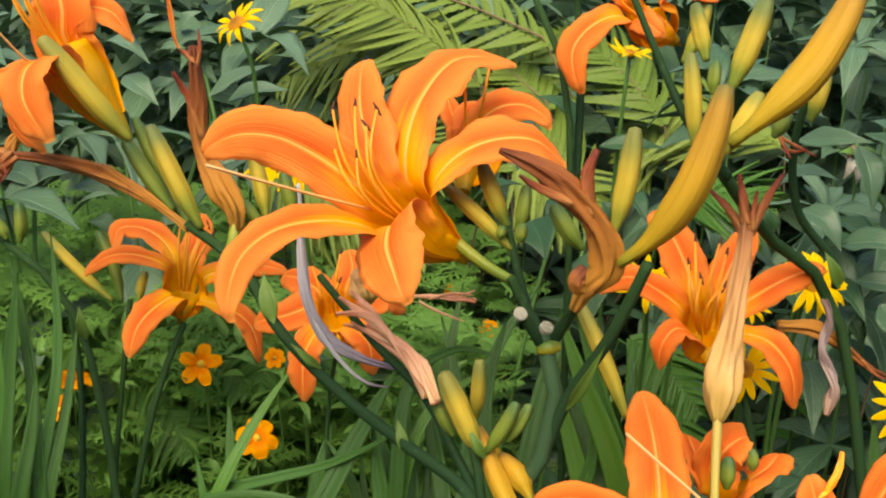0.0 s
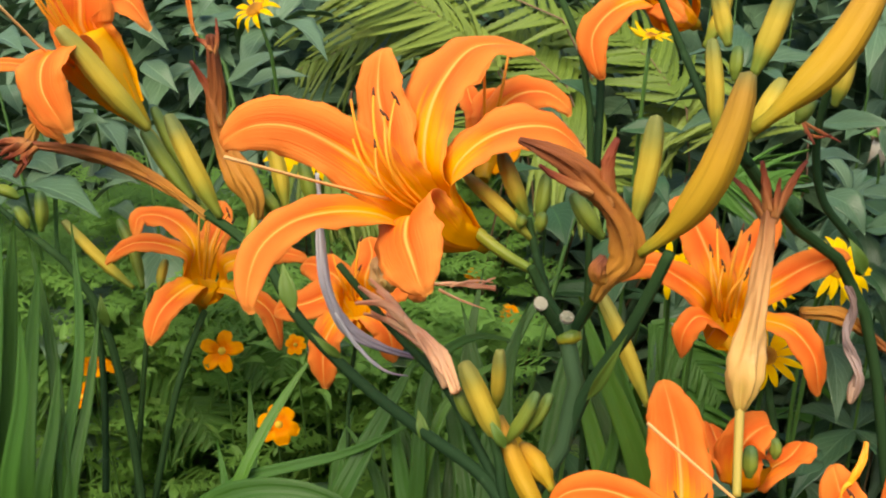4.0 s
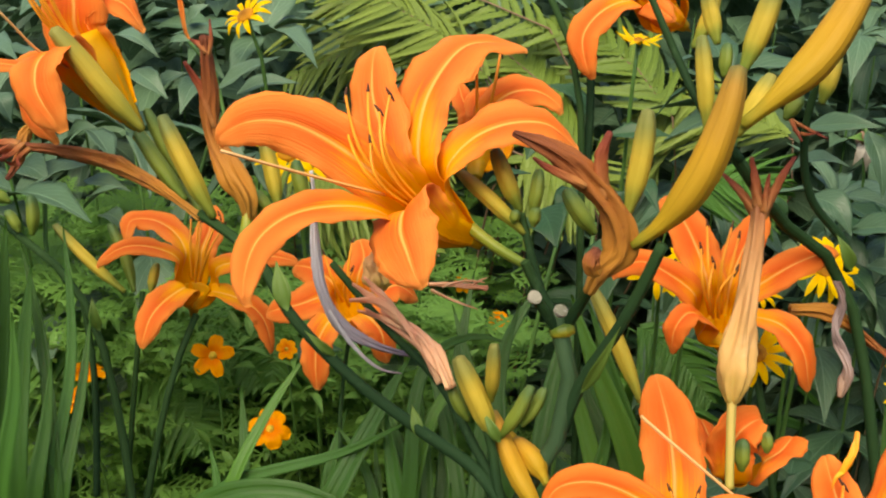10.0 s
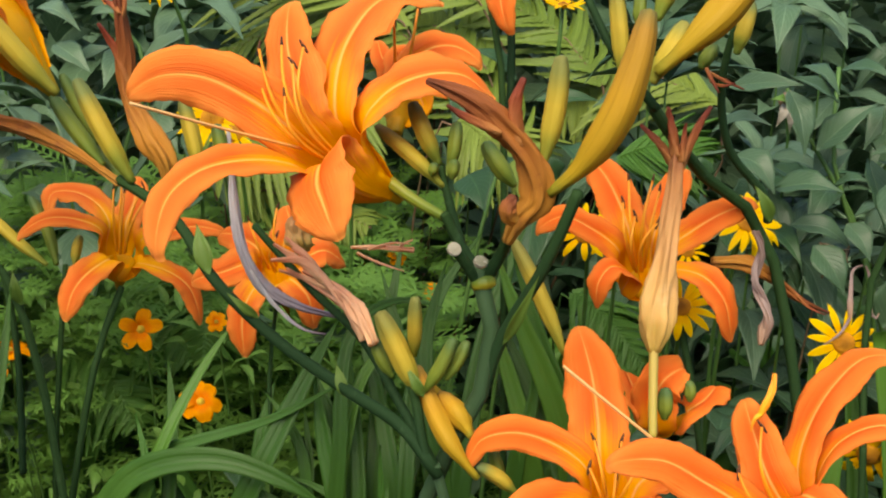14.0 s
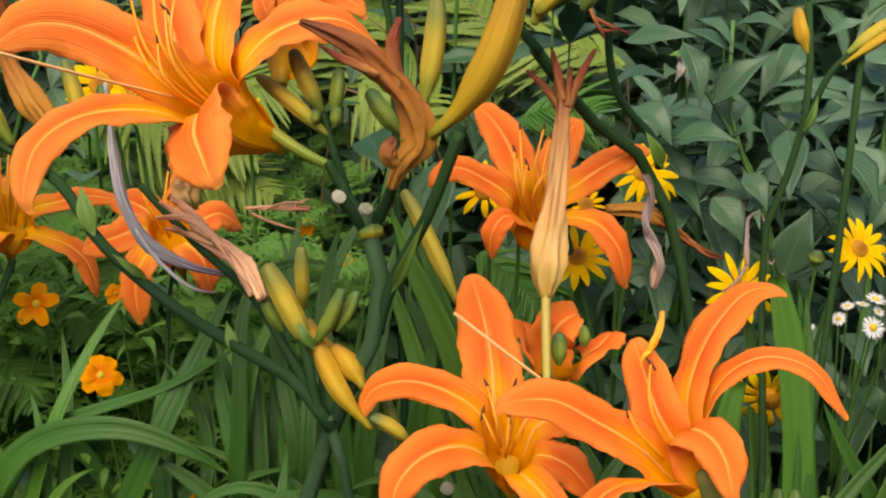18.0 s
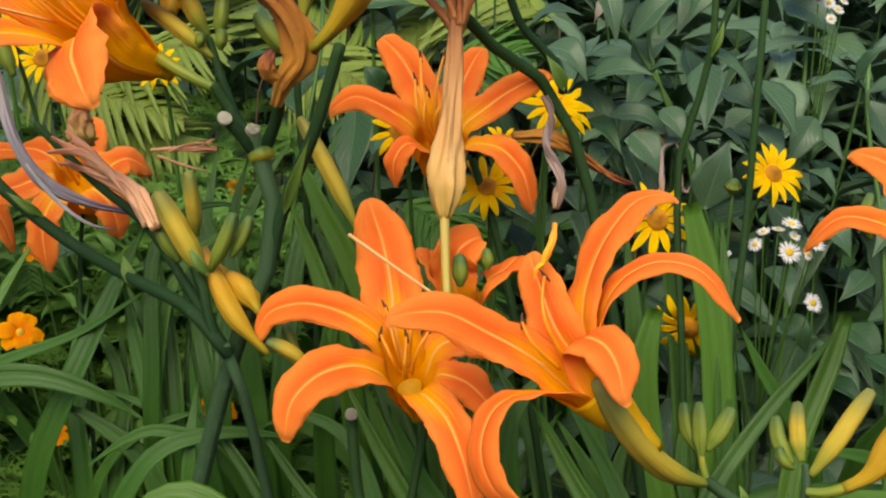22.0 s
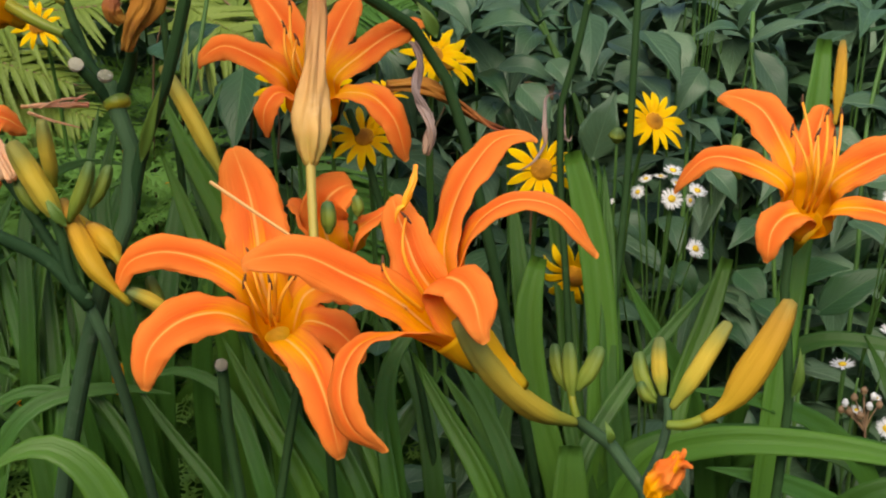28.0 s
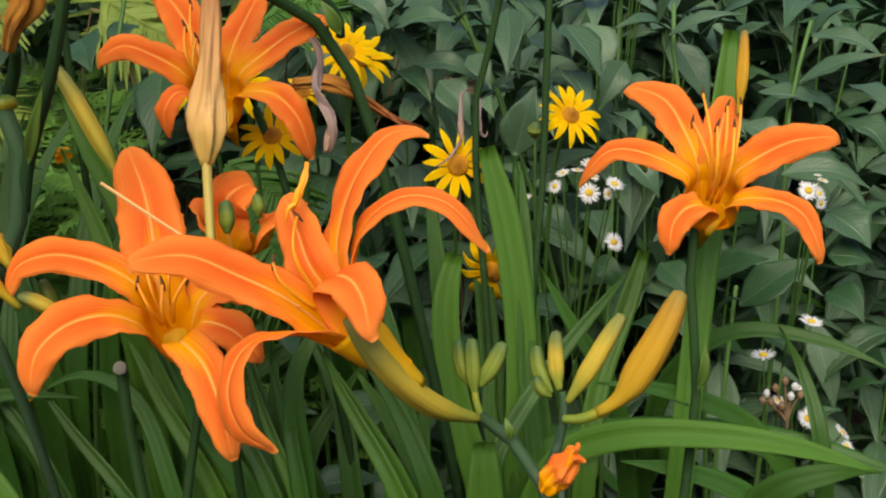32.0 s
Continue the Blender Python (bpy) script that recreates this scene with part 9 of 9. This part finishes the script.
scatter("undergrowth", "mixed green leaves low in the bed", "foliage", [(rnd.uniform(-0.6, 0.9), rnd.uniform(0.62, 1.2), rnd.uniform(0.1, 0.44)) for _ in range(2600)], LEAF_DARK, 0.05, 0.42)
def bed(x, y):
    """How high the planting stands: a soft-edged bed that fills the garden behind the flowers."""
    edge = 1.35 + 0.35 * noise.noise(Vector((x * 1.3, y * 1.3, 5)))
    return max(0.0, min(1.0, (edge - math.hypot((x - 0.2) * 0.72, y - 1.55)) * 2.2))


spots = []
while len(spots) < 9000:
    x = rnd.gauss(0.2, 0.75)
    y = 1.0 + 0.3 * noise.noise(Vector((x * 2.2, 3, 1))) * min(1.0, abs(x - 0.15) / 0.5) - 0.35 * max(0.0, abs(x - 0.15) - 0.55) + abs(rnd.gauss(0, 0.6))
    h = bed(x, y)
    if h > 0.05:
        spots.append((x, y, (0.25 + 0.55 * rnd.random()) * h))
scatter("far_foliage", "dense mixed foliage further back", "foliage", spots, LEAF_BLUE, 0.075, 0.45)
# leaves over the face and top of the added light-blocking ring
spots = []
for k in range(9500):
    t = rnd.uniform(0, 6.2832)
    r = 2.42 + rnd.uniform(-0.16, 0.16) if k < 6000 else rnd.uniform(2.35, 3.15)
    spots.append((r * math.cos(t) + 0.1, r * math.sin(t) + 0.4, rnd.uniform(0.0, 1.25) if k < 6000 else rnd.uniform(1.1, 1.28)))
scatter("hedge_leaves", "leafy face of the added shrub ring that blocks low sky light", "hedge", spots, LEAF_DARK, 0.2, 0.5)

# loose strap leaves between the clumps
for k in range(9):
    x0 = -0.26 + 0.62 * k / 8
    clump = thing("leaf_clump", (x0, 0.66 + 0.04 * (k % 3), 0), "loose clump of slender green strap leaves", "leaves", "strap-leaf clumps")
    for j in range(9):
        g = rnd.uniform(-1, 1)
        h, r = rnd.uniform(0.36, 0.50), rnd.uniform(0.05, 0.16)
        y1 = rnd.uniform(-0.10, 0.08)
        b = Vector(clump.location)
        strap(clump, (b, b + Vector((g * r * 0.35, y1 * 0.4, h * 0.7)), b + Vector((g * r, y1 * 0.8, h)), b + Vector((g * r * 2.0, y1 * 1.2, h * rnd.uniform(0.7, 0.98)))), rnd.uniform(0.009, 0.017), rnd.random() < 0.2, (0.2 * g, -0.6, 0.75))
